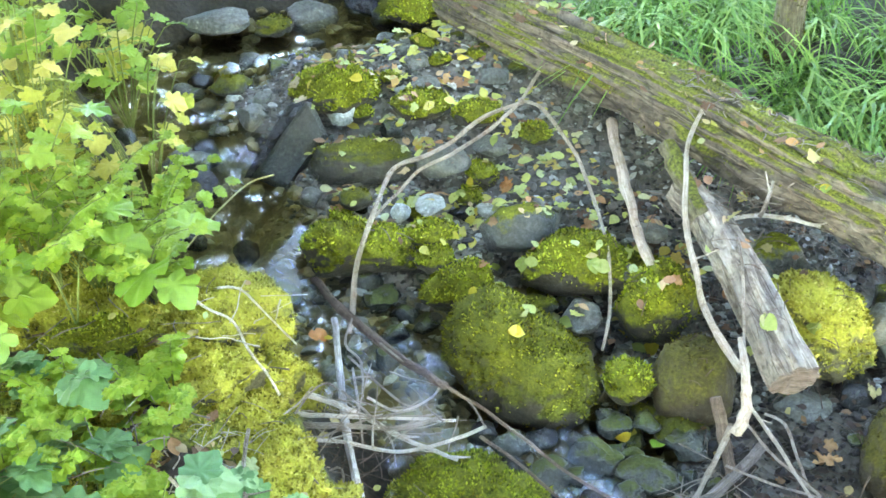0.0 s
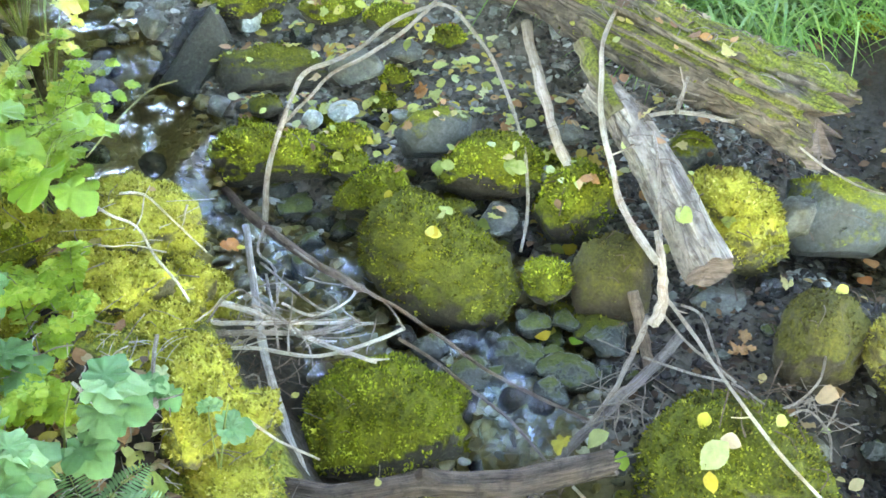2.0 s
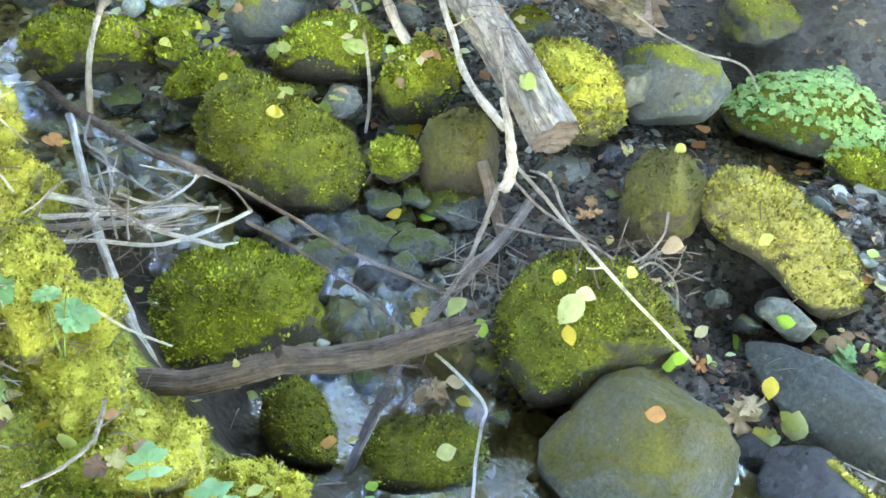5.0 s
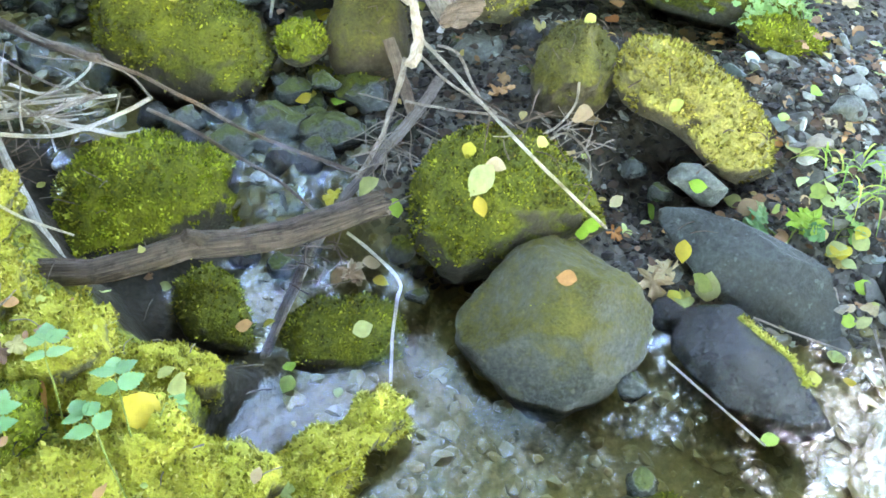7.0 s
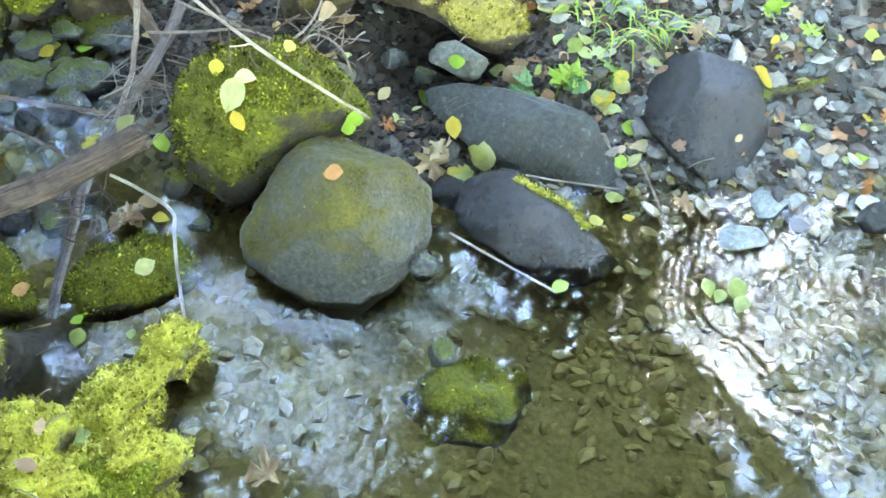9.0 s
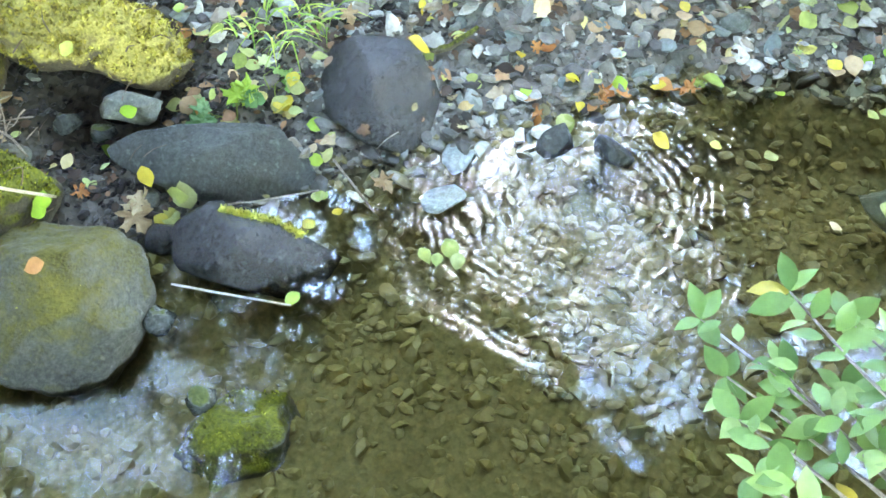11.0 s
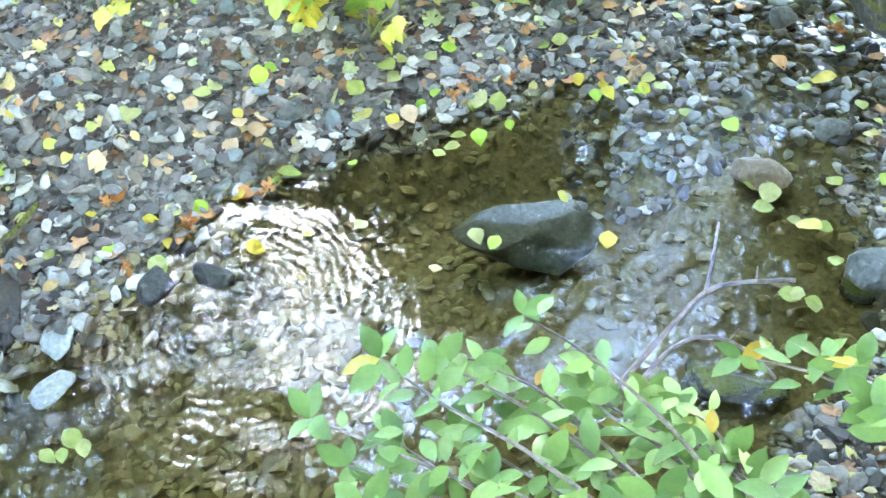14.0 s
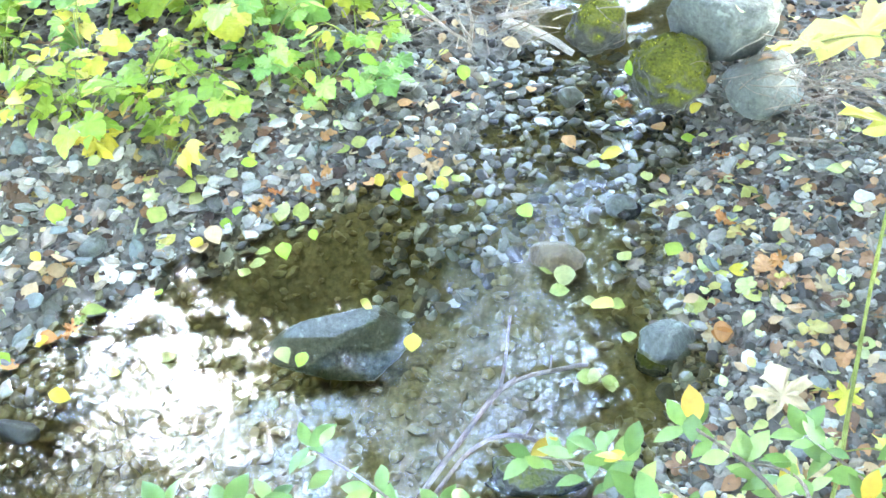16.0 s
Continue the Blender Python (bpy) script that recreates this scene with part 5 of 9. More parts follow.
# ---- wood ----
def tube(points, radii, sides=8, wobble=0.12, seed=0, cap=True):
    """A crooked round stick through the points, smoothed."""
    pts = [Vector(p) for p in points]
    fine, rad = [], []
    m = len(pts)
    for k in range(m - 1):
        p0, p1, p2, p3 = pts[max(k - 1, 0)], pts[k], pts[k + 1], pts[min(k + 2, m - 1)]
        sub = 4
        for s in range(sub + (k == m - 2)):
            t = s / sub
            q = 0.5 * ((2 * p1) + (p2 - p0) * t + (2 * p0 - 5 * p1 + 4 * p2 - p3) * t * t + (3 * p1 - p0 - 3 * p2 + p3) * t ** 3)
            g = (k + t) / (m - 1)
            r = radii[0] + (radii[1] - radii[0]) * g
            q = q + Vector((noise.noise((g * 9, seed, 0)), noise.noise((g * 9, seed, 5)), noise.noise((g * 9, seed, 9)))) * r * 0.5
            fine.append(q)
            rad.append(r * (1 + 0.22 * noise.noise((g * 14, seed, 2))))
    vs, fs, uv = [], [], []
    up = Vector((0.31, 0.2, 0.9))
    dist = 0.0
    for k, q in enumerate(fine):
        way = (fine[min(k + 1, len(fine) - 1)] - fine[max(k - 1, 0)]).normalized()
        x = way.cross(up).normalized()
        y = x.cross(way)
        if k:
            dist += (q - fine[k - 1]).length
        for s in range(sides):
            a = 2 * math.pi * s / sides
            r = rad[k] * (1 + wobble * noise.noise((math.cos(a) * 1.6 + seed, math.sin(a) * 1.6, dist * 8)))
            vs.append(q + x * (r * math.cos(a)) + y * (r * math.sin(a)))
            uv.append((dist, s / sides if s <= sides / 2 else 1 - s / sides))
    for k in range(len(fine) - 1):
        for s in range(sides):
            a, b = k * sides + s, k * sides + (s + 1) % sides
            fs.append((a, b, b + sides, a + sides))
    if cap:
        fs.append(tuple(range(sides))[::-1])
        o = (len(fine) - 1) * sides
        fs.append(tuple(o + s for s in range(sides)))
    return vs, fs, uv


STICKS = [0]


def stick(name, label, mat, r0, r1, points):
    STICKS[0] += 1
    r0, r1 = r0 * 0.78, r1 * 0.78
    vs, fs, uv = tube(points, (r0, r1), 10 if r0 > 0.012 else 7, 0.3, STICKS[0])
    ob = mesh_object(name, vs, fs, WOOD[mat], uv=uv)
    # short side shoots and snapped stubs
    rng = random.Random(STICKS[0])
    if r0 >= 0.004 and r0 < 0.015 and mat in ('pale', 'grey', 'bone'):
        for _ in range(rng.randint(1, 3)):
            k = rng.randint(1, len(points) - 1)
            a, b = Vector(points[k - 1]), Vector(points[k])
            q = a.lerp(b, rng.random())
            way = ((b - a).normalized() + Vector((rng.uniform(-1, 1), rng.uniform(-1, 1), rng.uniform(-0.2, 0.9)))).normalized()
            ln = rng.uniform(0.02, 0.07)
            v2, f2, u2 = tube([q, q + way * ln * 0.5, q + way * ln + Vector((0, 0, 0.004))], (r0 * 0.5, r0 * 0.25), 5, 0.2, STICKS[0] + k)
            mesh_object("side_shoot", v2, f2, WOOD[mat], ob, uv=u2)
    return tagged(ob, label, "stick" if r0 < 0.02 else "log")


stick("dead_branch", "pale bare dead branch arching over the boulders", "pale", .011, .008, [(-0.002, 2.005, 0.24), (0.021, 2.082, 0.36), (0.049, 2.174, 0.44), (0.092, 2.287, 0.49), (0.143, 2.471, 0.5), (0.227, 2.488, 0.52), (0.326, 2.532, 0.55), (0.442, 2.653, 0.57), (0.565, 2.704, 0.585)])
stick("dead_branch", "thin pale branch forking from the arching branch", "pale", .006, .009, [(0.08, 2.259, 0.46), (0.145, 2.346, 0.48), (0.225, 2.437, 0.51), (0.322, 2.472, 0.54), (0.451, 2.565, 0.57), (0.557, 2.713, 0.585), (0.608, 2.824, 0.59), (0.649, 2.915, 0.595)])
stick("dead_branch", "thin pale branch bending down to the gravel", "pale", .008, .006, [(0.566, 2.712, 0.585), (0.624, 2.668, 0.58), (0.66, 2.565, 0.56), (0.699, 2.446, 0.53), (0.723, 2.296, 0.48), (0.742, 2.161, 0.42), (0.738, 2.051, 0.36), (0.723, 1.962, 0.29), (0.689, 1.868, 0.25)])
stick("driftwood_stick", "thick pale barkless stick with a broken end", "palethick", .022, .018, [(0.852, 2.674, 0.52), (0.842, 2.523, 0.49), (0.841, 2.368, 0.46), (0.838, 2.182, 0.42), (0.862, 2.055, 0.37)])
stick("dead_branch", "tall crooked grey branch leaning on the rotten log", "pale", .008, .013, [(1.097, 2.475, 0.7), (1.049, 2.401, 0.68), (0.982, 2.274, 0.65), (0.938, 2.111, 0.61), (0.907, 1.979, 0.57), (0.906, 1.845, 0.52), (0.906, 1.756, 0.48), (0.92, 1.648, 0.46), (0.941, 1.545, 0.45)])
stick("dead_branch", "short pale barkless branch with a knot", "palethick", .012, .019, [(0.965, 1.632, 0.47), (0.949, 1.544, 0.45), (0.947, 1.501, 0.41), (0.925, 1.451, 0.37), (0.904, 1.429, 0.36)])
stick("dead_branch", "thin grey upright twig beside the small log", "grey", .005, .005, [(1.009, 1.873, 0.6), (0.996, 1.78, 0.58), (0.981, 1.68, 0.5), (0.952, 1.554, 0.45)])
stick("dead_branch", "straight grey twig running down to the creek", "grey", .009, .008, [(0.905, 1.458, 0.36), (0.879, 1.44, 0.28), (0.831, 1.399, 0.2), (0.769, 1.348, 0.15), (0.714, 1.305, 0.12)])
stick("driftwood_stick", "grey weathered driftwood stick wedged between boulders", "greythick", .018, .014, [(1.003, 1.474, 0.27), (0.935, 1.437, 0.22), (0.844, 1.389, 0.17), (0.752, 1.333, 0.13), (0.646, 1.247, 0.12)])
stick("driftwood_stick", "dark weathered stick standing in the creek below the log", "greythick", .014, .014, [(0.636, 1.213, 0.13), (0.588, 1.183, 0.08), (0.538, 1.129, 0.05), (0.475, 1.049, 0.02), (0.427, 1, -0.02)])
stick("dead_branch", "thin grey twig along the driftwood", "grey", .005, .005, [(0.603, 1.186, 0.12), (0.558, 1.132, 0.07), (0.496, 1.06, 0.04), (0.449, 1.018, 0)])
stick("dead_branch", "grey barkless stick leaning upright in the brush", "greypale", .012, .014, [(-0.029, 1.887, 0.39), (-0.013, 1.741, 0.35), (0.002, 1.588, 0.3), (0.024, 1.465, 0.25), (0.051, 1.366, 0.18), (0.092, 1.289, 0.1)])
stick("driftwood_stick", "dark brown broken branch lying across the creek", "brown", .017, .013, [(-0.105, 2.21, 0.28), (-0.015, 2.031, 0.3), (0.059, 1.917, 0.31), (0.157, 1.756, 0.34), (0.25, 1.62, 0.38)])
stick("dead_branch", "long thin brown twig over the running water", "brown", .006, .005, [(0.25, 1.62, 0.38), (0.346, 1.562, 0.34), (0.442, 1.49, 0.3), (0.514, 1.441, 0.26), (0.626, 1.386, 0.21), (0.766, 1.347, 0.14)])
stick("dead_branch", "thin brown twig bent towards the small fall", "brown", .006, .005, [(0.327, 1.542, 0.28), (0.412, 1.479, 0.25), (0.484, 1.421, 0.21), (0.564, 1.343, 0.18), (0.631, 1.244, 0.14)])
stick("dead_branch", "bleached thin stick in the brush pile", "bone", .007, .005, [(-0.145, 1.627, 0.31), (-0.012, 1.605, 0.31), (0.106, 1.592, 0.31), (0.271, 1.569, 0.31)])
stick("dead_branch", "bleached stick with torn white wood", "bone", .011, .006, [(-0.088, 1.654, 0.34), (-0.004, 1.627, 0.32), (0.077, 1.595, 0.29), (0.166, 1.542, 0.27), (0.27, 1.499, 0.25)])
stick("dead_branch", "grey brown stick in the brush pile", "grey", .010, .006, [(-0.101, 1.593, 0.3), (0.013, 1.58, 0.3), (0.13, 1.565, 0.3), (0.239, 1.574, 0.32)])
stick("dead_branch", "thin forked grey stick in the brush pile", "bone", .006, .006, [(-0.146, 1.538, 0.3), (-0.027, 1.546, 0.29), (0.113, 1.508, 0.28), (0.205, 1.518, 0.28), (0.287, 1.538, 0.29), (0.343, 1.555, 0.3)])
stick("dead_branch", "thin curved brown twig in the brush pile", "grey", .004, .003, [(-0.12, 1.608, 0.32), (-0.082, 1.636, 0.36), (-0.04, 1.65, 0.38), (-0.011, 1.644, 0.36)])
stick("dead_branch", "thin brown twig in the brush pile", "grey", .004, .003, [(-0.004, 1.643, 0.36), (0.104, 1.55, 0.3), (0.122, 1.478, 0.26)])
stick("dead_branch", "thin brown twig in the brush pile", "grey", .004, .003, [(0.009, 1.769, 0.36), (0.112, 1.645, 0.34), (0.175, 1.604, 0.33), (0.247, 1.64, 0.36)])
stick("dead_branch", "thin brown twig in the brush pile", "grey", .004, .004, [(0.022, 1.723, 0.36), (0.037, 1.609, 0.33), (0.045, 1.522, 0.3)])
stick("dead_branch", "thin brown twig in the brush pile", "grey", .004, .004, [(0.016, 1.92, 0.36), (0, 1.828, 0.35), (0.04, 1.766, 0.34), (0.045, 1.659, 0.32)])
stick("dead_branch", "thin brown twig in the brush pile", "bone", .005, .003, [(0.057, 1.646, 0.33), (0.134, 1.602, 0.32), (0.218, 1.615, 0.35), (0.238, 1.651, 0.37)])
stick("dead_branch", "thin brown twig in the brush pile", "grey", .004, .003, [(-0.06, 1.481, 0.24), (-0.007, 1.489, 0.25), (-0.009, 1.394, 0.2), (0.001, 1.326, 0.14)])
stick("dead_branch", "thin brown twig in the brush pile", "grey", .004, .003, [(0.091, 1.824, 0.35), (0.183, 1.719, 0.34), (0.298, 1.624, 0.33), (0.342, 1.547, 0.3)])
stick("dead_branch", "thin brown twig in the brush pile", "grey", .004, .003, [(-0.066, 1.553, 0.29), (0.054, 1.588, 0.31), (0.175, 1.594, 0.33)])
stick("dead_branch", "long straight grey twig across the boulder", "pale", .0058, .0045, [(0.967, 1.516, 0.36), (0.988, 1.402, 0.36), (0.998, 1.274, 0.37), (1.016, 1.118, 0.38), (1.067, 1.01, 0.34), (1.197, 0.962, 0.2)])
stick("dead_branch", "thin grey twig from the knot", "grey", .004, .005, [(0.993, 1.488, 0.36), (1.034, 1.46, 0.35), (1.043, 1.398, 0.32), (1.046, 1.328, 0.3)])
stick("dead_branch", "thin grey twig from the knot", "grey", .004, .005, [(0.931, 1.476, 0.37), (0.978, 1.4, 0.33), (1.019, 1.353, 0.31), (1.063, 1.284, 0.3)])
stick("dead_branch", "thin grey twig from the knot", "grey", .004, .004, [(0.888, 1.407, 0.28), (0.973, 1.335, 0.29), (1.066, 1.285, 0.29), (1.119, 1.236, 0.27)])
stick("dead_branch", "thin curved grey twig over the dark gap", "grey", .004, .004, [(1.162, 1.21, 0.25), (1.22, 1.226, 0.25), (1.257, 1.181, 0.22), (1.263, 1.146, 0.16)])
stick("dead_branch", "thin grey twig over the dark gap", "grey", .004, .004, [(1.12, 1.229, 0.25), (1.196, 1.24, 0.26), (1.275, 1.292, 0.28), (1.325, 1.386, 0.3)])
stick("dead_branch", "thin crooked whitish twig hanging into the pool", "bone", .0045, .005, [(0.669, 1.154, 0.16), (0.714, 1.086, 0.14), (0.739, 1.012, 0.13), (0.726, 0.985, 0.1), (0.695, 0.925, 0.05), (0.673, 0.865, 0.02), (0.652, 0.813, -0.01)])
stick("dead_branch", "grey twig lying on the moss", "grey", .006, .004, [(0.008, 0.97, 0.42), (-0.006, 0.909, 0.42), (-0.027, 0.873, 0.42), (-0.075, 0.832, 0.43), (-0.123, 0.81, 0.44)])
stick("dead_branch", "thin pale twig poking out of the moss", "bone", .004, .003, [(-0.006, 1.234, 0.38), (0.046, 1.227, 0.32), (0.126, 1.225, 0.25)])
stick("dead_branch", "pale stick lying behind the small log", "bone", .008, .007, [(1.052, 2.076, 0.52), (1.135, 2.071, 0.53), (1.228, 2.062, 0.52), (1.308, 2.046, 0.5)])
stick("dead_branch", "short broken branch stub on the rotten log", "grey", .010, .006, [(1.127, 2.033, 0.55), (1.148, 2.051, 0.6), (1.172, 2.099, 0.62)])
stick("dead_branch", "thin curved twig over the grey boulder", "grey", .004, .004, [(1.392, 1.836, 0.55), (1.446, 1.773, 0.52), (1.542, 1.724, 0.48), (1.674, 1.736, 0.43), (1.743, 1.744, 0.38), (1.777, 1.743, 0.32)])
stick("mossy_stump", "mossy broken stump under the rotten log", "mossy", .03, .035, [(0.927, 2.297, 0.64), (0.945, 2.188, 0.6), (0.969, 2.046, 0.55)])
stick("driftwood_stick", "dark broken stub standing at the creek", "brown", .018, .022, [(0.903, 1.572, 0.34), (0.915, 1.513, 0.27), (0.929, 1.432, 0.2)])
stick("dead_branch", "pale dry twig on the mossy bank", "bone", .005, .004, [(-0.374, 1.77, 0.6), (-0.305, 1.701, 0.59), (-0.243, 1.672, 0.57), (-0.207, 1.623, 0.52), (-0.162, 1.576, 0.48), (-0.138, 1.551, 0.44)])
stick("dead_branch", "dry twig on the mossy bank", "bone", .004, .003, [(-0.285, 1.763, 0.6), (-0.236, 1.781, 0.58), (-0.18, 1.758, 0.52), (-0.118, 1.777, 0.4)])
stick("dead_branch", "grey twig standing in the moss", "grey", .006, .006, [(-0.185, 1.386, 0.5), (-0.189, 1.308, 0.48), (-0.176, 1.21, 0.47)])
stick("dead_branch", "pale dry stalk lying on the bank", "bone", .004, .004, [(-0.292, 1.15, 0.62), (-0.245, 1.113, 0.58)])
stick("dead_branch", "thin straw stalk leaning over the upper pool", "straw", .003, .003, [(-0.426, 2.085, 0.5), (-0.359, 2.233, 0.52), (-0.277, 2.331, 0.55), (-0.205, 2.356, 0.56)])
stick("dead_branch", "dead grey branch over the pool", "grey", .008, .006, [(1.807, -0.893, 0.14), (1.919, -0.969, 0.14), (2.083, -1.078, 0.12), (2.136, -1.175, 0.1), (2.167, -1.28, 0.08)])
stick("dead_branch", "dead grey twig over the pool", "grey", .005, .004, [(2.083, -1.078, 0.12), (2.168, -1.096, 0.13), (2.274, -1.113, 0.14)])
stick("dead_branch", "dead grey twig over the pool", "grey", .006, .005, [(1.771, -0.927, 0.2), (1.904, -1.005, 0.16), (1.959, -1.089, 0.13), (1.944, -1.17, 0.1), (1.886, -1.212, 0.1)])
stick("dead_branch", "weathered grey stick in the far debris", "grey", .012, .008, [(3.214, -1.144, 0.34), (3.191, -1.239, 0.36), (3.142, -1.329, 0.4)])
stick("dead_branch", "grey stick in the far debris", "greypale", .02, .012, [(3.244, -1.16, 0.3), (3.217, -1.255, 0.28), (3.176, -1.357, 0.22)])
stick("dead_branch", "grey stick in the far debris", "grey", .008, .006, [(3.205, -1.057, 0.24), (3.196, -1.071, 0.34), (3.187, -1.061, 0.42)])
stick("dead_branch", "grey stick in the far debris", "grey", .008, .006, [(3.276, -0.921, 0.36), (3.24, -0.996, 0.3), (3.218, -1.058, 0.26)])
stick("dead_branch", "brown twig in the debris beside the stones", "grey", .006, .005, [(2.948, -1.911, 0.26), (2.886, -1.997, 0.26), (2.835, -2.104, 0.34)])
stick("dead_branch", "brown twig in the debris beside the stones", "grey", .006, .005, [(2.923, -1.941, 0.22), (2.888, -2.033, 0.3), (2.813, -2.137, 0.3)])
stick("dead_branch", "brown twig in the debris beside the stones", "grey", .005, .005, [(2.904, -1.913, 0.18), (2.887, -2.02, 0.22), (2.8, -2.119, 0.24)])
stick("dead_branch", "brown twig in the debris beside the stones", "grey", .007, .005, [(2.825, -1.884, 0.14), (2.803, -1.967, 0.14), (2.799, -2.039, 0.14)])
stick("dead_branch", "mossy brown stick on the gravel", "mossy", .014, .010, [(2.139, 0.643, 0.06), (2.175, 0.59, 0.08), (2.26, 0.555, 0.1)])
stick("dead_branch", "thin brown twig beside the dark boulder", "grey", .004, .003, [(1.677, 0.589, 0.1), (1.647, 0.505, 0.08), (1.629, 0.439, 0.05)])
stick("dead_branch", "thin twig along the flat slab", "grey", .003, .003, [(1.426, 0.691, 0.12), (1.484, 0.627, 0.12), (1.582, 0.557, 0.1)])
stick("dead_branch", "thin straight stalk touching the water", "bone", .003, .003, [(1.201, 0.66, 0.1), (1.262, 0.57, 0.06), (1.339, 0.459, 0.01)])


def big_log(name, label, mat, points, r0, r1, sides, ridges, seed, end_mat='end', jag=0.8):
    """A weathered trunk with split ridges along its grain and a broken end."""
    pts = [Vector(p) for p in points]
    n = 110
    vs, fs, uv = [], [], []
    total = sum((b - a).length for a, b in zip(pts[:-1], pts[1:]))
    for k in range(n + 1):
        g = k / n * (len(pts) - 1)
        i = min(int(g), len(pts) - 2)
        q = pts[i].lerp(pts[i + 1], g - i)
        way = (pts[i + 1] - pts[i]).normalized()
        x = way.cross(Vector((0, 0, 1))).normalized()
        y = x.cross(way)
        r = r0 + (r1 - r0) * k / n
        for s in range(sides):
            a = 2 * math.pi * s / sides
            ca, sa = math.cos(a), math.sin(a)
            d = 1 + ridges * noise.noise((ca * 5 + seed, sa * 5, k / n * total * 1.2)) + 0.7 * ridges * noise.noise((ca * 14, sa * 14 + seed, k / n * total * 2.5)) + 0.3 * ridges * noise.noise((ca * 6, sa * 6, k / n * total * 14)) + (0.14 if jag < 0.3 else 0.09) * noise.noise((ca * 2.4 + seed, sa * 2.4, k / n * total * 13))
            d -= ridges * 0.9 * max(0.0, 0.16 - abs(noise.noise((ca * 7 + seed, sa * 7, k / n * total * 0.9))))
            w = way * (r * jag * noise.noise((ca * 4, sa * 4, seed + 3)) * (max(0, k / n - 0.93) / 0.07 - max(0, 0.04 - k / n) / 0.04))
            vs.append(q + x * (r * d * ca) + y * (r * d * sa) + w)
            uv.append((k / n * total, s / sides if s <= sides / 2 else 1 - s / sides))
    for k in range(n):
        for s in range(sides):
            a, b = k * sides + s, k * sides + (s + 1) % sides
            fs.append((a, b, b + sides, a + sides))
    ob = mesh_object(name, vs, fs, WOOD[mat], uv=uv)
    add_solid([tuple(v) for v in vs], fs)
    tagged(ob, label, "log")
    for end, k in (("far_end", 0), ("broken_end", n)):
        ring = [vs[k * sides + s] for s in range(sides)]
        mid = sum(ring, Vector()) / sides
        way = (pts[-1] - pts[-2]).normalized() if k else (pts[0] - pts[1]).normalized()
        ev = [mid - way * r1 * 0.3] + [mid.lerp(q, 0.55) - way * r1 * (0.15 + 0.1 * noise.noise(q * 30)) for q in ring] + ring
        ef = [(0, 1 + s, 1 + (s + 1) % sides) for s in range(sides)] + [(1 + s, 1 + sides + s, 1 + sides + (s + 1) % sides, 1 + (s + 1) % sides) for s in range(sides)]
        mesh_object(end, ev, ef, WOOD[end_mat], ob, uv=[(q.x * 2, q.z * 2) for q in ev])
    return ob, vs, fs


LOG, lv, lf = big_log("fallen_log", "large rotten grey log with moss lying across the creek bank", 'rotten',
                      [(-0.35, 4.6, 0.82), (0.48, 3.31, 0.67), (0.97, 2.67, 0.63), (1.3, 2.17, 0.59), (1.52, 1.93, 0.55)], 0.098, 0.112, 110, 0.3, 2)
tufts("moss", lv, lf, 0.8, 20000, 'd', 0.008, LOG, np.random.default_rng(5))
SMALL, sv, sf = big_log("short_log", "short grey bark-covered log with a sawn end", 'bark',
                        [(0.96, 2.2, 0.545), (1.0, 2.06, 0.525), (1.04, 1.88, 0.48), (1.085, 1.56, 0.39)], 0.05, 0.06, 48, 0.13, 7, jag=0.1)


NEAR_LOG, nv, nf = big_log("fallen_log", "dark weathered log lying across the creek with a broken pale end", 'log',
                           [(0.052, 1.194, 0.2), (0.145, 1.16, 0.205), (0.246, 1.161, 0.21), (0.339, 1.162, 0.22), (0.441, 1.141, 0.22), (0.536, 1.135, 0.22), (0.651, 1.149, 0.22), (0.755, 1.164, 0.22)],
                           0.026, 0.025, 36, 0.4, 13, 'end', 0.7)
kv, kf, ku = tube([(0.372, 1.15, 0.22), (0.348, 1.153, 0.245), (0.33, 1.154, 0.255)], (0.02, 0.014), 10, 0.3, 3)
mesh_object("knot", kv, kf, WOOD['log'], NEAR_LOG, uv=ku, label="short cut side branch")


# ---- a small tree behind the log ----
def trunk(label, points, r0, r1, mat='mossy'):
    vs, fs, uv = tube(points, (r0, r1), 16, 0.4, 11)
    ob = mesh_object("slender_tree", vs, fs, WOOD[mat], uv=uv)
    add_solid([tuple(v) for v in vs], fs)
    tufts("moss", vs, fs, -0.6, 6000, 'd', 0.012, ob, np.random.default_rng(9))
    return tagged(ob, label, "tree")


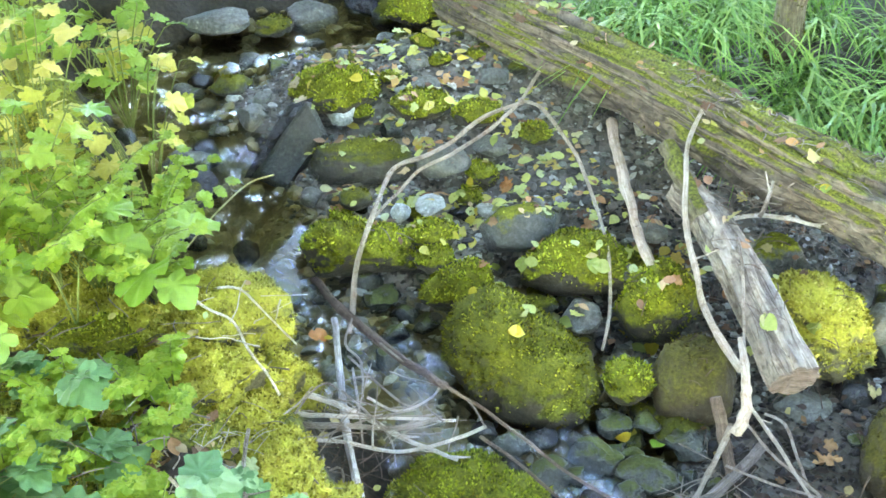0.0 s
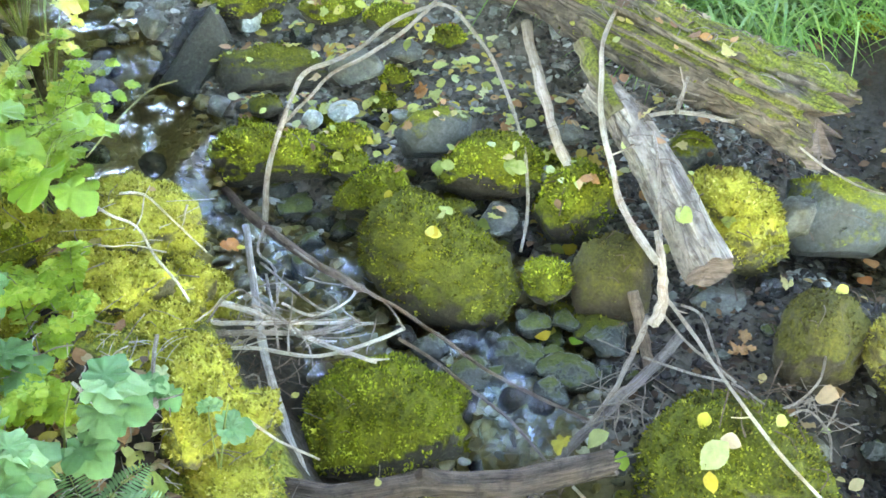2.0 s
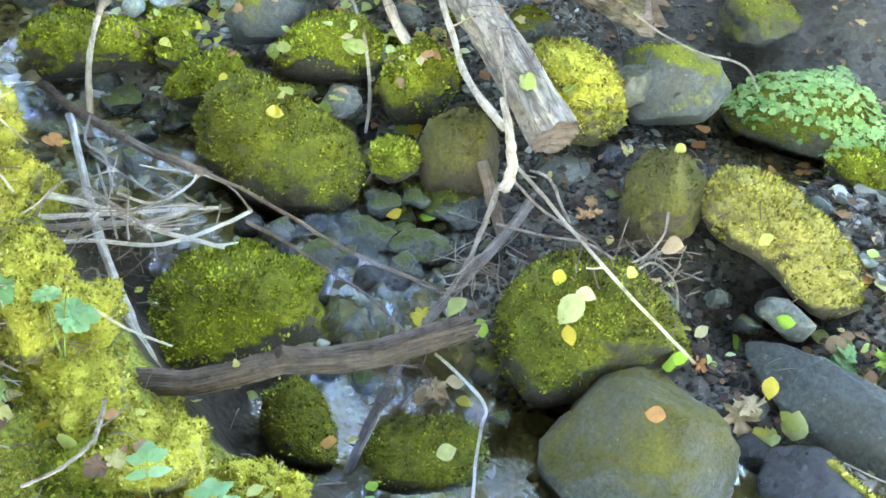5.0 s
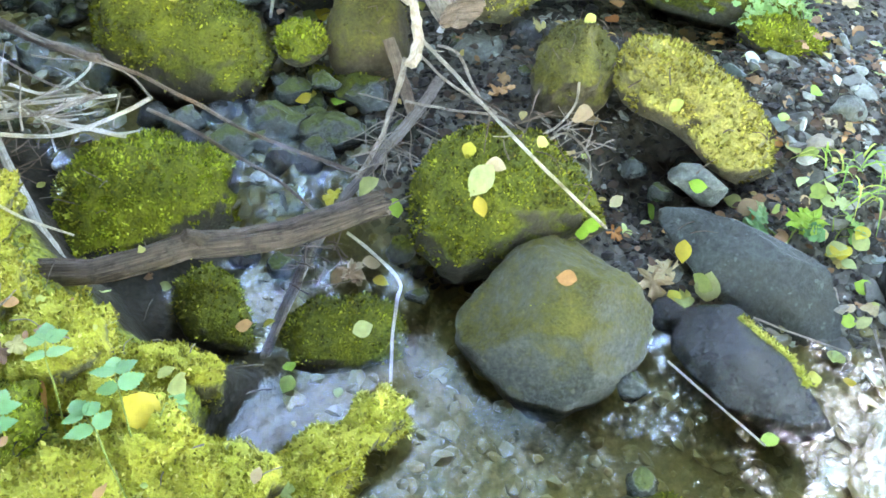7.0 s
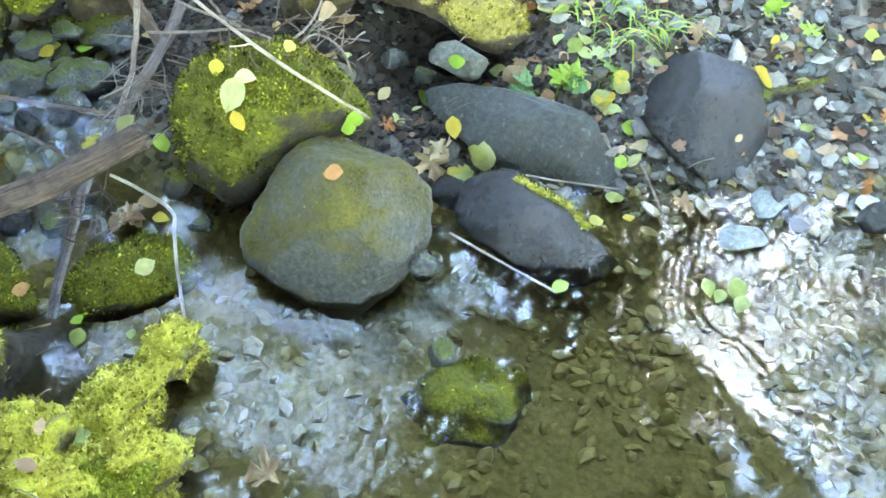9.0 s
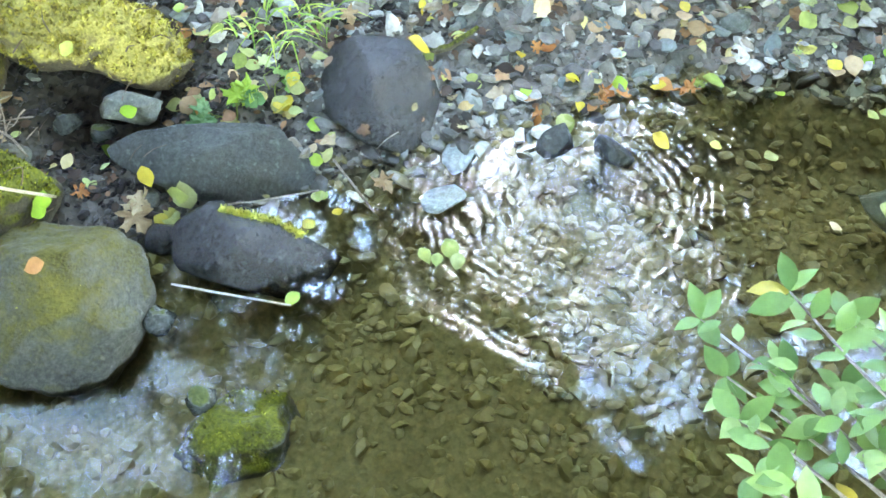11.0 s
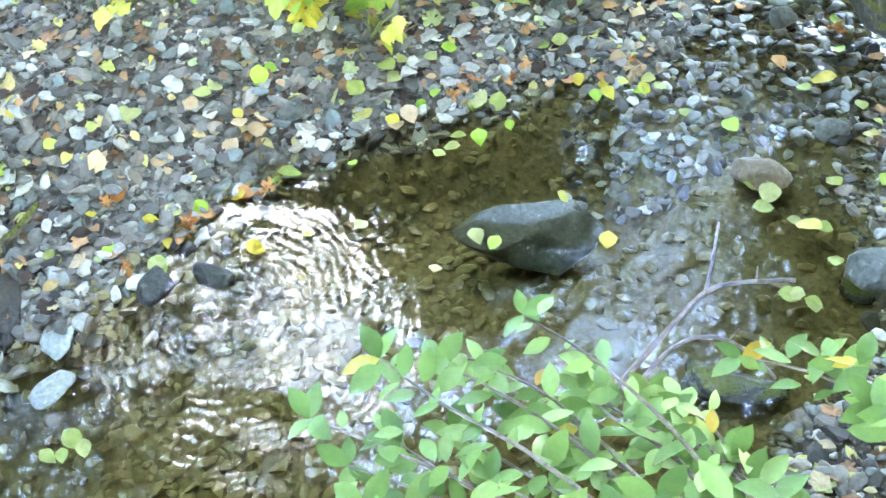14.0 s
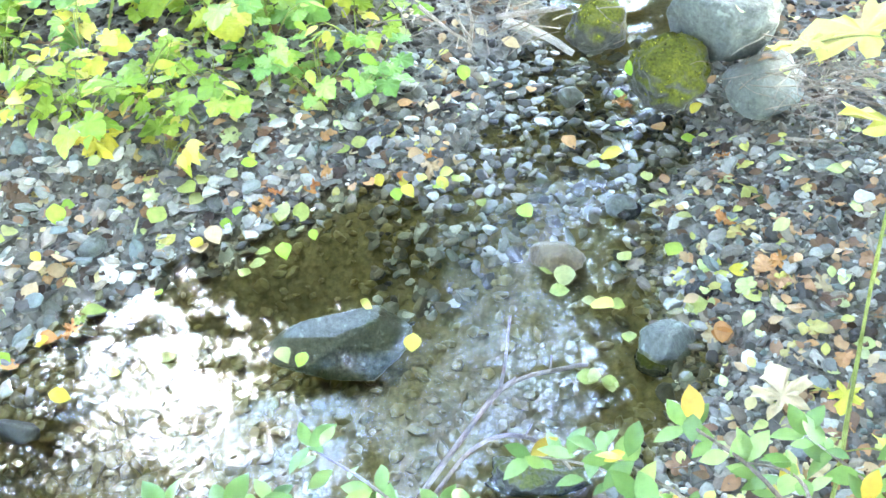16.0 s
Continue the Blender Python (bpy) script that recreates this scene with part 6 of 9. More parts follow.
# ---- plants ----
def leaf_outline(shape):
    """Half outlines along the midrib: (along, half width)."""
    if shape == 'oval':
        return [(0, 0), (0.08, 0.10), (0.25, 0.25), (0.45, 0.31), (0.65, 0.27), (0.82, 0.16), (0.94, 0.05), (1, 0)]
    if shape == 'toothed':
        return [(0, 0), (0.05, 0.1), (0.15, 0.22), (0.17, 0.18), (0.3, 0.3), (0.31, 0.24), (0.45, 0.3), (0.46, 0.23), (0.6, 0.25), (0.61, 0.18), (0.74, 0.18), (0.75, 0.12), (0.87, 0.1), (0.88, 0.06), (1, 0)]
    if shape == 'lobed':
        return [(0, 0.03), (-0.12, 0.14), (-0.16, 0.34), (-0.02, 0.46), (0.1, 0.44), (0.16, 0.4), (0.3, 0.56), (0.46, 0.58), (0.52, 0.48), (0.54, 0.36), (0.68, 0.36), (0.8, 0.26), (0.9, 0.12), (1, 0)]
    if shape == 'maple':
        return [(0, 0.02), (-0.1, 0.1), (-0.2, 0.3), (-0.28, 0.45), (-0.1, 0.42), (0.02, 0.36), (0.08, 0.28), (0.2, 0.45), (0.28, 0.66), (0.4, 0.56), (0.5, 0.62), (0.5, 0.45), (0.44, 0.3), (0.42, 0.17), (0.6, 0.24), (0.72, 0.34), (0.78, 0.22), (0.9, 0.16), (1, 0)]
    return [(0, 0), (0.3, 0.1), (0.7, 0.08), (1, 0)]


def leaf_geometry(shape, curl=0.15, fold=0.12, seed=0):
    """A leaf of length 1 along +x, facing +z, with a folded midrib and a curl."""
    out = leaf_outline(shape)
    vs, fs = [], []
    rng = random.Random(seed)
    c1, c2 = rng.uniform(0.3, 1) * curl, rng.uniform(-1, 1) * curl
    def z(a, w):
        return -c1 * a * a + abs(w) * fold + c2 * w * a * 1.5
    if shape in ('lobed', 'maple'):
        # lobed leaves: a fan round the top of the stalk, with raised ribs and a wavy edge
        ring = [(a, w) for a, w in out] + [(a, -w) for a, w in out[-2::-1]]
        m = len(ring)
        vs.append((0.2, 0, z(0.2, 0)))
        for s in (0.5, 1.0):
            for k, (a, w) in enumerate(ring):
                x, y = 0.2 + (a - 0.2) * s, w * s
                vs.append((x, y, z(x, y) + s * curl * 0.22 * math.sin(k * 1.9 + seed)))
        for k in range(m):
            j = (k + 1) % m
            fs += [(0, 1 + j, 1 + k), (1 + k, 1 + j, 1 + m + j, 1 + m + k)]
        return np.array(vs), fs
    for a, w in out:
        vs.append((a, 0, z(a, 0)))
    n = len(out)
    for s in (1, -1):
        base = len(vs)
        for a, w in out:
            vs.append((a, s * w, z(a, w)))
        for k in range(n - 1):
            q = (k, k + 1, base + k + 1, base + k)
            fs.append(q if s > 0 else q[::-1])
    return np.array(vs), fs


LEAFGEO = {(s, k): leaf_geometry(s, 0.25, 0.07, k) for s in ('oval', 'toothed', 'lobed', 'maple', 'blade') for k in range(4)}


class Patch:
    """Collects leaves into one mesh."""

    def __init__(self):
        self.v, self.f, self.n = [], [], 0

    def leaf(self, shape, at, way, up, length, rng, width=1.0):
        v, f = LEAFGEO[(shape, rng.randrange(4))]
        x = Vector(way).normalized()
        y = Vector(up).cross(x)
        y = y.normalized() if y.length > 1e-4 else Vector((0, 1, 0))
        z = x.cross(y)
        m = np.array([x, y * width, z])
        self.v.append(v * length @ m + np.array(at)[None])
        self.f += [tuple(i + self.n for i in q) for q in f]
        self.n += len(v)

    def stem(self, points, r0, r1, sides=4):
        v, f, _ = tube(points, (r0, r1), sides, 0.1, self.n % 97, cap=False)
        self.v.append(np.array([tuple(q) for q in v]))
        self.f += [tuple(i + self.n for i in q) for q in f]
        self.n += len(v)

    def build(self, name, mat, parent=None):
        return mesh_object(name, np.concatenate(self.v), self.f, mat, parent, smooth=True)


SINGLE = {}


def single_leaf(shape, mat, at, way, up, length, rng, parent, width=1.0):
    """A leaf as a piece of its own under its plant."""
    k = rng.randrange(4)
    if (shape, mat, k) not in SINGLE:
        v, f = LEAFGEO[(shape, k)]
        me = bpy.data.meshes.new("leaf")
        me.from_pydata([tuple(q) for q in v], [], f)
        me.polygons.foreach_set("use_smooth", [True] * len(me.polygons))
        me.materials.append(PLANT_O[mat])
        SINGLE[(shape, mat, k)] = me
    ob = new("leaf", SINGLE[(shape, mat, k)])
    x = Vector(way).normalized()
    y = Vector(up).cross(x).normalized()
    z = x.cross(y)
    ob.matrix_world = Matrix.Translation(Vector(at)) @ Matrix((x, y, z)).transposed().to_4x4() @ Matrix.Diagonal((length, length * width, length, 1))
    ob.parent = parent
    return ob


def bvh_make():
    return BVHTree.FromPolygons([tuple(v) for v in np.concatenate(SOLIDS_V)], SOLIDS_F)


BVH = bvh_make()


def drop(x, y, top=1.6):
    """The first solid surface under x, y: place and normal."""
    hit, nrm, _, _ = BVH.ray_cast(Vector((x, y, top)), Vector((0, 0, -1)))
    if hit is None:
        return Vector((x, y, 0)), Vector((0, 0, 1))
    return hit, nrm


def broad_plant(label, base, height, leaves, size, shape, mat, seed, spread=0.25, lean=(0, 0), single=True):
    """A leafy herb: stems from one foot, with broad leaves held level on stalks."""
    rng = random.Random(seed)
    root = drop(*base)[0] - Vector((0, 0, 0.01))
    stems, blades = Patch(), Patch()
    count = max(2, leaves // 3)
    k, todo = 0, []
    for s in range(count):
        a = rng.uniform(0, 6.283)
        r = spread * rng.uniform(0.2, 1)
        h = height * rng.uniform(0.6, 1.0)
        top = root + Vector((math.cos(a) * r + lean[0] * h, math.sin(a) * r + lean[1] * h, h))
        midp = root.lerp(top, 0.55) + Vector((0, 0, h * 0.12))
        stems.stem([root, midp, top], 0.0028, 0.0016)
        for j in range(3):
            if k >= leaves:
                break
            k += 1
            b = a + rng.uniform(-1.6, 1.6)
            st = root.lerp(top, 1 - j * 0.22)
            tip = st + Vector((math.cos(b), math.sin(b), rng.uniform(-0.1, 0.4))) * size * 0.5
            stems.stem([st, tip], 0.0015, 0.001, 3)
            args = (shape, tip, (math.cos(b), math.sin(b), rng.uniform(-0.45, 0.1)), (rng.uniform(-0.45, 0.45), rng.uniform(-0.45, 0.45), 1), size * rng.uniform(0.65, 1.15), rng)
            if mat == 'bluegreen':
                for turn_by in (1.05, -1.05):
                    a2 = b + turn_by
                    todo.append((shape, tip, (math.cos(a2), math.sin(a2), rng.uniform(-0.35, 0.1)), args[3], args[4] * 0.8, rng))
            if single:
                todo.append(args)
            else:
                blades.leaf(*args)
    if single:
        thing = stems.build("plant", WOOD['stem'])
        for sh, at, way, up, ln, rg in todo:
            single_leaf(sh, mat, at, way, up, ln, rg, thing)
    else:
        thing = blades.build("plant", PLANT_I[mat])
        tagged(stems.build("stalk", WOOD['stem'], thing), kind="stuff")
    return tagged(thing, label, "plant")


def feather_plant(label, base, height, fronds, leaflet, mat, seed, pairs=5):
    """A herb with divided leaves: fronds of small paired leaflets."""
    rng = random.Random(seed)
    root = drop(*base)[0] - Vector((0, 0, 0.01))
    stems, blades = Patch(), Patch()
    for s in range(fronds):
        a = rng.uniform(0, 6.283)
        h = height * rng.uniform(0.5, 1.0)
        r = height * rng.uniform(0.25, 0.7)
        top = root + Vector((math.cos(a) * r, math.sin(a) * r, h))
        midp = root.lerp(top, 0.5) + Vector((0, 0, h * 0.25))
        stems.stem([root, midp, top], 0.002, 0.001, 3)
        for j in range(pairs):
            t = 0.45 + 0.55 * j / (pairs - 1)
            q = root.lerp(midp, t * 2) if t < 0.5 else midp.lerp(top, t * 2 - 1)
            for sgn in (1, -1):
                b = a + sgn * rng.uniform(0.7, 1.3)
                blades.leaf('lobed' if mat != 'bluegreen' else 'toothed', q, (math.cos(b), math.sin(b), rng.uniform(-0.3, 0.2)), (rng.uniform(-0.4, 0.4), rng.uniform(-0.4, 0.4), 1), leaflet * rng.uniform(0.7, 1.2) * (1.15 - 0.4 * j / pairs), rng)
        blades.leaf('lobed' if mat != 'bluegreen' else 'toothed', top, (math.cos(a), math.sin(a), -0.15), (0, 0, 1), leaflet, rng)
    thing = stems.build("plant", WOOD['stem'])
    tagged(blades.build("foliage", PLANT_I[mat], thing), kind="stuff")
    return tagged(thing, label, "plant")


def grass_tuft(label, base, blades, length, mat, seed, droop=(0, 0), width=0.006):
    """Long arching grass blades from one foot."""
    rng = random.Random(seed)
    root = drop(*base)[0]
    vs, fs = [], []
    for _ in range(blades):
        a = rng.uniform(0, 6.283)
        ln = length * rng.uniform(0.55, 1.1)
        out = Vector((math.cos(a) + droop[0], math.sin(a) + droop[1], 0)) * rng.uniform(0.35, 0.8)
        foot = root + Vector((rng.uniform(-0.05, 0.05), rng.uniform(-0.05, 0.05), -0.005))
        sidev = Vector((-out.y, out.x, 0)).normalized() * width * rng.uniform(0.6, 1.2)
        b0 = len(vs)
        for k in range(6):
            t = k / 5
            q = foot + out * ln * (t * 0.55 + t * t * 0.55) + Vector((0, 0, ln * (1.0 * t - 0.95 * t * t)))
            w = sidev * (1 - t ** 2 * 0.95)
            vs += [q - w, q + w + Vector((0, 0, 0.001))]
            if k:
                o = b0 + 2 * k
                fs.append((o - 2, o - 1, o + 1, o))
    ob = mesh_object("grass_tuft", vs, fs, PLANT_I[mat], smooth=False)
    return tagged(ob, label, "grass", kind="stuff")


trunk("slender mossy tree trunk standing behind the log", [(1.56, 3.1, 0.35), (1.57, 3.12, 0.6), (1.6, 3.2, 1.2), (1.66, 3.3, 2.4), (1.75, 3.4, 4.2)], 0.062, 0.045)

def bush(label, foot, tips, leaf, seed):
    """An arching shrub: woody shoots from the foot to the tips, with oval leaves along them and a rosette at each tip."""
    rng = random.Random(seed)
    root = drop(*foot)[0]
    v, f, u = tube([root - Vector((0, 0, 0.03)), root + Vector((0.01, 0.0, 0.03)), root + Vector((0.02, 0.02, 0.07))], (0.016, 0.012), 8, 0.3, seed)
    thing = mesh_object("shrub", v, f, WOOD['grey'], uv=u)
    for tip in tips:
        tip = Vector(tip)
        mid = root.lerp(tip, 0.55) + Vector((rng.uniform(-0.05, 0.05), rng.uniform(-0.05, 0.05), 0.12))
        near = mid.lerp(tip, 0.6) + Vector((rng.uniform(-0.03, 0.03), rng.uniform(-0.03, 0.03), 0.03))
        v, f, u = tube([root, mid, near, tip], (0.0055, 0.0018), 5, 0.2, seed)
        mesh_object("shoot", v, f, WOOD['grey'], thing, uv=u)
        way = (tip - mid).normalized()
        a0 = math.atan2(way.y, way.x)
        for j in range(8):
            q = mid.lerp(near, j / 4) if j < 4 else near.lerp(tip, (j - 4) / 4)
            for sgn in (1, -1):
                if rng.random() < 0.15:
                    continue
                b = a0 + sgn * rng.uniform(0.35, 1.6)
                q2 = q + Vector((rng.uniform(-0.02, 0.02), rng.uniform(-0.02, 0.02), rng.uniform(-0.015, 0.03)))
                single_leaf('oval', 'bush', q2, (math.cos(b), math.sin(b), rng.uniform(-0.5, 0.5)), (rng.uniform(-0.7, 0.7), rng.uniform(-0.7, 0.7), 1), leaf * rng.uniform(0.55, 1.2), rng, thing, rng.uniform(0.7, 0.95))
        for j in range(4):
            b = a0 + j * 1.6 + rng.uniform(-0.5, 0.5)
            single_leaf('oval', 'bush', tip, (math.cos(b), math.sin(b), rng.uniform(0.0, 0.7)), (rng.uniform(-0.5, 0.5), rng.uniform(-0.5, 0.5), 1), leaf * rng.uniform(0.7, 1.1), rng, thing, 0.85)
    return tagged(thing, label, "shrub")


def sapling(label, stem, leaves):
    """A young maple: one thin stem and a few large yellowing leaves on stalks."""
    rng = random.Random(6)
    v, f, u = tube(stem, (0.005, 0.003), 6, 0.2, 3)
    thing = mesh_object("maple_sapling", v, f, WOOD['stem'], uv=u)
    for at, size in leaves:
        at = Vector(at)
        best = min((Vector(q) for q in stem), key=lambda q: (q - at).length)
        v, f, u = tube([best, best.lerp(at, 0.5) + Vector((0, 0, 0.02)), at], (0.002, 0.0014), 4, 0.1, 2)
        mesh_object("leaf_stalk", v, f, WOOD['stem'], thing, uv=u)
        a = math.atan2(at.y - best.y, at.x - best.x)
        single_leaf('maple', 'yellowgreen', at, (math.cos(a), math.sin(a), -0.3), (rng.uniform(-0.5, 0.2), rng.uniform(-0.3, 0.3), 1), size, rng, thing)
    return tagged(thing, label, "plant")


sapling("young maple with large yellow lobed leaves beside the shrub", [(1.654, -1.64, 0.244), (1.774, -1.694, 0.287), (1.938, -1.757, 0.372), (2.125, -1.834, 0.478), (2.296, -1.912, 0.568), (2.474, -1.971, 0.667)], [((2.534, -1.924, 0.659), 0.2), ((2.566, -1.811, 0.628), 0.12), ((2.351, -1.924, 0.551), 0.17), ((2.151, -1.898, 0.429), 0.12), ((1.792, -1.816, 0.226), 0.12), ((1.885, -1.73, 0.322), 0.05)])
# tall herbs on the near bank
for k, (x, y) in enumerate([(-1.2, 3.9), (-0.9, 4.1), (-1.5, 3.6), (-1.4, 4.3), (-0.75, 3.75), (-1.05, 3.6), (-1.7, 4.0), (-0.6, 4.4)]):
    feather_plant("feathery light green herb with small cut leaflets", (x, y), 0.32, 13, 0.045, 'lime', 500 + k)
for k, (x, y, h, nl, sz, mt) in enumerate([(-0.80, 2.25, 0.62, 44, 0.062, 'yellowgreen'), (-0.60, 2.45, 0.52, 40, 0.06, 'yellowgreen'), (-1.05, 2.0, 0.6, 40, 0.065, 'lime'),
                                           (-0.78, 1.95, 0.52, 26, 0.07, 'lime'), (-0.95, 2.6, 0.6, 40, 0.06, 'lime'), (-0.72, 2.8, 0.5, 36, 0.06, 'lime')]):
    broad_plant("tall leafy herb with yellowing lobed leaves on the bank", (x, y), h, nl, sz, 'lobed', mt, k, 0.22)
for k, (x, y, h, nl, sz, mt) in enumerate([(-1.1, 3.2, 0.22, 26, 0.08, 'yellowgreen'), (-0.9, 3.05, 0.25, 26, 0.08, 'yellowgreen'), (-1.25, 2.9, 0.35, 26, 0.08, 'yellowgreen'), (-1.0, 2.8, 0.35, 26, 0.075, 'lime'), (-1.2, 3.5, 0.3, 24, 0.08, 'lime'),
                                           (-0.85, 3.35, 0.2, 20, 0.07, 'lime'), (-1.0, 2.4, 0.5, 28, 0.08, 'yellowgreen'), (-1.35, 2.5, 0.5, 28, 0.085, 'yellowgreen'), (-1.4, 3.2, 0.4, 26, 0.08, 'lime')]):
    broad_plant("tall leafy herb with yellowing lobed leaves on the bank", (x, y), h, nl, sz, 'lobed', mt, 300 + k, 0.2)
for k, (x, y, h, nl, sz) in enumerate([(-0.48, 1.82, 0.26, 4, 0.115), (-0.62, 1.72, 0.28, 6, 0.105), (-0.8, 1.6, 0.34, 7, 0.11)]):
    broad_plant("broad lobed light green leaves on thin stalks", (x, y), h, nl, sz, 'lobed', 'lime', 20 + k, 0.13, single=True)
broad_plant("yellowing lobed leaves on thin stalks", (-0.68, 1.84), 0.32, 9, 0.08, 'lobed', 'yellowgreen', 31, 0.1, single=True)
for k, (x, y, h, nf) in enumerate([(-0.60, 1.9, 0.42, 14), (-0.72, 1.75, 0.42, 14), (-0.52, 2.05, 0.36, 13), (-0.85, 1.8, 0.42, 14), (-0.68, 2.1, 0.45, 14), (-0.5, 1.85, 0.3, 10), (-0.58, 2.25, 0.35, 12),
                                   (-0.55, 1.42, 0.2, 9), (-0.42, 1.36, 0.18, 9), (-0.66, 1.36, 0.22, 10), (-0.36, 1.5, 0.13, 8), (-0.48, 1.24, 0.18, 9), (-0.33, 1.28, 0.14, 8), (-0.62, 1.2, 0.2, 9), (-0.45, 1.62, 0.14, 8)]):
    feather_plant("feathery light green herb with small cut leaflets", (x, y), h, nf, 0.034, 'lime', 40 + k)
for k, (x, y, h, nl, sz) in enumerate([(-0.22, 1.32, 0.2, 2, 0.06), (-0.5, 1.24, 0.24, 6, 0.1), (-0.36, 1.13, 0.24, 6, 0.1), (-0.07, 1.15, 0.12, 2, 0.06), (-0.48, 1.0, 0.27, 7, 0.105), (-0.6, 1.1, 0.3, 7, 0.105), (-0.62, 1.4, 0.2, 5, 0.09)]):
    broad_plant("blue-green lobed leaves held level over the bank", (x, y), h, nl, sz, 'lobed', 'bluegreen', 70 + k, 0.1, single=True)


def sprig(label, leaf_at, heading, size, seed):
    """A herb with one compound leaf: a toothed end leaflet and two pairs below it, held level on a thin stalk."""
    rng = random.Random(seed)
    tip = Vector(leaf_at)
    way = Vector((math.cos(heading), math.sin(heading), -0.1))
    across = Vector((-math.sin(heading), math.cos(heading), 0))
    root = drop(tip.x - way.x * size * 2, tip.y - way.y * size * 2)[0]
    thing_v, thing_f, thing_u = tube([root, root.lerp(tip, 0.5) + Vector((0, 0, 0.02)), tip - way * size * 0.9, tip], (0.0018, 0.0011), 5, 0.1, seed)
    thing = mesh_object("plant", thing_v, thing_f, WOOD['stem'], uv=thing_u)
    single_leaf('toothed', 'bluegreen', tip, way, (rng.uniform(-0.2, 0.2), rng.uniform(-0.2, 0.2), 1), size, rng, thing, 1.25)
    for back, sc in ((0.0, 0.85), (0.7, 0.95)):
        for sgn in (1, -1):
            at = tip - way * size * back
            single_leaf('toothed', 'bluegreen', at, way * 0.45 + across * sgn + Vector((0, 0, rng.uniform(-0.2, 0.1))), (rng.uniform(-0.25, 0.25), rng.uniform(-0.25, 0.25), 1), size * sc * rng.uniform(0.9, 1.1), rng, thing, 1.2)
    return tagged(thing, label, "plant")


for k, (at, a) in enumerate([((0.063, 0.85, 0.39), 1.5), ((-0.02, 0.72, 0.41), 1.2), ((0.155, 0.79, 0.34), 1.6), ((0.1, 0.7, 0.37), 1.9), ((0.24, 0.76, 0.26), 0.9)]):
    sprig("small herb with a five-part toothed leaf growing in the moss", at, a, 0.05 if k < 4 else 0.026, 80 + k)


def fern(label, base, fronds, length, seed):
    """A fern: arching fronds, each a rib with paired narrow leaflets that shorten to the tip."""
    rng = random.Random(seed)
    root = drop(*base)[0]
    ribs, blades = Patch(), Patch()
    for k in range(fronds):
        a = 6.283 * k / fronds + rng.uniform(-0.4, 0.4)
        out = Vector((math.cos(a), math.sin(a), 0))
        side = Vector((-out.y, out.x, 0))
        pts = [root + out * length * t + Vector((0, 0, length * (0.95 * t - 0.8 * t * t))) for t in (0, 0.25, 0.5, 0.75, 1)]
        ribs.stem(pts, 0.0016, 0.0007, 3)
        for j in range(3, 24):
            t = j / 24
            q = root + out * length * t + Vector((0, 0, length * (0.95 * t - 0.8 * t * t)))
            for sgn in (1, -1):
                blades.leaf('blade', q, side * sgn + out * 0.35 + Vector((0, 0, -0.15)), (0, 0, 1), length * 0.3 * math.sin(math.pi * min(1, t * 0.85 + 0.2)), rng, 0.7)
    thing = ribs.build("fern", WOOD['stem'])
    tagged(blades.build("foliage", PLANT_I['bluegreen'], thing), kind="stuff")
    return tagged(thing, label, "fern")


fern("small green fern on the mossy bank", (-0.3, 1.04), 6, 0.17, 5)
# herbs on the far bank behind the gravel
rng = random.Random(3)
for k in range(62):
    x, y = rng.uniform(2.85, 3.75), rng.uniform(-0.8, 0.8)
    if x < 2.9 + 0.6 * max(0, -0.15 - y):
        x += 0.3
    if rng.random() < 0.6:
        broad_plant("low bramble with light green lobed leaves behind the gravel", (x, y), rng.uniform(0.1, 0.24), rng.randint(9, 15), rng.uniform(0.065, 0.095), 'lobed', rng.choice(('lime', 'green', 'lime', 'yellowgreen')), 100 + k, 0.16)
    else:
        broad_plant("low herb with yellow-green oval leaves behind the gravel", (x, y), rng.uniform(0.1, 0.22), rng.randint(9, 14), rng.uniform(0.05, 0.07), 'toothed', rng.choice(('lime', 'yellowgreen')), 100 + k, 0.15)
# grass behind the log and by the dark boulder
for k in range(95):
    x, y = rng.uniform(0.85, 2.5), rng.uniform(2.5, 4.2)
    if (x - 0.55) * 0.79 + (y - 3.2) * 0.61 < 0.15 or (x > 1.4 and y < 2.65):
        continue
    grass_tuft("long arching green grass on the bank behind the log", (x, y), 46, rng.uniform(0.34, 0.5), 'grass', k, (-0.25, -0.45))
for k, (x, y) in enumerate([(1.98, 0.98), (1.93, 0.93), (2.04, 0.9), (1.9, 1.02)]):
    grass_tuft("small tuft of yellow-green grass on the gravel", (x, y), 16, 0.16, 'drygrass', 60 + k, (-0.2, -0.3), 0.004)
broad_plant("small green lobed leaf plant beside the slab", (1.68, 0.9), 0.06, 5, 0.06, 'lobed', 'bluegreen', 200, 0.06)
broad_plant("small green lobed leaf plant beside the slab", (1.78, 0.86), 0.06, 4, 0.06, 'lobed', 'green', 201, 0.06)
# a rim of moss along the crest of the dark boulder
for k in range(7):
    g = k / 6
    q, _ = drop(1.425 + 0.055 * g, 0.7 - 0.15 * g, 0.4)
    moss_cushion("thin rim of yellow moss on a dark boulder", tuple(q), (0.026, 0.012, 0.008), -70, 400 + k, 'y', 90000)
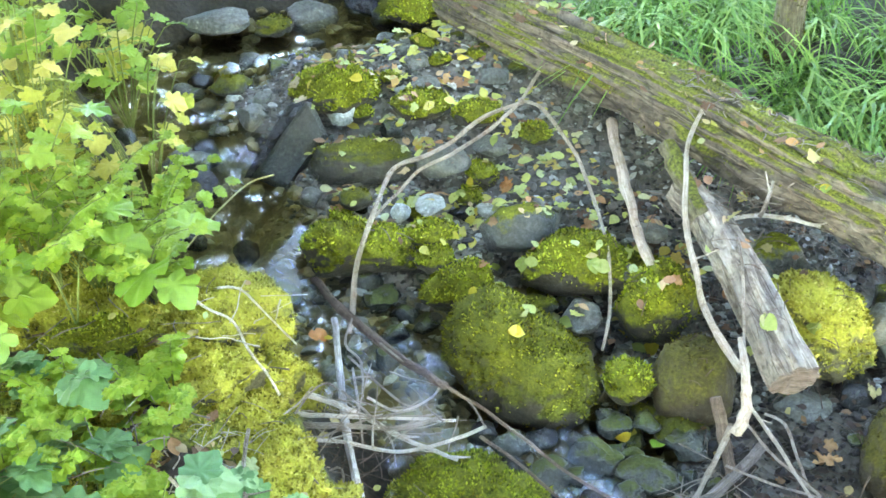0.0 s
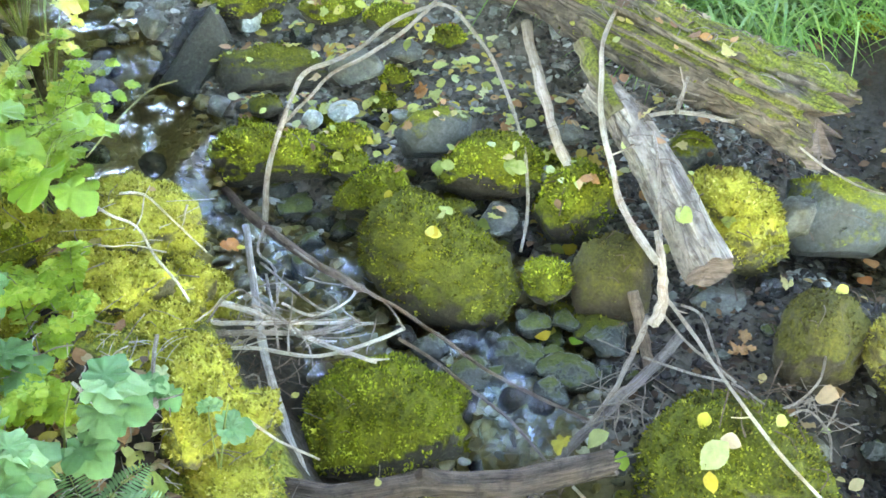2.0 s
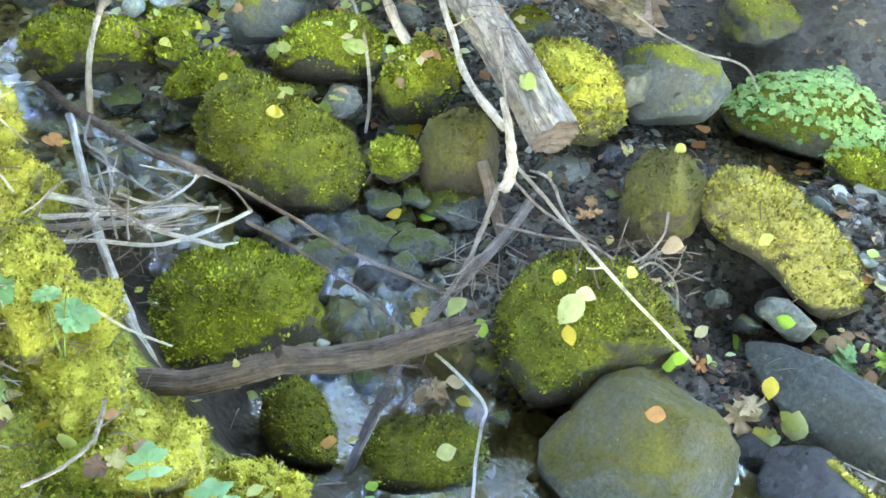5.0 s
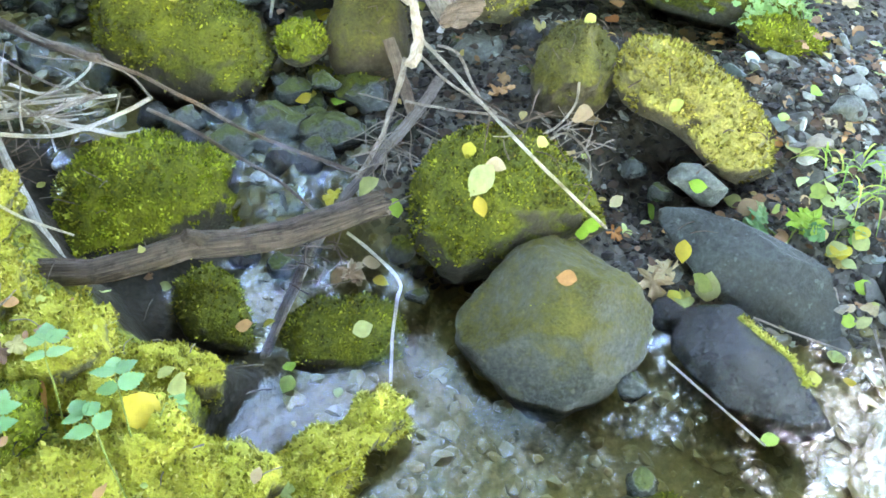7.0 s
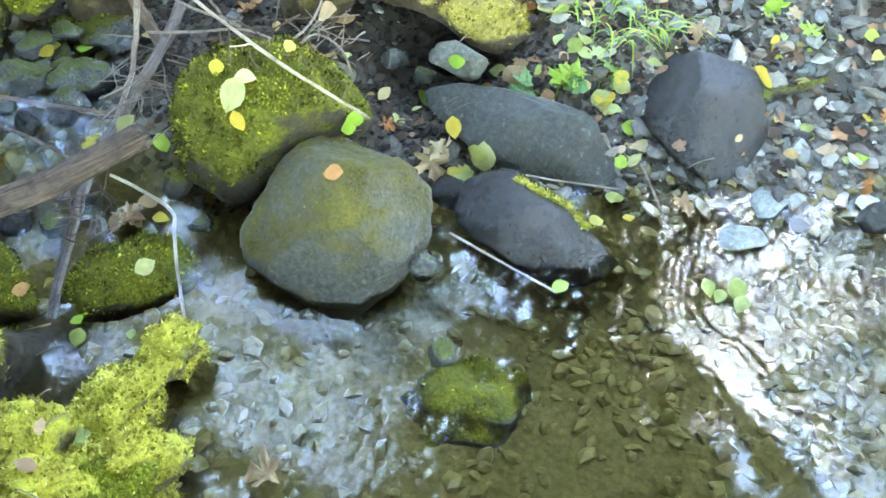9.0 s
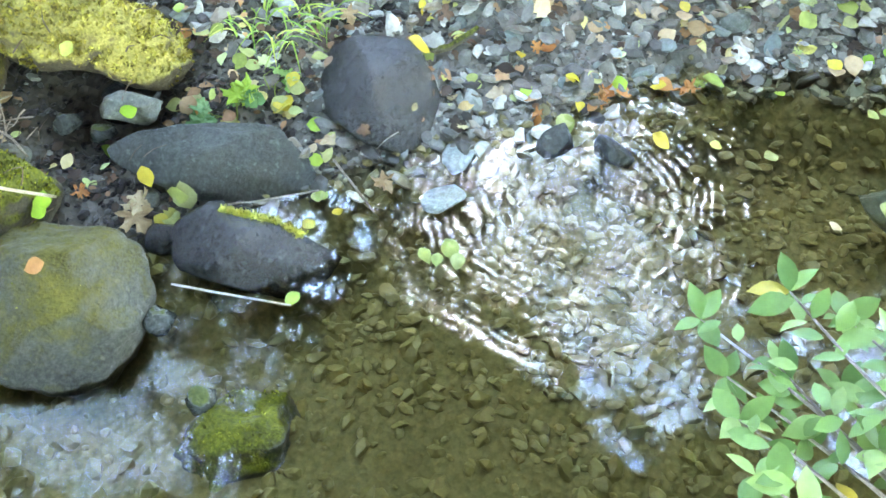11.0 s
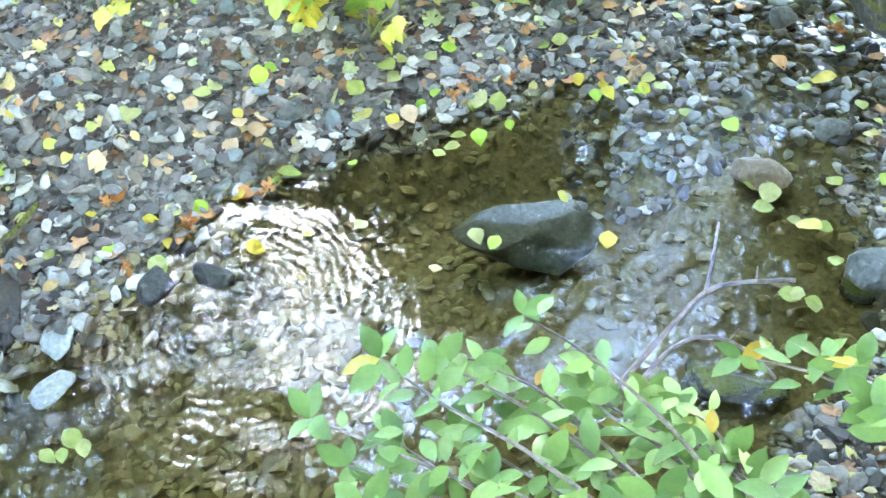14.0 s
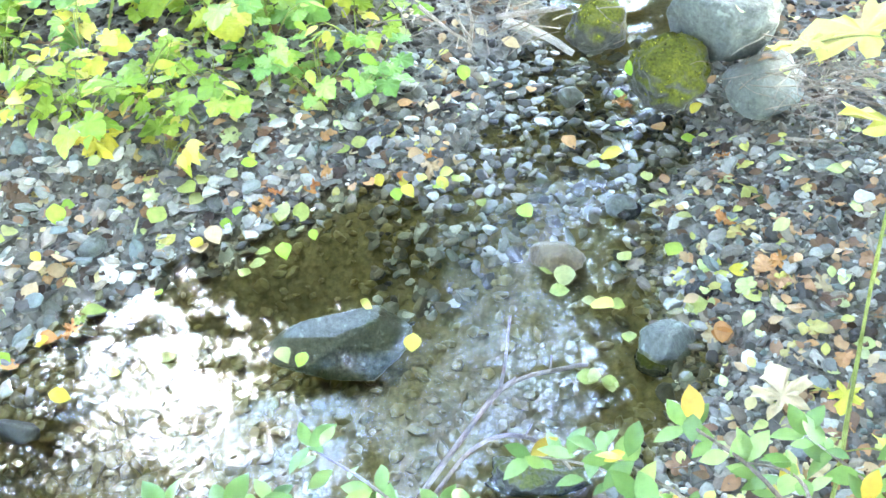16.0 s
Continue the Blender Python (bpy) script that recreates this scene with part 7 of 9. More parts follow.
# the shrub that leans over the pool
bush("leafy shrub with oval green leaves leaning over the pool", (1.15, -1.35), [(1.83, -0.71, 0.33), (1.70, -0.46, 0.34), (1.72, -0.56, 0.31), (1.76, -0.82, 0.2), (1.74, -0.95, 0.23), (1.57, -0.61, 0.32), (1.63, -0.73, 0.28), (1.45, -0.69, 0.39),
     (1.55, -0.5, 0.33), (1.68, -0.95, 0.18), (1.50, -0.85, 0.36), (1.58, -1.05, 0.3), (1.42, -0.95, 0.42), (1.35, -0.8, 0.45), (1.586, -0.347, 0.3), (1.41, -0.487, 0.34), (1.311, -0.547, 0.38), (1.501, -0.435, 0.3), (1.733, -0.64, 0.3), (1.716, -0.824, 0.26), (1.703, -0.979, 0.24)], 0.07, 4)
bush("leafy shrub with oval green leaves on the near bank", (1.25, -1.75), [(1.80, -1.25, 0.3), (1.84, -1.42, 0.3), (1.72, -1.5, 0.36), (1.65, -1.3, 0.38), (1.78, -1.62, 0.34), (1.86, -1.13, 0.2), (1.6, -1.65, 0.42), (1.72, -1.78, 0.4), (1.55, -1.45, 0.42)], 0.07, 5)


def clad(thing, label, leaf, count, mat, seed):
    """Small leaves lying all over the top of a boulder."""
    rng = random.Random(seed)
    p = Patch()
    c, s = thing.location, 1.0
    bb = [Vector(q) for q in thing.bound_box]
    lo, hi = bb[0] + c, bb[6] + c
    while p.n < count * 50:
        x, y = rng.uniform(lo.x, hi.x), rng.uniform(lo.y, hi.y)
        q, nrm = drop(x, y)
        if q.z < c.z - 0.02:
            continue
        a = rng.uniform(0, 6.28)
        p.leaf('lobed', q + nrm * 0.006, Vector((math.cos(a), math.sin(a), rng.uniform(-0.3, 0.3))), nrm + Vector((rng.uniform(-0.5, 0.5), rng.uniform(-0.5, 0.5), 0)), leaf * rng.uniform(0.6, 1.2), rng)
    ob = p.build("leaves", PLANT_I[mat])
    ob.parent = thing
    ob.matrix_parent_inverse = Matrix.Translation(-c)
    return tagged(ob, label, kind="stuff")


for ob in [o for o in scene.objects if o.name.startswith("leafy_boulder")]:
    clad(ob, "small cut green leaves over moss", 0.02, 1100, 'herb', 8)


def toward(az, el):
    return Vector((math.cos(radians(el)) * math.cos(radians(az)), math.cos(radians(el)) * math.sin(radians(az)), math.sin(radians(el))))


# holes left in the added canopy for sky light: the place below, the way up, the half width
GAPS = [(Vector((2.0, -0.02, 0)), SUN_WAY.normalized(), radians(7.0))]
GAPS += [(Vector((x, y, 0)), toward(az, el), radians(w)) for x, y, az, el, w in (
    (0.7, 0.6, 71, 57, 5.5), (0.7, 0.6, 80, 47, 3.5), (0.85, 0.5, 58, 56, 3), (1.25, 0.6, 47, 50, 3), (-0.3, 2.4, 98, 34, 2),
    (1.63, -0.36, 14, 57, 5), (2.1, -1.11, -5.5, 54, 3.8), (1.96, -0.99, -0.6, 57, 3.4), (1.97, -0.82, 8, 57, 3.4), (2.65, -1.06, -3, 44, 2), (2.72, -1.06, -11.6, 39, 2),
    (0.8, 1.2, 90, 86, 7))]


def in_gap(q, size):
    """Whether a leaf of that size at q would reach into a hole."""
    for at, way, half in GAPS:
        d = q - at
        if d.normalized().dot(way) > math.cos(half + 0.45 * size / d.length):
            return True
    return False


# trees that stand round the clearing, above the picture; they shade it and stand in the water's mirror
def tree(label, foot, height, crown, leaves, seed):
    rng = random.Random(seed)
    x, y = foot
    z = float(ground_height(x, y)[0]) - 0.1
    bole, r = Vector((x, y, z)), height * 0.014 + 0.04
    vs, fs, uv = tube([bole, bole + Vector((0.05, 0.1, height * 0.35)), bole + Vector((-0.05, 0.1, height * 0.7)), bole + Vector((0, 0, height))], (r, r * 0.3), 12, 0.3, seed)
    thing = mesh_object("tree", vs, fs, WOOD['mossy'], uv=uv)
    p = Patch()
    for b in range(26):
        h = height * rng.uniform(0.42, 1.0)
        a = rng.uniform(0, 6.283)
        reach = crown * rng.uniform(0.45, 1.0) * (1.15 - 0.6 * (h / height - 0.4))
        s = bole + Vector((0, 0, h * 0.92))
        e = bole + Vector((math.cos(a) * reach, math.sin(a) * reach, h + rng.uniform(-0.3, 0.5)))
        v2, f2, u2 = tube([s, s.lerp(e, 0.5) + Vector((0, 0, 0.25)), e], (r * 0.3, 0.01), 5, 0.2, seed + b)
        mesh_object("limb", v2, f2, WOOD['brown'], thing, uv=u2)
        for _ in range(leaves // 26):
            t = rng.uniform(0.3, 1.05)
            q = s.lerp(e, t) + Vector((rng.gauss(0, 0.4), rng.gauss(0, 0.4), rng.gauss(0, 0.35)))
            if in_gap(q, 0.3):
                continue
            p.leaf('oval', q, (rng.uniform(-1, 1), rng.uniform(-1, 1), rng.uniform(-0.8, 0.2)), (rng.uniform(-1, 1), rng.uniform(-1, 1), 1), rng.uniform(0.2, 0.36), rng, 1.4)
    crown_ob = p.build("crown", PLANT_I['canopy'], thing)
    tagged(crown_ob, kind="stuff")
    return tagged(thing, label, "tree")


for k, (x, y, h, c, n) in enumerate([(5.2, 0.0, 7.5, 2.6, 1300), (6.0, 2.8, 9.0, 2.8, 1300), (4.2, 5.6, 9.0, 2.8, 1200), (6.2, -3.2, 8.5, 2.6, 1200), (0.5, 7.6, 9.0, 2.8, 1100),
                                     (-4.0, 4.5, 8.0, 2.6, 800), (3.5, -5.5, 8.0, 2.6, 800), (8.5, 0.8, 12.0, 3.4, 1400), (7.5, 5.5, 12.0, 3.4, 1300), (2.4, 6.6, 12.0, 3.2, 1500), (4.6, 7.4, 13.0, 3.2, 1300)]):
    tree("tall broadleaf tree standing back from the creek", (x, y), h, c, n, k + 1)


# thick ring of unseen leaves added round the clearing to hold back low sky light
urng = random.Random(21)
under = Patch()
for _ in range(5200):
    a, r = urng.uniform(0, 6.283), urng.uniform(5.2, 8.5)
    x, y = 1.2 + r * math.cos(a), 0.6 + r * math.sin(a)
    q = Vector((x, y, 0.5 + urng.random() ** 0.8 * 4.2))
    if in_gap(q, 0.5):
        continue
    under.leaf('oval', q, (urng.uniform(-1, 1), urng.uniform(-1, 1), urng.uniform(-0.8, 0.3)), (urng.uniform(-1, 1), urng.uniform(-1, 1), 0.6), urng.uniform(0.35, 0.7), urng, 1.3)
tagged(under.build("undergrowth", PLANT_I['canopy']), "unseen ring of dark leaves added to hold back low sky light", "shrubs", kind="stuff")

# unseen boughs added over the creek to cut the sky light
boughs = Patch()
for _ in range(12000):
    a, r = urng.uniform(0, 6.283), 11 * math.sqrt(urng.random())
    q = Vector((1.5 + r * math.cos(a), 0.8 + r * math.sin(a), urng.uniform(6.0, 9.0)))
    if not in_gap(q, 0.55):
        boughs.leaf('oval', q, (urng.uniform(-1, 1), urng.uniform(-1, 1), urng.uniform(-0.4, 0.2)), (urng.uniform(-0.5, 0.5), urng.uniform(-0.5, 0.5), 1), urng.uniform(0.4, 0.7), urng, 1.4)
tagged(boughs.build("tree_canopy", PLANT_I['canopy']), "unseen leafy boughs added over the creek to cut the sky light", "trees", kind="stuff")

# moss and grass on the dark soil behind the broken end of the log
for k, (x, y) in enumerate([(2.046, 2.683), (2.085, 2.437), (1.994, 2.844), (2.228, 2.788), (2.243, 2.613)]):
    q, _ = drop(x, y)
    if k < 3:
        moss_cushion("green moss clump on the dark soil behind the log", (q.x, q.y, q.z), (0.09, 0.07, 0.045), 40 * k, 600 + k, 'g', 60000)
    grass_tuft("drooping green grass on the soil behind the log", (q.x + 0.06, q.y + 0.1), 30, 0.3, 'grass', 700 + k, (-0.2, -0.4))


LEAF_MESH = {}


def leaf_mesh(shape, variant, colour):
    key = (shape, variant, colour)
    if key not in LEAF_MESH:
        v, f = leaf_geometry(shape, 0.35, 0.26, 50 + variant)
        me = bpy.data.meshes.new("leaf_" + shape)
        n = len(v)
        if shape == 'maple':
            v = v * np.array([0.6, 0.6, 0.8])[None]
        v = v - np.array([0.3 if shape == 'maple' else 0.45, 0, v[:, 2].min()])[None]
        v[:, 2] += np.array([(0.2 if shape == 'maple' else 0.07) * noise.noise((q[0] * 4, q[1] * 4, variant)) for q in v])
        me.from_pydata([tuple(q) for q in v], [], f)
        me.polygons.foreach_set("use_smooth", [True] * len(me.polygons))
        me.materials.append(LEAF[colour])
        LEAF_MESH[key] = me
    return LEAF_MESH[key]


LEAF_WORDS = {'yellow': "yellow fallen", 'pale': "pale green fallen", 'green': "fresh green fallen", 'brown': "rusty brown dry fallen", 'tan': "dry tan fallen", 'cream': "large pale cream fallen"}
SHAPE_WORDS = {'oval': "oval leaf lying on", 'maple': "maple leaf lying on", 'lobed': "lobed leaf lying on"}
LEAVES = [0]


def fallen_leaf(shape, colour, place, normal, length, on):
    """One leaf lying on whatever is under it."""
    LEAVES[0] += 1
    k = LEAVES[0]
    rng = random.Random(k)
    ob = new("fallen_leaf", leaf_mesh(shape, k % 4, colour))
    n = (Vector(normal) + Vector((rng.uniform(-0.2, 0.2), rng.uniform(-0.2, 0.2), 0.25))).normalized()
    a = rng.uniform(0, 6.283)
    x = Vector((math.cos(a), math.sin(a), 0))
    x = (x - n * x.dot(n)).normalized()
    y = n.cross(x)
    m = Matrix((x, y, n)).transposed().to_4x4()
    wide = rng.uniform(1.1, 1.5) if shape == 'oval' else 1.0
    ob.matrix_world = Matrix.Translation(Vector(place) + n * 0.004) @ m @ Matrix.Diagonal((length * 0.95, length * wide * 0.95, length, 1))
    return tagged(ob, LEAF_WORDS[colour] + " " + SHAPE_WORDS[shape] + " " + on, "leaf", group="fallen leaves")


fallen_leaf("oval", "pale", (0.694, 2.075, 0.383), (0.05, -0.66, 0.75), 0.060, "a mossy boulder")
fallen_leaf("oval", "pale", (0.463, 1.862, 0.405), (0.18, -0.96, -0.23), 0.045, "moss")
fallen_leaf("oval", "yellow", (0.437, 1.776, 0.400), (-0.03, -0.43, 0.90), 0.045, "a mossy boulder")
fallen_leaf("oval", "pale", (0.499, 2.142, 0.351), (-0.63, -0.27, 0.73), 0.045, "a mossy boulder")
fallen_leaf("oval", "pale", (0.592, 2.078, 0.198), (-0.22, -0.36, 0.91), 0.040, "the gravel")
fallen_leaf("maple", "brown", (0.494, 2.562, 0.353), (-0.15, -0.49, 0.86), 0.060, "the gravel")
fallen_leaf("oval", "yellow", (0.704, 1.635, 0.167), (0.19, -0.98, 0.09), 0.045, "a stone")
fallen_leaf("oval", "green", (0.790, 1.610, 0.136), (0.03, -0.12, 0.99), 0.050, "the water")
fallen_leaf("maple", "brown", (1.189, 1.491, 0.174), (-0.21, 0.28, 0.94), 0.100, "the gravel")
fallen_leaf("oval", "pale", (0.961, 1.113, 0.264), (-0.43, -0.43, 0.80), 0.085, "a mossy boulder")
fallen_leaf("oval", "tan", (0.993, 1.128, 0.283), (-0.17, -0.38, 0.91), 0.050, "a mossy boulder")
fallen_leaf("oval", "yellow", (0.945, 1.070, 0.239), (-0.72, -0.52, 0.46), 0.050, "a mossy boulder")
fallen_leaf("oval", "yellow", (0.959, 1.200, 0.285), (0.13, -0.76, 0.63), 0.040, "moss")
fallen_leaf("oval", "yellow", (1.118, 1.171, 0.285), (0.69, -0.38, 0.62), 0.035, "a mossy boulder")
fallen_leaf("oval", "pale", (1.039, 1.681, 0.474), (-0.35, -0.25, 0.90), 0.050, "a log")
fallen_leaf("oval", "pale", (1.214, 1.770, 0.377), (-0.19, -0.95, 0.26), 0.045, "a mossy boulder")
fallen_leaf("oval", "pale", (0.666, 1.985, 0.177), (-0.38, 0.08, 0.92), 0.040, "the gravel")
fallen_leaf("oval", "pale", (0.818, 1.950, 0.179), (-0.22, -0.95, 0.23), 0.050, "the gravel")
fallen_leaf("oval", "pale", (0.763, 1.266, 0.157), (-0.53, -0.03, 0.85), 0.065, "dead twigs")
fallen_leaf("oval", "green", (0.819, 1.269, 0.082), (0.00, -0.56, 0.83), 0.050, "the water")
fallen_leaf("lobed", "yellow", (0.681, 1.280, 0.132), (-0.49, 0.35, 0.80), 0.050, "dead twigs")
fallen_leaf("oval", "pale", (-0.208, 1.140, 0.303), (0.54, 0.02, 0.84), 0.075, "the gravel")
fallen_leaf("oval", "tan", (-0.227, 1.148, 0.315), (0.50, 0.08, 0.86), 0.050, "the gravel")
fallen_leaf("oval", "yellow", (-0.114, 1.082, 0.266), (-0.13, -0.94, -0.30), 0.050, "moss")
fallen_leaf("oval", "tan", (-0.251, 1.399, 0.359), (0.39, -0.09, 0.92), 0.055, "the gravel")
fallen_leaf("oval", "pale", (-0.254, 1.349, 0.351), (0.28, -0.25, 0.93), 0.055, "the gravel")
fallen_leaf("maple", "tan", (0.689, 1.146, 0.001), (-0.07, -0.01, 1.00), 0.080, "the water")
fallen_leaf("oval", "tan", (0.653, 1.168, 0.003), (-0.01, -0.17, 0.99), 0.050, "the water")
fallen_leaf("maple", "brown", (1.302, 1.049, 0.045), (0.04, -0.16, 0.99), 0.065, "the gravel")
fallen_leaf("oval", "green", (1.166, 1.010, 0.168), (-0.19, -0.98, -0.05), 0.055, "a mossy boulder")
fallen_leaf("oval", "tan", (1.254, 1.208, 0.294), (-0.49, 0.24, 0.84), 0.065, "dead twigs")
fallen_leaf("oval", "brown", (1.614, 1.706, 0.173), (0.00, 0.00, 1.00), 0.050, "the water")
fallen_leaf("oval", "tan", (1.276, 1.279, 0.120), (-0.20, 0.23, 0.95), 0.050, "the gravel")
fallen_leaf("oval", "green", (1.439, 1.132, 0.015), (0.55, -0.45, 0.71), 0.045, "the gravel")
fallen_leaf("oval", "yellow", (0.346, 2.491, 0.338), (-0.91, -0.40, -0.13), 0.040, "a mossy boulder")
fallen_leaf("oval", "yellow", (0.386, 2.466, 0.328), (0.78, -0.62, 0.13), 0.035, "a stone")
fallen_leaf("oval", "pale", (0.306, 2.449, 0.317), (0.17, -0.53, 0.83), 0.035, "the gravel")
fallen_leaf("oval", "pale", (0.447, 2.468, 0.341), (0.91, -0.31, 0.27), 0.040, "a stone")
fallen_leaf("oval", "yellow", (0.229, 2.722, 0.421), (-0.06, -0.42, 0.91), 0.035, "the gravel")
fallen_leaf("oval", "pale", (0.631, 2.630, 0.394), (0.00, -0.34, 0.94), 0.040, "the gravel")
fallen_leaf("oval", "yellow", (0.390, 2.557, 0.385), (-0.80, -0.60, 0.11), 0.040, "a mossy boulder")
fallen_leaf("oval", "pale", (0.437, 2.273, 0.243), (0.06, -0.32, 0.95), 0.040, "the gravel")
fallen_leaf("oval", "pale", (1.288, 2.015, 0.632), (-0.39, -0.19, 0.90), 0.040, "a log")
fallen_leaf("oval", "brown", (-0.082, 1.983, 0.250), (0.29, -0.19, 0.94), 0.050, "the water")
fallen_leaf("oval", "yellow", (-0.060, 1.974, 0.245), (0.31, -0.01, 0.95), 0.030, "the water")
fallen_leaf("oval", "yellow", (1.406, 1.512, 0.341), (0.07, -0.81, 0.59), 0.035, "moss")
fallen_leaf("oval", "green", (1.500, 1.052, 0.169), (-0.75, -0.65, 0.12), 0.050, "a stone")
fallen_leaf("maple", "tan", (1.326, 0.898, 0.020), (-0.41, -0.44, 0.80), 0.120, "the gravel")
fallen_leaf("oval", "pale", (1.435, 0.845, 0.050), (-0.78, -0.60, 0.20), 0.075, "a boulder")
fallen_leaf("oval", "yellow", (1.406, 0.929, 0.089), (-0.61, -0.24, 0.76), 0.055, "a boulder")
fallen_leaf("oval", "pale", (1.375, 0.844, 0.006), (-0.03, -0.00, 1.00), 0.055, "the water")
fallen_leaf("oval", "green", (1.176, 1.009, 0.179), (-0.11, -0.99, 0.08), 0.060, "a mossy boulder")
fallen_leaf("maple", "green", (1.738, 0.901, 0.091), (-0.76, -0.08, 0.65), 0.110, "the gravel")
fallen_leaf("oval", "tan", (1.633, 1.012, 0.077), (-0.22, -0.09, 0.97), 0.060, "the gravel")
fallen_leaf("oval", "yellow", (1.783, 0.829, 0.056), (-0.09, -0.27, 0.96), 0.065, "the gravel")
fallen_leaf("oval", "green", (1.355, 0.467, -0.001), (-0.08, -0.01, 1.00), 0.045, "the water")
fallen_leaf("oval", "pale", (0.642, 0.970, 0.055), (0.03, -0.75, 0.66), 0.050, "a mossy boulder")
fallen_leaf("oval", "pale", (0.464, 0.915, 0.001), (0.06, -0.06, 1.00), 0.040, "the water")
fallen_leaf("oval", "yellow", (0.470, 1.057, 0.027), (-0.76, 0.28, 0.59), 0.035, "dead twigs")
fallen_leaf("oval", "green", (0.480, 0.954, 0.003), (-0.02, -0.03, 1.00), 0.035, "the water")
fallen_leaf("maple", "tan", (0.685, 1.154, 0.001), (-0.03, -0.16, 0.99), 0.090, "the water")
fallen_leaf("oval", "tan", (0.730, 1.176, 0.010), (-0.15, -0.19, 0.97), 0.050, "the water")
fallen_leaf("oval", "yellow", (0.736, 1.121, 0.003), (-0.08, -0.03, 1.00), 0.040, "the water")
fallen_leaf("oval", "brown", (1.035, 0.836, 0.217), (-0.15, -0.39, 0.91), 0.045, "a boulder")
fallen_leaf("oval", "yellow", (0.180, 0.750, 0.279), (0.11, -0.72, 0.69), 0.085, "moss")
fallen_leaf("oval", "brown", (0.041, 0.854, 0.233), (-0.73, -0.58, 0.36), 0.095, "moss")
fallen_leaf("oval", "pale", (0.239, 0.873, 0.171), (0.66, -0.75, 0.02), 0.065, "moss")
fallen_leaf("oval", "pale", (1.490, 1.209, 0.291), (-0.28, -0.96, -0.00), 0.045, "moss")
fallen_leaf("oval", "pale", (1.815, 0.970, 0.139), (0.35, -0.28, 0.89), 0.055, "the gravel")
fallen_leaf("oval", "pale", (1.829, 1.069, 0.158), (-0.54, -0.31, 0.78), 0.050, "the gravel")
fallen_leaf("oval", "brown", (1.793, 1.109, 0.149), (0.59, -0.40, 0.70), 0.050, "the gravel")
fallen_leaf("oval", "tan", (1.362, 1.348, 0.150), (-0.04, -0.22, 0.97), 0.060, "the gravel")
fallen_leaf("oval", "pale", (-0.070, 1.009, 0.288), (-0.49, -0.87, 0.01), 0.055, "moss")
fallen_leaf("oval", "green", (1.821, 1.182, 0.183), (-0.47, -0.16, 0.87), 0.045, "the gravel")
fallen_leaf("oval", "green", (1.935, 1.225, 0.209), (0.02, -0.41, 0.91), 0.045, "the gravel")
fallen_leaf("oval", "pale", (1.844, 1.350, 0.194), (-0.34, 0.74, 0.58), 0.045, "the gravel")
fallen_leaf("oval", "brown", (1.664, 1.776, 0.173), (0.00, 0.00, 1.00), 0.055, "the water")
fallen_leaf("oval", "brown", (0.412, 1.068, 0.053), (-0.35, -0.93, 0.10), 0.040, "moss")
fallen_leaf("oval", "pale", (0.558, 0.861, 0.000), (-0.01, -0.03, 1.00), 0.030, "the water")
fallen_leaf("oval", "pale", (1.777, 0.837, 0.058), (-0.23, -0.24, 0.94), 0.060, "the gravel")
fallen_leaf("oval", "yellow", (1.840, 0.841, 0.096), (-0.03, -0.10, 0.99), 0.050, "the gravel")
fallen_leaf("oval", "pale", (1.796, 0.970, 0.124), (-0.12, -0.15, 0.98), 0.050, "the gravel")
fallen_leaf("maple", "green", (1.743, 0.916, 0.095), (-0.58, 0.14, 0.80), 0.110, "the gravel")
fallen_leaf("oval", "pale", (1.685, 0.977, 0.100), (-0.13, -0.90, 0.42), 0.045, "the gravel")
fallen_leaf("oval", "pale", (1.624, 0.603, 0.001), (-0.04, -0.02, 1.00), 0.045, "the water")
fallen_leaf("oval", "yellow", (2.052, 0.608, 0.151), (0.17, -0.16, 0.97), 0.070, "a boulder")
fallen_leaf("oval", "green", (1.783, 0.734, 0.040), (-0.35, -0.33, 0.88), 0.050, "the gravel")
fallen_leaf("oval", "green", (1.705, 0.674, 0.017), (-0.43, -0.18, 0.88), 0.045, "the gravel")
fallen_leaf("oval", "pale", (1.723, 0.642, 0.037), (-0.66, 0.15, 0.74), 0.045, "the gravel")
fallen_leaf("oval", "pale", (1.660, 0.251, 0.001), (-0.04, 0.02, 1.00), 0.055, "the water")
fallen_leaf("oval", "pale", (1.615, 0.291, 0.000), (-0.01, -0.02, 1.00), 0.045, "the water")
fallen_leaf("oval", "pale", (1.643, 0.217, 0.000), (-0.04, -0.03, 1.00), 0.045, "the water")
fallen_leaf("oval", "pale", (1.621, 0.260, -0.001), (-0.02, -0.01, 1.00), 0.040, "the water")
fallen_leaf("maple", "green", (2.273, 0.773, 0.164), (-0.58, 0.01, 0.81), 0.090, "the gravel")
fallen_leaf("oval", "yellow", (2.220, 0.695, 0.107), (-0.27, -0.35, 0.90), 0.040, "the gravel")
fallen_leaf("maple", "tan", (0.621, 0.432, 0.000), (-0.03, -0.01, 1.00), 0.110, "the water")
fallen_leaf("oval", "pale", (1.628, 1.055, 0.065), (-0.00, -0.48, 0.87), 0.050, "the gravel")
fallen_leaf("oval", "pale", (1.430, 0.855, 0.062), (-0.81, -0.58, 0.04), 0.065, "a boulder")
fallen_leaf("maple", "tan", (1.363, 0.917, 0.050), (-0.52, 0.21, 0.83), 0.100, "a stone")
fallen_leaf("oval", "yellow", (1.357, 0.865, 0.015), (-0.17, -0.56, 0.81), 0.045, "the gravel")
fallen_leaf("oval", "yellow", (1.541, 0.570, 0.001), (-0.04, 0.06, 1.00), 0.040, "the water")
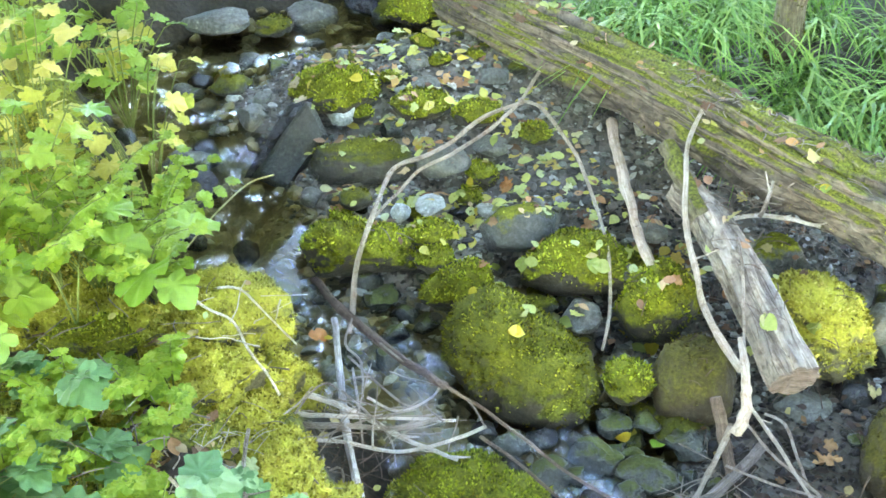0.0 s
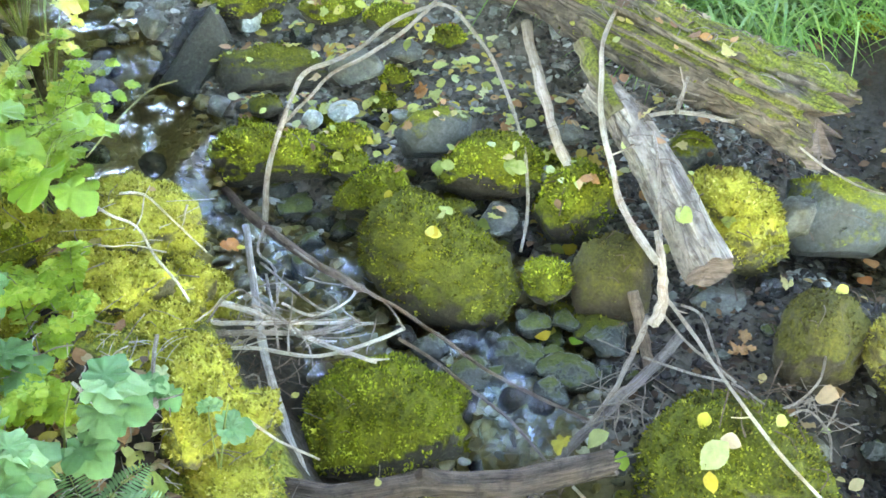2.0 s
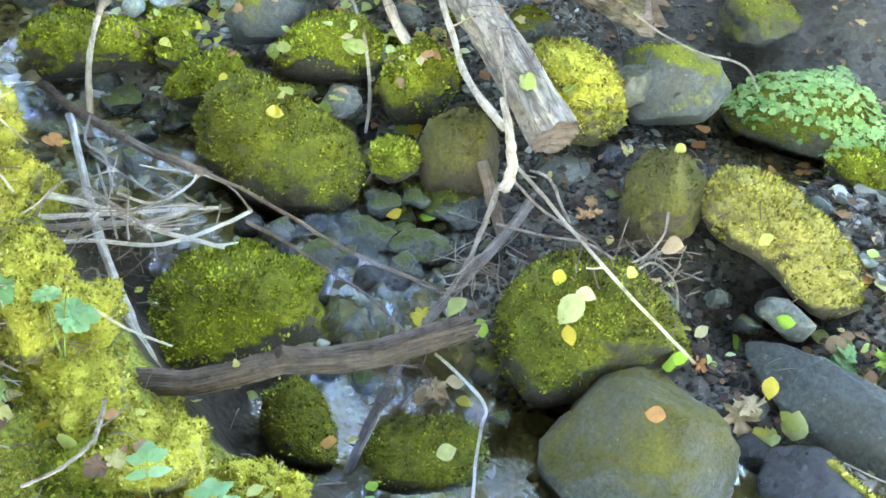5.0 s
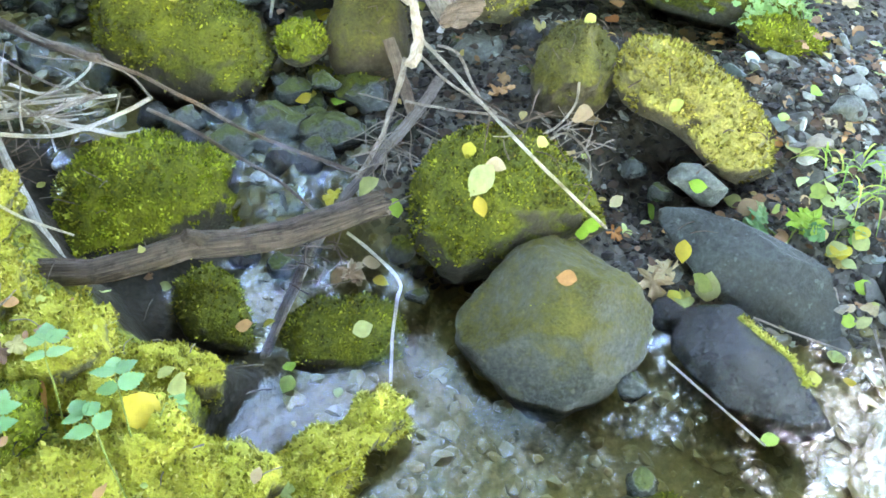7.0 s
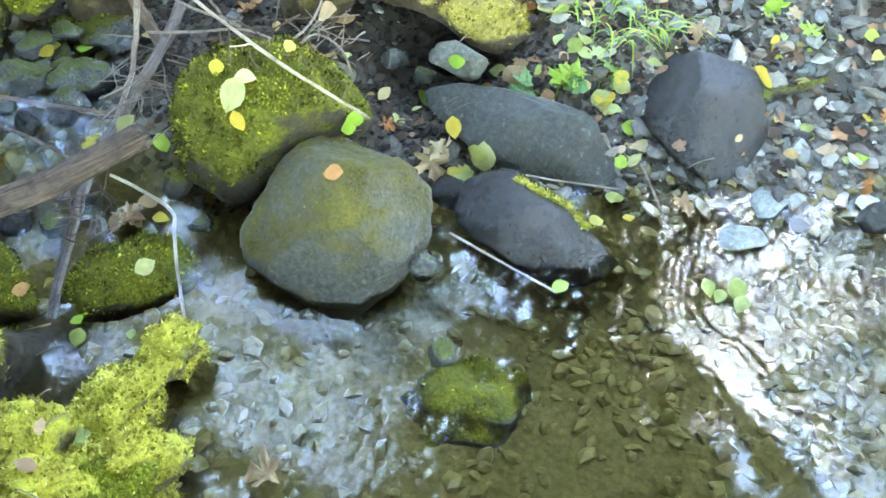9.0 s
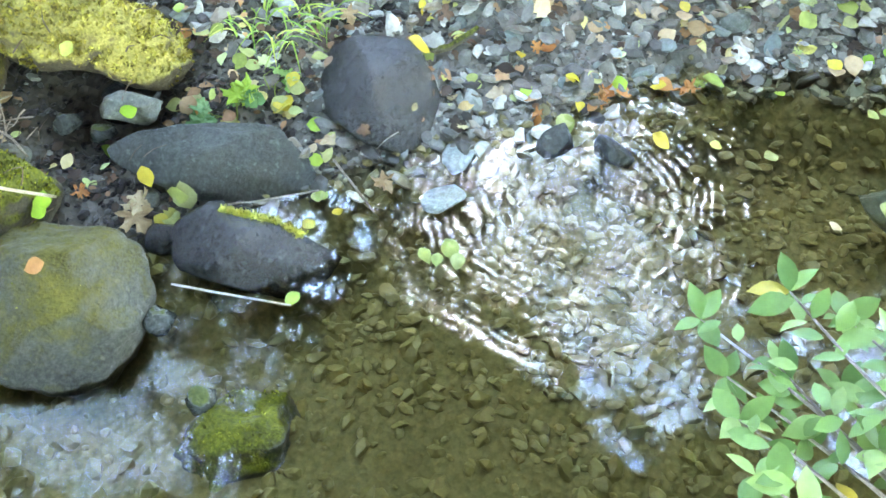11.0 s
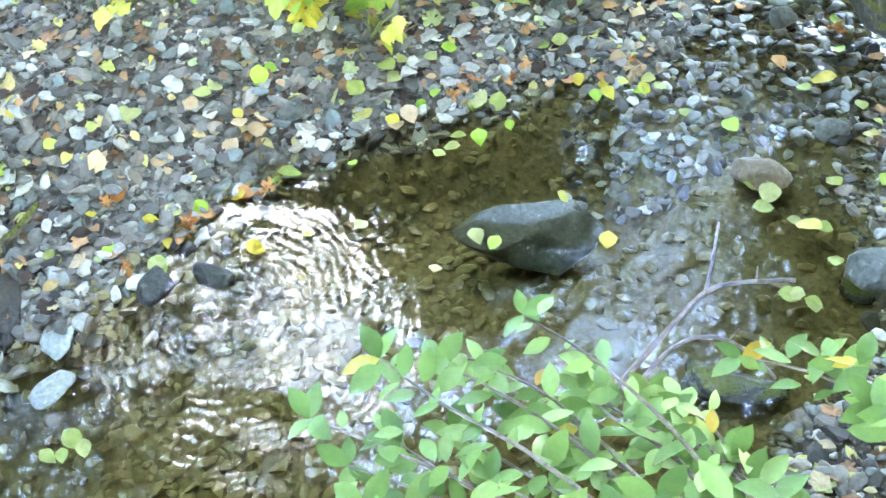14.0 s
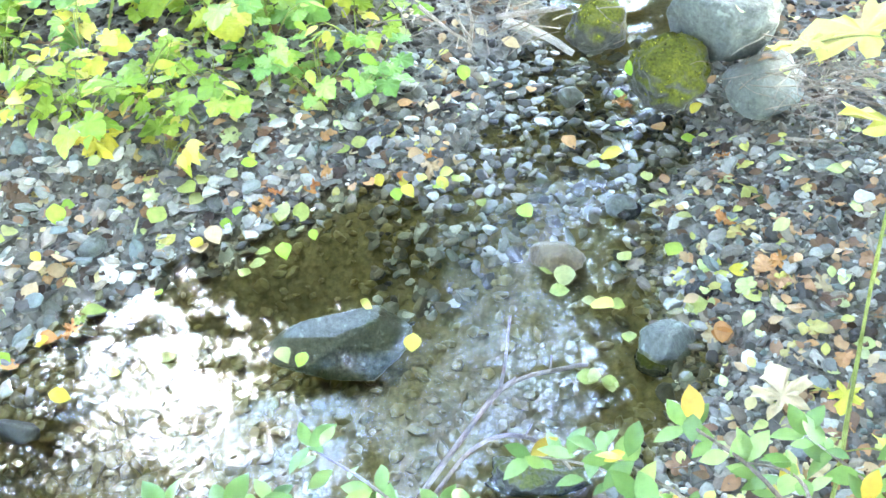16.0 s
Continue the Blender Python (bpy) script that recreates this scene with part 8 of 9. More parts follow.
fallen_leaf("oval", "yellow", (1.608, 0.534, 0.001), (0.08, -0.06, 0.99), 0.035, "the water")
fallen_leaf("maple", "tan", (1.732, 0.485, 0.000), (-0.02, 0.01, 1.00), 0.080, "the water")
fallen_leaf("oval", "tan", (2.041, 0.893, 0.123), (0.04, -0.21, 0.98), 0.050, "the gravel")
fallen_leaf("oval", "pale", (1.799, 1.097, 0.159), (-0.20, 0.31, 0.93), 0.050, "the gravel")
fallen_leaf("oval", "brown", (1.779, 1.138, 0.147), (-0.43, -0.27, 0.86), 0.050, "the gravel")
fallen_leaf("oval", "yellow", (2.223, 0.910, 0.187), (-0.29, -0.59, 0.75), 0.040, "the gravel")
fallen_leaf("oval", "pale", (1.929, 0.824, 0.108), (0.02, -0.03, 1.00), 0.045, "the gravel")
fallen_leaf("oval", "pale", (2.135, 0.631, 0.063), (-0.86, -0.50, -0.07), 0.050, "dead twigs")
fallen_leaf("oval", "brown", (1.635, 0.971, 0.071), (-0.22, -0.22, 0.95), 0.045, "the gravel")
fallen_leaf("oval", "pale", (2.702, 0.224, 0.116), (-0.05, -0.56, 0.83), 0.060, "the gravel")
fallen_leaf("oval", "pale", (2.571, 0.424, 0.122), (-0.48, 0.32, 0.82), 0.065, "the gravel")
fallen_leaf("oval", "green", (2.823, 0.090, 0.093), (-0.23, 0.53, 0.82), 0.060, "the gravel")
fallen_leaf("oval", "yellow", (2.498, 0.695, 0.179), (-0.41, 0.40, 0.82), 0.035, "the gravel")
fallen_leaf("maple", "green", (2.323, 0.681, 0.134), (-0.43, 0.05, 0.90), 0.085, "the gravel")
fallen_leaf("oval", "yellow", (2.221, 0.687, 0.106), (-0.92, -0.33, -0.20), 0.035, "the gravel")
fallen_leaf("maple", "brown", (2.307, 0.408, 0.057), (-0.49, -0.12, 0.87), 0.055, "the gravel")
fallen_leaf("oval", "yellow", (2.257, 0.426, 0.059), (0.04, -0.25, 0.97), 0.040, "the gravel")
fallen_leaf("oval", "yellow", (2.257, 0.276, 0.047), (0.12, -0.22, 0.97), 0.035, "the gravel")
fallen_leaf("oval", "pale", (2.310, 0.232, 0.034), (-0.17, -0.28, 0.95), 0.055, "the gravel")
fallen_leaf("oval", "green", (2.351, 0.177, 0.010), (-0.29, -0.48, 0.83), 0.055, "the gravel")
fallen_leaf("oval", "yellow", (2.402, 0.085, 0.002), (0.06, -0.02, 1.00), 0.045, "the water")
fallen_leaf("maple", "brown", (2.428, 0.019, 0.001), (0.02, -0.04, 1.00), 0.070, "the water")
fallen_leaf("maple", "brown", (2.282, 0.187, 0.010), (-0.86, 0.22, 0.46), 0.065, "the gravel")
fallen_leaf("oval", "pale", (2.497, -0.022, -0.000), (0.05, -0.02, 1.00), 0.070, "the water")
fallen_leaf("oval", "green", (2.174, 0.353, 0.027), (0.01, 0.08, 1.00), 0.045, "the gravel")
fallen_leaf("oval", "yellow", (2.222, 0.222, 0.008), (0.42, -0.05, 0.91), 0.040, "the gravel")
fallen_leaf("oval", "pale", (2.155, 0.231, 0.000), (0.00, -0.05, 1.00), 0.065, "the water")
fallen_leaf("oval", "brown", (2.130, 0.291, 0.014), (-0.93, 0.02, 0.37), 0.045, "the gravel")
fallen_leaf("oval", "yellow", (2.227, -0.002, 0.001), (-0.04, -0.04, 1.00), 0.055, "the water")
fallen_leaf("oval", "pale", (2.142, 0.496, 0.030), (-0.21, -0.13, 0.97), 0.045, "the gravel")
fallen_leaf("oval", "pale", (2.327, -0.255, -0.001), (0.00, 0.08, 1.00), 0.045, "the water")
fallen_leaf("oval", "yellow", (2.292, -0.124, -0.001), (0.01, 0.04, 1.00), 0.035, "the water")
fallen_leaf("oval", "tan", (2.195, -0.463, 0.001), (0.03, -0.02, 1.00), 0.040, "the water")
fallen_leaf("oval", "pale", (2.307, -0.550, 0.001), (0.02, 0.01, 1.00), 0.055, "the water")
fallen_leaf("oval", "green", (2.293, -0.598, -0.000), (-0.00, 0.01, 1.00), 0.045, "the water")
fallen_leaf("oval", "yellow", (2.321, -0.870, -0.001), (-0.01, -0.02, 1.00), 0.065, "the water")
fallen_leaf("oval", "yellow", (2.434, -0.749, 0.030), (-0.18, -0.46, 0.87), 0.040, "a stone")
fallen_leaf("oval", "green", (2.674, -0.516, -0.001), (-0.03, -0.08, 1.00), 0.055, "the water")
fallen_leaf("oval", "pale", (2.628, -0.448, 0.000), (-0.06, 0.03, 1.00), 0.050, "the water")
fallen_leaf("oval", "pale", (3.090, -0.705, 0.029), (-0.94, 0.03, 0.34), 0.055, "the gravel")
fallen_leaf("oval", "pale", (2.820, -0.552, 0.000), (-0.50, -0.13, 0.86), 0.065, "the gravel")
fallen_leaf("maple", "brown", (2.873, -0.475, 0.030), (0.12, -0.39, 0.91), 0.065, "the gravel")
fallen_leaf("oval", "pale", (2.798, -0.151, 0.052), (-0.43, -0.31, 0.85), 0.070, "the gravel")
fallen_leaf("oval", "pale", (2.866, -0.250, 0.039), (-0.36, -0.37, 0.85), 0.065, "the gravel")
fallen_leaf("oval", "green", (2.984, -0.394, 0.060), (-0.39, -0.09, 0.92), 0.050, "the gravel")
fallen_leaf("oval", "pale", (2.921, -0.260, 0.060), (-0.21, -0.39, 0.90), 0.050, "the gravel")
fallen_leaf("maple", "brown", (2.647, 0.058, 0.058), (-0.81, -0.22, -0.54), 0.070, "the gravel")
fallen_leaf("oval", "yellow", (2.637, 0.136, 0.086), (-0.26, -0.05, 0.96), 0.045, "the gravel")
fallen_leaf("oval", "yellow", (2.716, -0.271, 0.014), (-0.57, -0.32, 0.75), 0.050, "the gravel")
fallen_leaf("oval", "green", (2.809, -0.384, 0.032), (-0.15, 0.24, 0.96), 0.045, "the gravel")
fallen_leaf("oval", "green", (2.547, -0.189, 0.001), (-0.04, 0.03, 1.00), 0.035, "the water")
fallen_leaf("oval", "tan", (2.691, -0.182, 0.012), (-0.11, -0.37, 0.92), 0.055, "the gravel")
fallen_leaf("maple", "brown", (2.953, -0.613, 0.022), (-0.17, -0.30, 0.94), 0.055, "the gravel")
fallen_leaf("oval", "yellow", (1.777, 0.820, 0.056), (-0.47, 0.54, 0.70), 0.065, "the gravel")
fallen_leaf("oval", "pale", (1.838, 0.833, 0.085), (-0.58, -0.79, 0.22), 0.055, "the gravel")
fallen_leaf("oval", "pale", (1.627, 0.599, 0.001), (-0.04, -0.02, 1.00), 0.045, "the water")
fallen_leaf("oval", "yellow", (2.922, -0.892, 0.002), (-0.30, -0.37, 0.88), 0.050, "the gravel")
fallen_leaf("oval", "yellow", (2.935, -0.966, -0.000), (0.01, -0.01, 1.00), 0.050, "the water")
fallen_leaf("oval", "green", (2.889, -0.940, -0.000), (0.00, 0.00, 1.00), 0.045, "the water")
fallen_leaf("oval", "yellow", (2.921, -0.846, 0.002), (-0.59, 0.38, 0.71), 0.040, "the gravel")
fallen_leaf("oval", "tan", (2.636, 0.258, 0.117), (-0.51, -0.28, 0.81), 0.060, "the gravel")
fallen_leaf("oval", "tan", (2.392, 0.453, 0.122), (-0.26, -0.88, 0.40), 0.070, "the gravel")
fallen_leaf("oval", "tan", (2.544, 0.138, 0.051), (-0.67, 0.01, 0.74), 0.060, "the gravel")
fallen_leaf("oval", "green", (2.435, 0.587, 0.134), (-0.13, -0.80, 0.59), 0.050, "the gravel")
fallen_leaf("oval", "yellow", (2.327, 0.975, 0.213), (-0.71, -0.67, -0.20), 0.040, "the gravel")
fallen_leaf("oval", "yellow", (2.206, 1.036, 0.211), (-0.35, 0.07, 0.93), 0.050, "the gravel")
fallen_leaf("oval", "pale", (2.182, 1.081, 0.209), (-0.74, -0.13, 0.66), 0.045, "the gravel")
fallen_leaf("oval", "yellow", (2.222, 0.709, 0.137), (-0.19, -0.77, 0.61), 0.030, "the gravel")
fallen_leaf("oval", "tan", (2.748, -0.313, -0.001), (0.02, -0.01, 1.00), 0.070, "the water")
fallen_leaf("oval", "brown", (2.245, 0.197, 0.000), (-0.39, -0.14, 0.91), 0.040, "the gravel")
fallen_leaf("oval", "brown", (2.337, 0.154, 0.000), (-0.00, -0.04, 1.00), 0.050, "the water")
fallen_leaf("oval", "tan", (3.005, -0.877, 0.033), (-0.74, -0.02, 0.67), 0.050, "the gravel")
fallen_leaf("oval", "pale", (2.894, -0.552, 0.022), (-0.26, 0.63, 0.73), 0.045, "the gravel")
fallen_leaf("oval", "green", (2.786, 0.120, 0.102), (-0.61, -0.44, 0.66), 0.065, "the gravel")
fallen_leaf("oval", "pale", (2.656, 0.231, 0.135), (-0.05, -0.35, 0.94), 0.060, "the gravel")
fallen_leaf("maple", "yellow", (3.013, 0.008, 0.144), (-0.08, -0.28, 0.96), 0.150, "the gravel")
fallen_leaf("oval", "pale", (2.766, -0.116, 0.049), (-0.70, 0.71, 0.10), 0.060, "the gravel")
fallen_leaf("oval", "yellow", (2.257, 0.270, 0.051), (0.20, 0.03, 0.98), 0.045, "the gravel")
fallen_leaf("oval", "pale", (2.159, 0.220, 0.000), (0.00, 0.01, 1.00), 0.055, "the water")
fallen_leaf("oval", "pale", (3.070, -0.656, 0.010), (-0.03, -0.16, 0.99), 0.055, "the gravel")
fallen_leaf("maple", "brown", (3.023, -0.206, 0.090), (-0.13, -0.00, 0.99), 0.050, "the gravel")
fallen_leaf("maple", "brown", (2.854, -0.454, 0.025), (-0.25, -0.23, 0.94), 0.065, "the gravel")
fallen_leaf("oval", "pale", (2.819, -0.505, 0.012), (-0.53, 0.47, 0.71), 0.065, "the gravel")
fallen_leaf("oval", "pale", (2.951, -0.346, 0.050), (-0.36, -0.14, 0.92), 0.055, "the gravel")
fallen_leaf("oval", "green", (3.385, -1.029, 0.021), (-0.08, -0.12, 0.99), 0.060, "the gravel")
fallen_leaf("oval", "brown", (3.040, -1.328, -0.008), (0.02, -0.02, 1.00), 0.060, "the water")
fallen_leaf("oval", "yellow", (2.968, -1.449, -0.008), (0.01, -0.02, 1.00), 0.075, "the water")
fallen_leaf("oval", "pale", (2.929, -1.390, -0.005), (0.06, 0.02, 1.00), 0.050, "the water")
fallen_leaf("oval", "green", (2.566, -1.552, -0.000), (-0.04, 0.01, 1.00), 0.070, "the water")
fallen_leaf("maple", "brown", (2.587, -1.676, 0.068), (0.08, -0.50, 0.86), 0.085, "the gravel")
fallen_leaf("oval", "pale", (2.507, -1.261, 0.001), (-0.01, -0.04, 1.00), 0.065, "the water")
fallen_leaf("oval", "pale", (2.454, -1.243, 0.001), (0.02, -0.03, 1.00), 0.055, "the water")
fallen_leaf("oval", "yellow", (2.392, -1.342, -0.000), (-0.02, 0.04, 1.00), 0.075, "the water")
fallen_leaf("oval", "pale", (2.391, -1.378, 0.001), (-0.00, 0.04, 1.00), 0.050, "the water")
fallen_leaf("oval", "pale", (2.179, -1.281, 0.000), (0.00, 0.07, 1.00), 0.055, "the water")
fallen_leaf("oval", "pale", (2.155, -1.330, -0.000), (0.00, -0.05, 1.00), 0.055, "the water")
fallen_leaf("oval", "pale", (2.556, -1.423, -0.000), (0.01, -0.06, 1.00), 0.050, "the water")
fallen_leaf("oval", "pale", (2.365, -1.572, 0.009), (-0.06, 0.15, 0.99), 0.065, "the gravel")
fallen_leaf("oval", "yellow", (2.443, -1.686, 0.045), (-0.07, 0.33, 0.94), 0.055, "the gravel")
fallen_leaf("maple", "cream", (2.085, -1.690, 0.066), (-0.30, 0.33, 0.89), 0.180, "the gravel")
fallen_leaf("maple", "brown", (2.997, -0.910, 0.022), (-0.95, -0.17, 0.28), 0.060, "the gravel")
fallen_leaf("oval", "yellow", (2.874, -0.855, 0.000), (0.02, 0.01, 1.00), 0.055, "the water")
fallen_leaf("oval", "yellow", (2.897, -0.951, -0.001), (0.00, -0.05, 1.00), 0.055, "the water")
fallen_leaf("oval", "green", (2.868, -0.823, -0.001), (-0.02, 0.04, 1.00), 0.050, "the water")
fallen_leaf("oval", "green", (3.259, -1.509, -0.019), (0.05, -0.03, 1.00), 0.050, "the water")
fallen_leaf("maple", "brown", (3.198, -1.527, -0.015), (0.04, -0.00, 1.00), 0.060, "the water")
fallen_leaf("oval", "brown", (3.085, -1.601, -0.013), (0.02, -0.00, 1.00), 0.055, "the water")
fallen_leaf("oval", "brown", (3.324, -1.240, -0.017), (0.01, 0.04, 1.00), 0.050, "the water")
fallen_leaf("oval", "green", (3.017, -1.678, -0.012), (0.00, 0.16, 0.99), 0.050, "the gravel")
fallen_leaf("oval", "green", (3.107, -1.498, -0.011), (0.06, -0.05, 1.00), 0.050, "the water")
fallen_leaf("oval", "pale", (2.643, -1.592, 0.045), (0.44, 0.17, 0.88), 0.050, "the gravel")
fallen_leaf("oval", "pale", (2.865, -1.529, -0.005), (0.04, -0.00, 1.00), 0.050, "the water")
fallen_leaf("oval", "pale", (2.527, -1.804, 0.106), (-0.15, 0.17, 0.97), 0.050, "the gravel")
fallen_leaf("oval", "green", (2.750, -1.182, 0.001), (-0.05, -0.02, 1.00), 0.065, "the water")
fallen_leaf("oval", "brown", (2.904, -0.562, 0.011), (-0.01, -0.44, 0.90), 0.055, "the gravel")
fallen_leaf("oval", "pale", (2.670, -0.459, 0.002), (0.01, -0.00, 1.00), 0.050, "the water")
fallen_leaf("oval", "pale", (2.597, -0.414, -0.001), (0.02, -0.04, 1.00), 0.050, "the water")
fallen_leaf("oval", "tan", (2.696, -0.280, 0.001), (0.06, -0.03, 1.00), 0.060, "the water")
fallen_leaf("oval", "tan", (2.615, 0.084, 0.062), (-0.94, -0.24, 0.24), 0.060, "the gravel")
fallen_leaf("oval", "pale", (3.077, 0.424, 0.239), (-0.13, -0.06, 0.99), 0.060, "the gravel")
fallen_leaf("oval", "yellow", (2.735, 0.387, 0.175), (-0.53, 0.55, 0.65), 0.050, "the gravel")
fallen_leaf("oval", "pale", (2.573, 0.399, 0.117), (0.00, 0.01, 1.00), 0.055, "the gravel")
fallen_leaf("oval", "yellow", (3.224, 0.066, 0.216), (-0.98, -0.13, 0.13), 0.055, "the gravel")
fallen_leaf("oval", "green", (2.795, -0.337, 0.005), (-0.54, -0.02, 0.84), 0.040, "the gravel")
fallen_leaf("oval", "green", (2.726, -0.594, 0.001), (-0.09, -0.03, 1.00), 0.035, "the water")
fallen_leaf("oval", "brown", (2.286, -1.615, 0.020), (-0.95, 0.12, 0.29), 0.060, "the gravel")
fallen_leaf("oval", "pale", (2.372, -1.753, 0.062), (-0.35, 0.88, -0.34), 0.055, "the gravel")
fallen_leaf("oval", "pale", (2.698, -1.767, 0.071), (-0.85, 0.36, 0.39), 0.055, "the gravel")
fallen_leaf("oval", "green", (2.788, -1.882, 0.087), (-0.10, -0.10, 0.99), 0.055, "the gravel")
fallen_leaf("oval", "yellow", (3.143, -1.729, 0.001), (-0.33, 0.61, 0.72), 0.050, "the gravel")
fallen_leaf("oval", "brown", (3.352, -1.162, -0.013), (-0.01, -0.45, 0.89), 0.045, "the gravel")
fallen_leaf("oval", "yellow", (2.936, -0.772, 0.001), (-0.44, 0.31, 0.84), 0.045, "the gravel")
fallen_leaf("oval", "pale", (2.909, -0.999, -0.002), (-0.04, -0.03, 1.00), 0.045, "the water")
fallen_leaf("oval", "pale", (2.799, -1.061, -0.000), (0.01, -0.00, 1.00), 0.045, "the water")
fallen_leaf("oval", "pale", (2.411, -1.316, 0.000), (0.01, -0.01, 1.00), 0.050, "the water")
fallen_leaf("oval", "pale", (2.293, -1.398, 0.000), (0.04, -0.01, 1.00), 0.045, "the water")
fallen_leaf("oval", "pale", (2.528, -1.213, -0.001), (0.05, -0.00, 1.00), 0.040, "the water")
fallen_leaf("maple", "brown", (2.452, -1.781, 0.075), (-0.41, 0.65, 0.64), 0.070, "the gravel")
fallen_leaf("oval", "pale", (0.525, 2.116, 0.374), (-0.51, -0.55, 0.66), 0.045, "a mossy boulder")
fallen_leaf("oval", "pale", (0.482, 1.877, 0.389), (0.36, -0.18, 0.92), 0.050, "a mossy boulder")
fallen_leaf("oval", "yellow", (0.439, 1.775, 0.400), (-0.03, -0.43, 0.90), 0.045, "a mossy boulder")
fallen_leaf("oval", "pale", (0.710, 2.069, 0.376), (0.12, -0.70, 0.71), 0.060, "a mossy boulder")
fallen_leaf("oval", "pale", (0.504, 2.135, 0.352), (-0.54, -0.52, 0.66), 0.050, "a mossy boulder")
fallen_leaf("oval", "yellow", (0.727, 1.651, 0.144), (0.04, -0.04, 1.00), 0.045, "the water")
fallen_leaf("oval", "yellow", (0.342, 1.968, 0.391), (-0.06, -0.75, 0.66), 0.035, "moss")
fallen_leaf("oval", "pale", (0.608, 1.970, 0.266), (-0.74, -0.31, 0.59), 0.045, "a stone")
fallen_leaf("oval", "pale", (1.048, 1.670, 0.480), (-0.85, -0.24, 0.47), 0.055, "a log")
fallen_leaf("oval", "pale", (1.217, 1.762, 0.378), (-0.71, 0.31, 0.63), 0.045, "a mossy boulder")
fallen_leaf("oval", "brown", (0.507, 2.550, 0.350), (-0.20, -0.45, 0.87), 0.050, "the gravel")
fallen_leaf("oval", "yellow", (0.431, 2.522, 0.331), (0.04, -0.52, 0.85), 0.045, "the gravel")
fallen_leaf("oval", "yellow", (0.370, 2.446, 0.320), (0.63, -0.76, -0.14), 0.040, "a stone")
fallen_leaf("oval", "pale", (0.350, 2.511, 0.365), (-0.28, -0.07, 0.96), 0.040, "a mossy boulder")
fallen_leaf("oval", "pale", (0.476, 2.663, 0.464), (-0.46, 0.08, 0.89), 0.045, "a stone")
fallen_leaf("oval", "yellow", (0.321, 2.258, 0.384), (-0.53, -0.73, 0.44), 0.035, "moss")
fallen_leaf("oval", "yellow", (0.774, 2.008, 0.178), (0.83, -0.08, 0.56), 0.040, "the gravel")
fallen_leaf("oval", "yellow", (0.846, 1.933, 0.180), (-0.32, -0.26, 0.91), 0.060, "the gravel")
fallen_leaf("oval", "pale", (0.709, 2.559, 0.360), (-0.00, -0.34, 0.94), 0.040, "the gravel")
fallen_leaf("oval", "yellow", (0.028, 2.866, 0.606), (0.33, -0.42, 0.84), 0.050, "a mossy boulder")
fallen_leaf("oval", "yellow", (-0.119, 2.865, 0.597), (-0.73, -0.22, 0.65), 0.040, "a mossy boulder")
fallen_leaf("oval", "yellow", (0.163, 2.779, 0.478), (0.23, -0.44, 0.87), 0.040, "a stone")
fallen_leaf("oval", "yellow", (-0.448, 3.122, 0.543), (-0.04, -0.13, 0.99), 0.045, "the water")
fallen_leaf("oval", "yellow", (1.090, 2.357, 0.671), (-0.75, -0.40, -0.53), 0.040, "a log")
fallen_leaf("oval", "yellow", (1.284, 2.023, 0.633), (-0.03, -0.02, 1.00), 0.035, "a log")
fallen_leaf("oval", "brown", (-0.097, 1.976, 0.253), (0.22, -0.20, 0.96), 0.050, "the water")
fallen_leaf("maple", "brown", (2.278, 0.193, 0.011), (-0.03, -0.80, 0.60), 0.070, "the gravel")
fallen_leaf("oval", "brown", (2.327, 0.376, 0.059), (-0.38, -0.13, 0.92), 0.050, "the gravel")
fallen_leaf("maple", "brown", (2.120, 0.290, 0.024), (-0.08, 0.46, 0.89), 0.050, "the gravel")
fallen_leaf("oval", "brown", (2.417, 0.079, 0.001), (0.02, 0.02, 1.00), 0.060, "the water")
fallen_leaf("oval", "tan", (2.601, 0.124, 0.077), (-0.26, -0.09, 0.96), 0.060, "the gravel")
fallen_leaf("maple", "tan", (2.068, 0.832, 0.139), (-0.38, -0.57, 0.73), 0.070, "a stone")
fallen_leaf("maple", "tan", (2.397, 0.442, 0.102), (-0.17, -0.23, 0.96), 0.090, "the gravel")
fallen_leaf("oval", "tan", (2.458, 0.309, 0.066), (-0.28, -0.34, 0.90), 0.050, "the gravel")
fallen_leaf("maple", "yellow", (3.006, 0.075, 0.172), (-0.12, -0.37, 0.92), 0.100, "the gravel")
fallen_leaf("maple", "yellow", (3.005, 0.007, 0.140), (-0.72, 0.24, 0.65), 0.140, "the gravel")
fallen_leaf("maple", "brown", (2.283, 0.193, 0.009), (-0.06, -0.65, 0.76), 0.070, "the gravel")
fallen_leaf("maple", "brown", (2.412, 0.038, 0.003), (0.39, -0.13, 0.91), 0.060, "the gravel")
fallen_leaf("oval", "tan", (2.629, 0.085, 0.070), (0.11, -0.66, 0.74), 0.060, "the gravel")
fallen_leaf("maple", "pale", (2.473, 0.001, 0.001), (-0.01, -0.03, 1.00), 0.060, "the water")
fallen_leaf("maple", "brown", (2.835, -0.433, 0.031), (-1.00, 0.00, -0.08), 0.060, "the gravel")
fallen_leaf("maple", "brown", (2.917, -0.577, 0.011), (0.15, -0.34, 0.93), 0.050, "the gravel")
fallen_leaf("maple", "tan", (2.946, -0.918, 0.000), (-0.42, -0.27, 0.87), 0.080, "the gravel")
fallen_leaf("oval", "brown", (2.938, -0.837, -0.002), (0.01, 0.04, 1.00), 0.050, "the water")
fallen_leaf("oval", "brown", (2.925, -0.740, 0.001), (-0.01, 0.04, 1.00), 0.050, "the water")
fallen_leaf("oval", "tan", (2.998, -1.000, -0.002), (-0.59, -0.10, 0.80), 0.050, "the gravel")
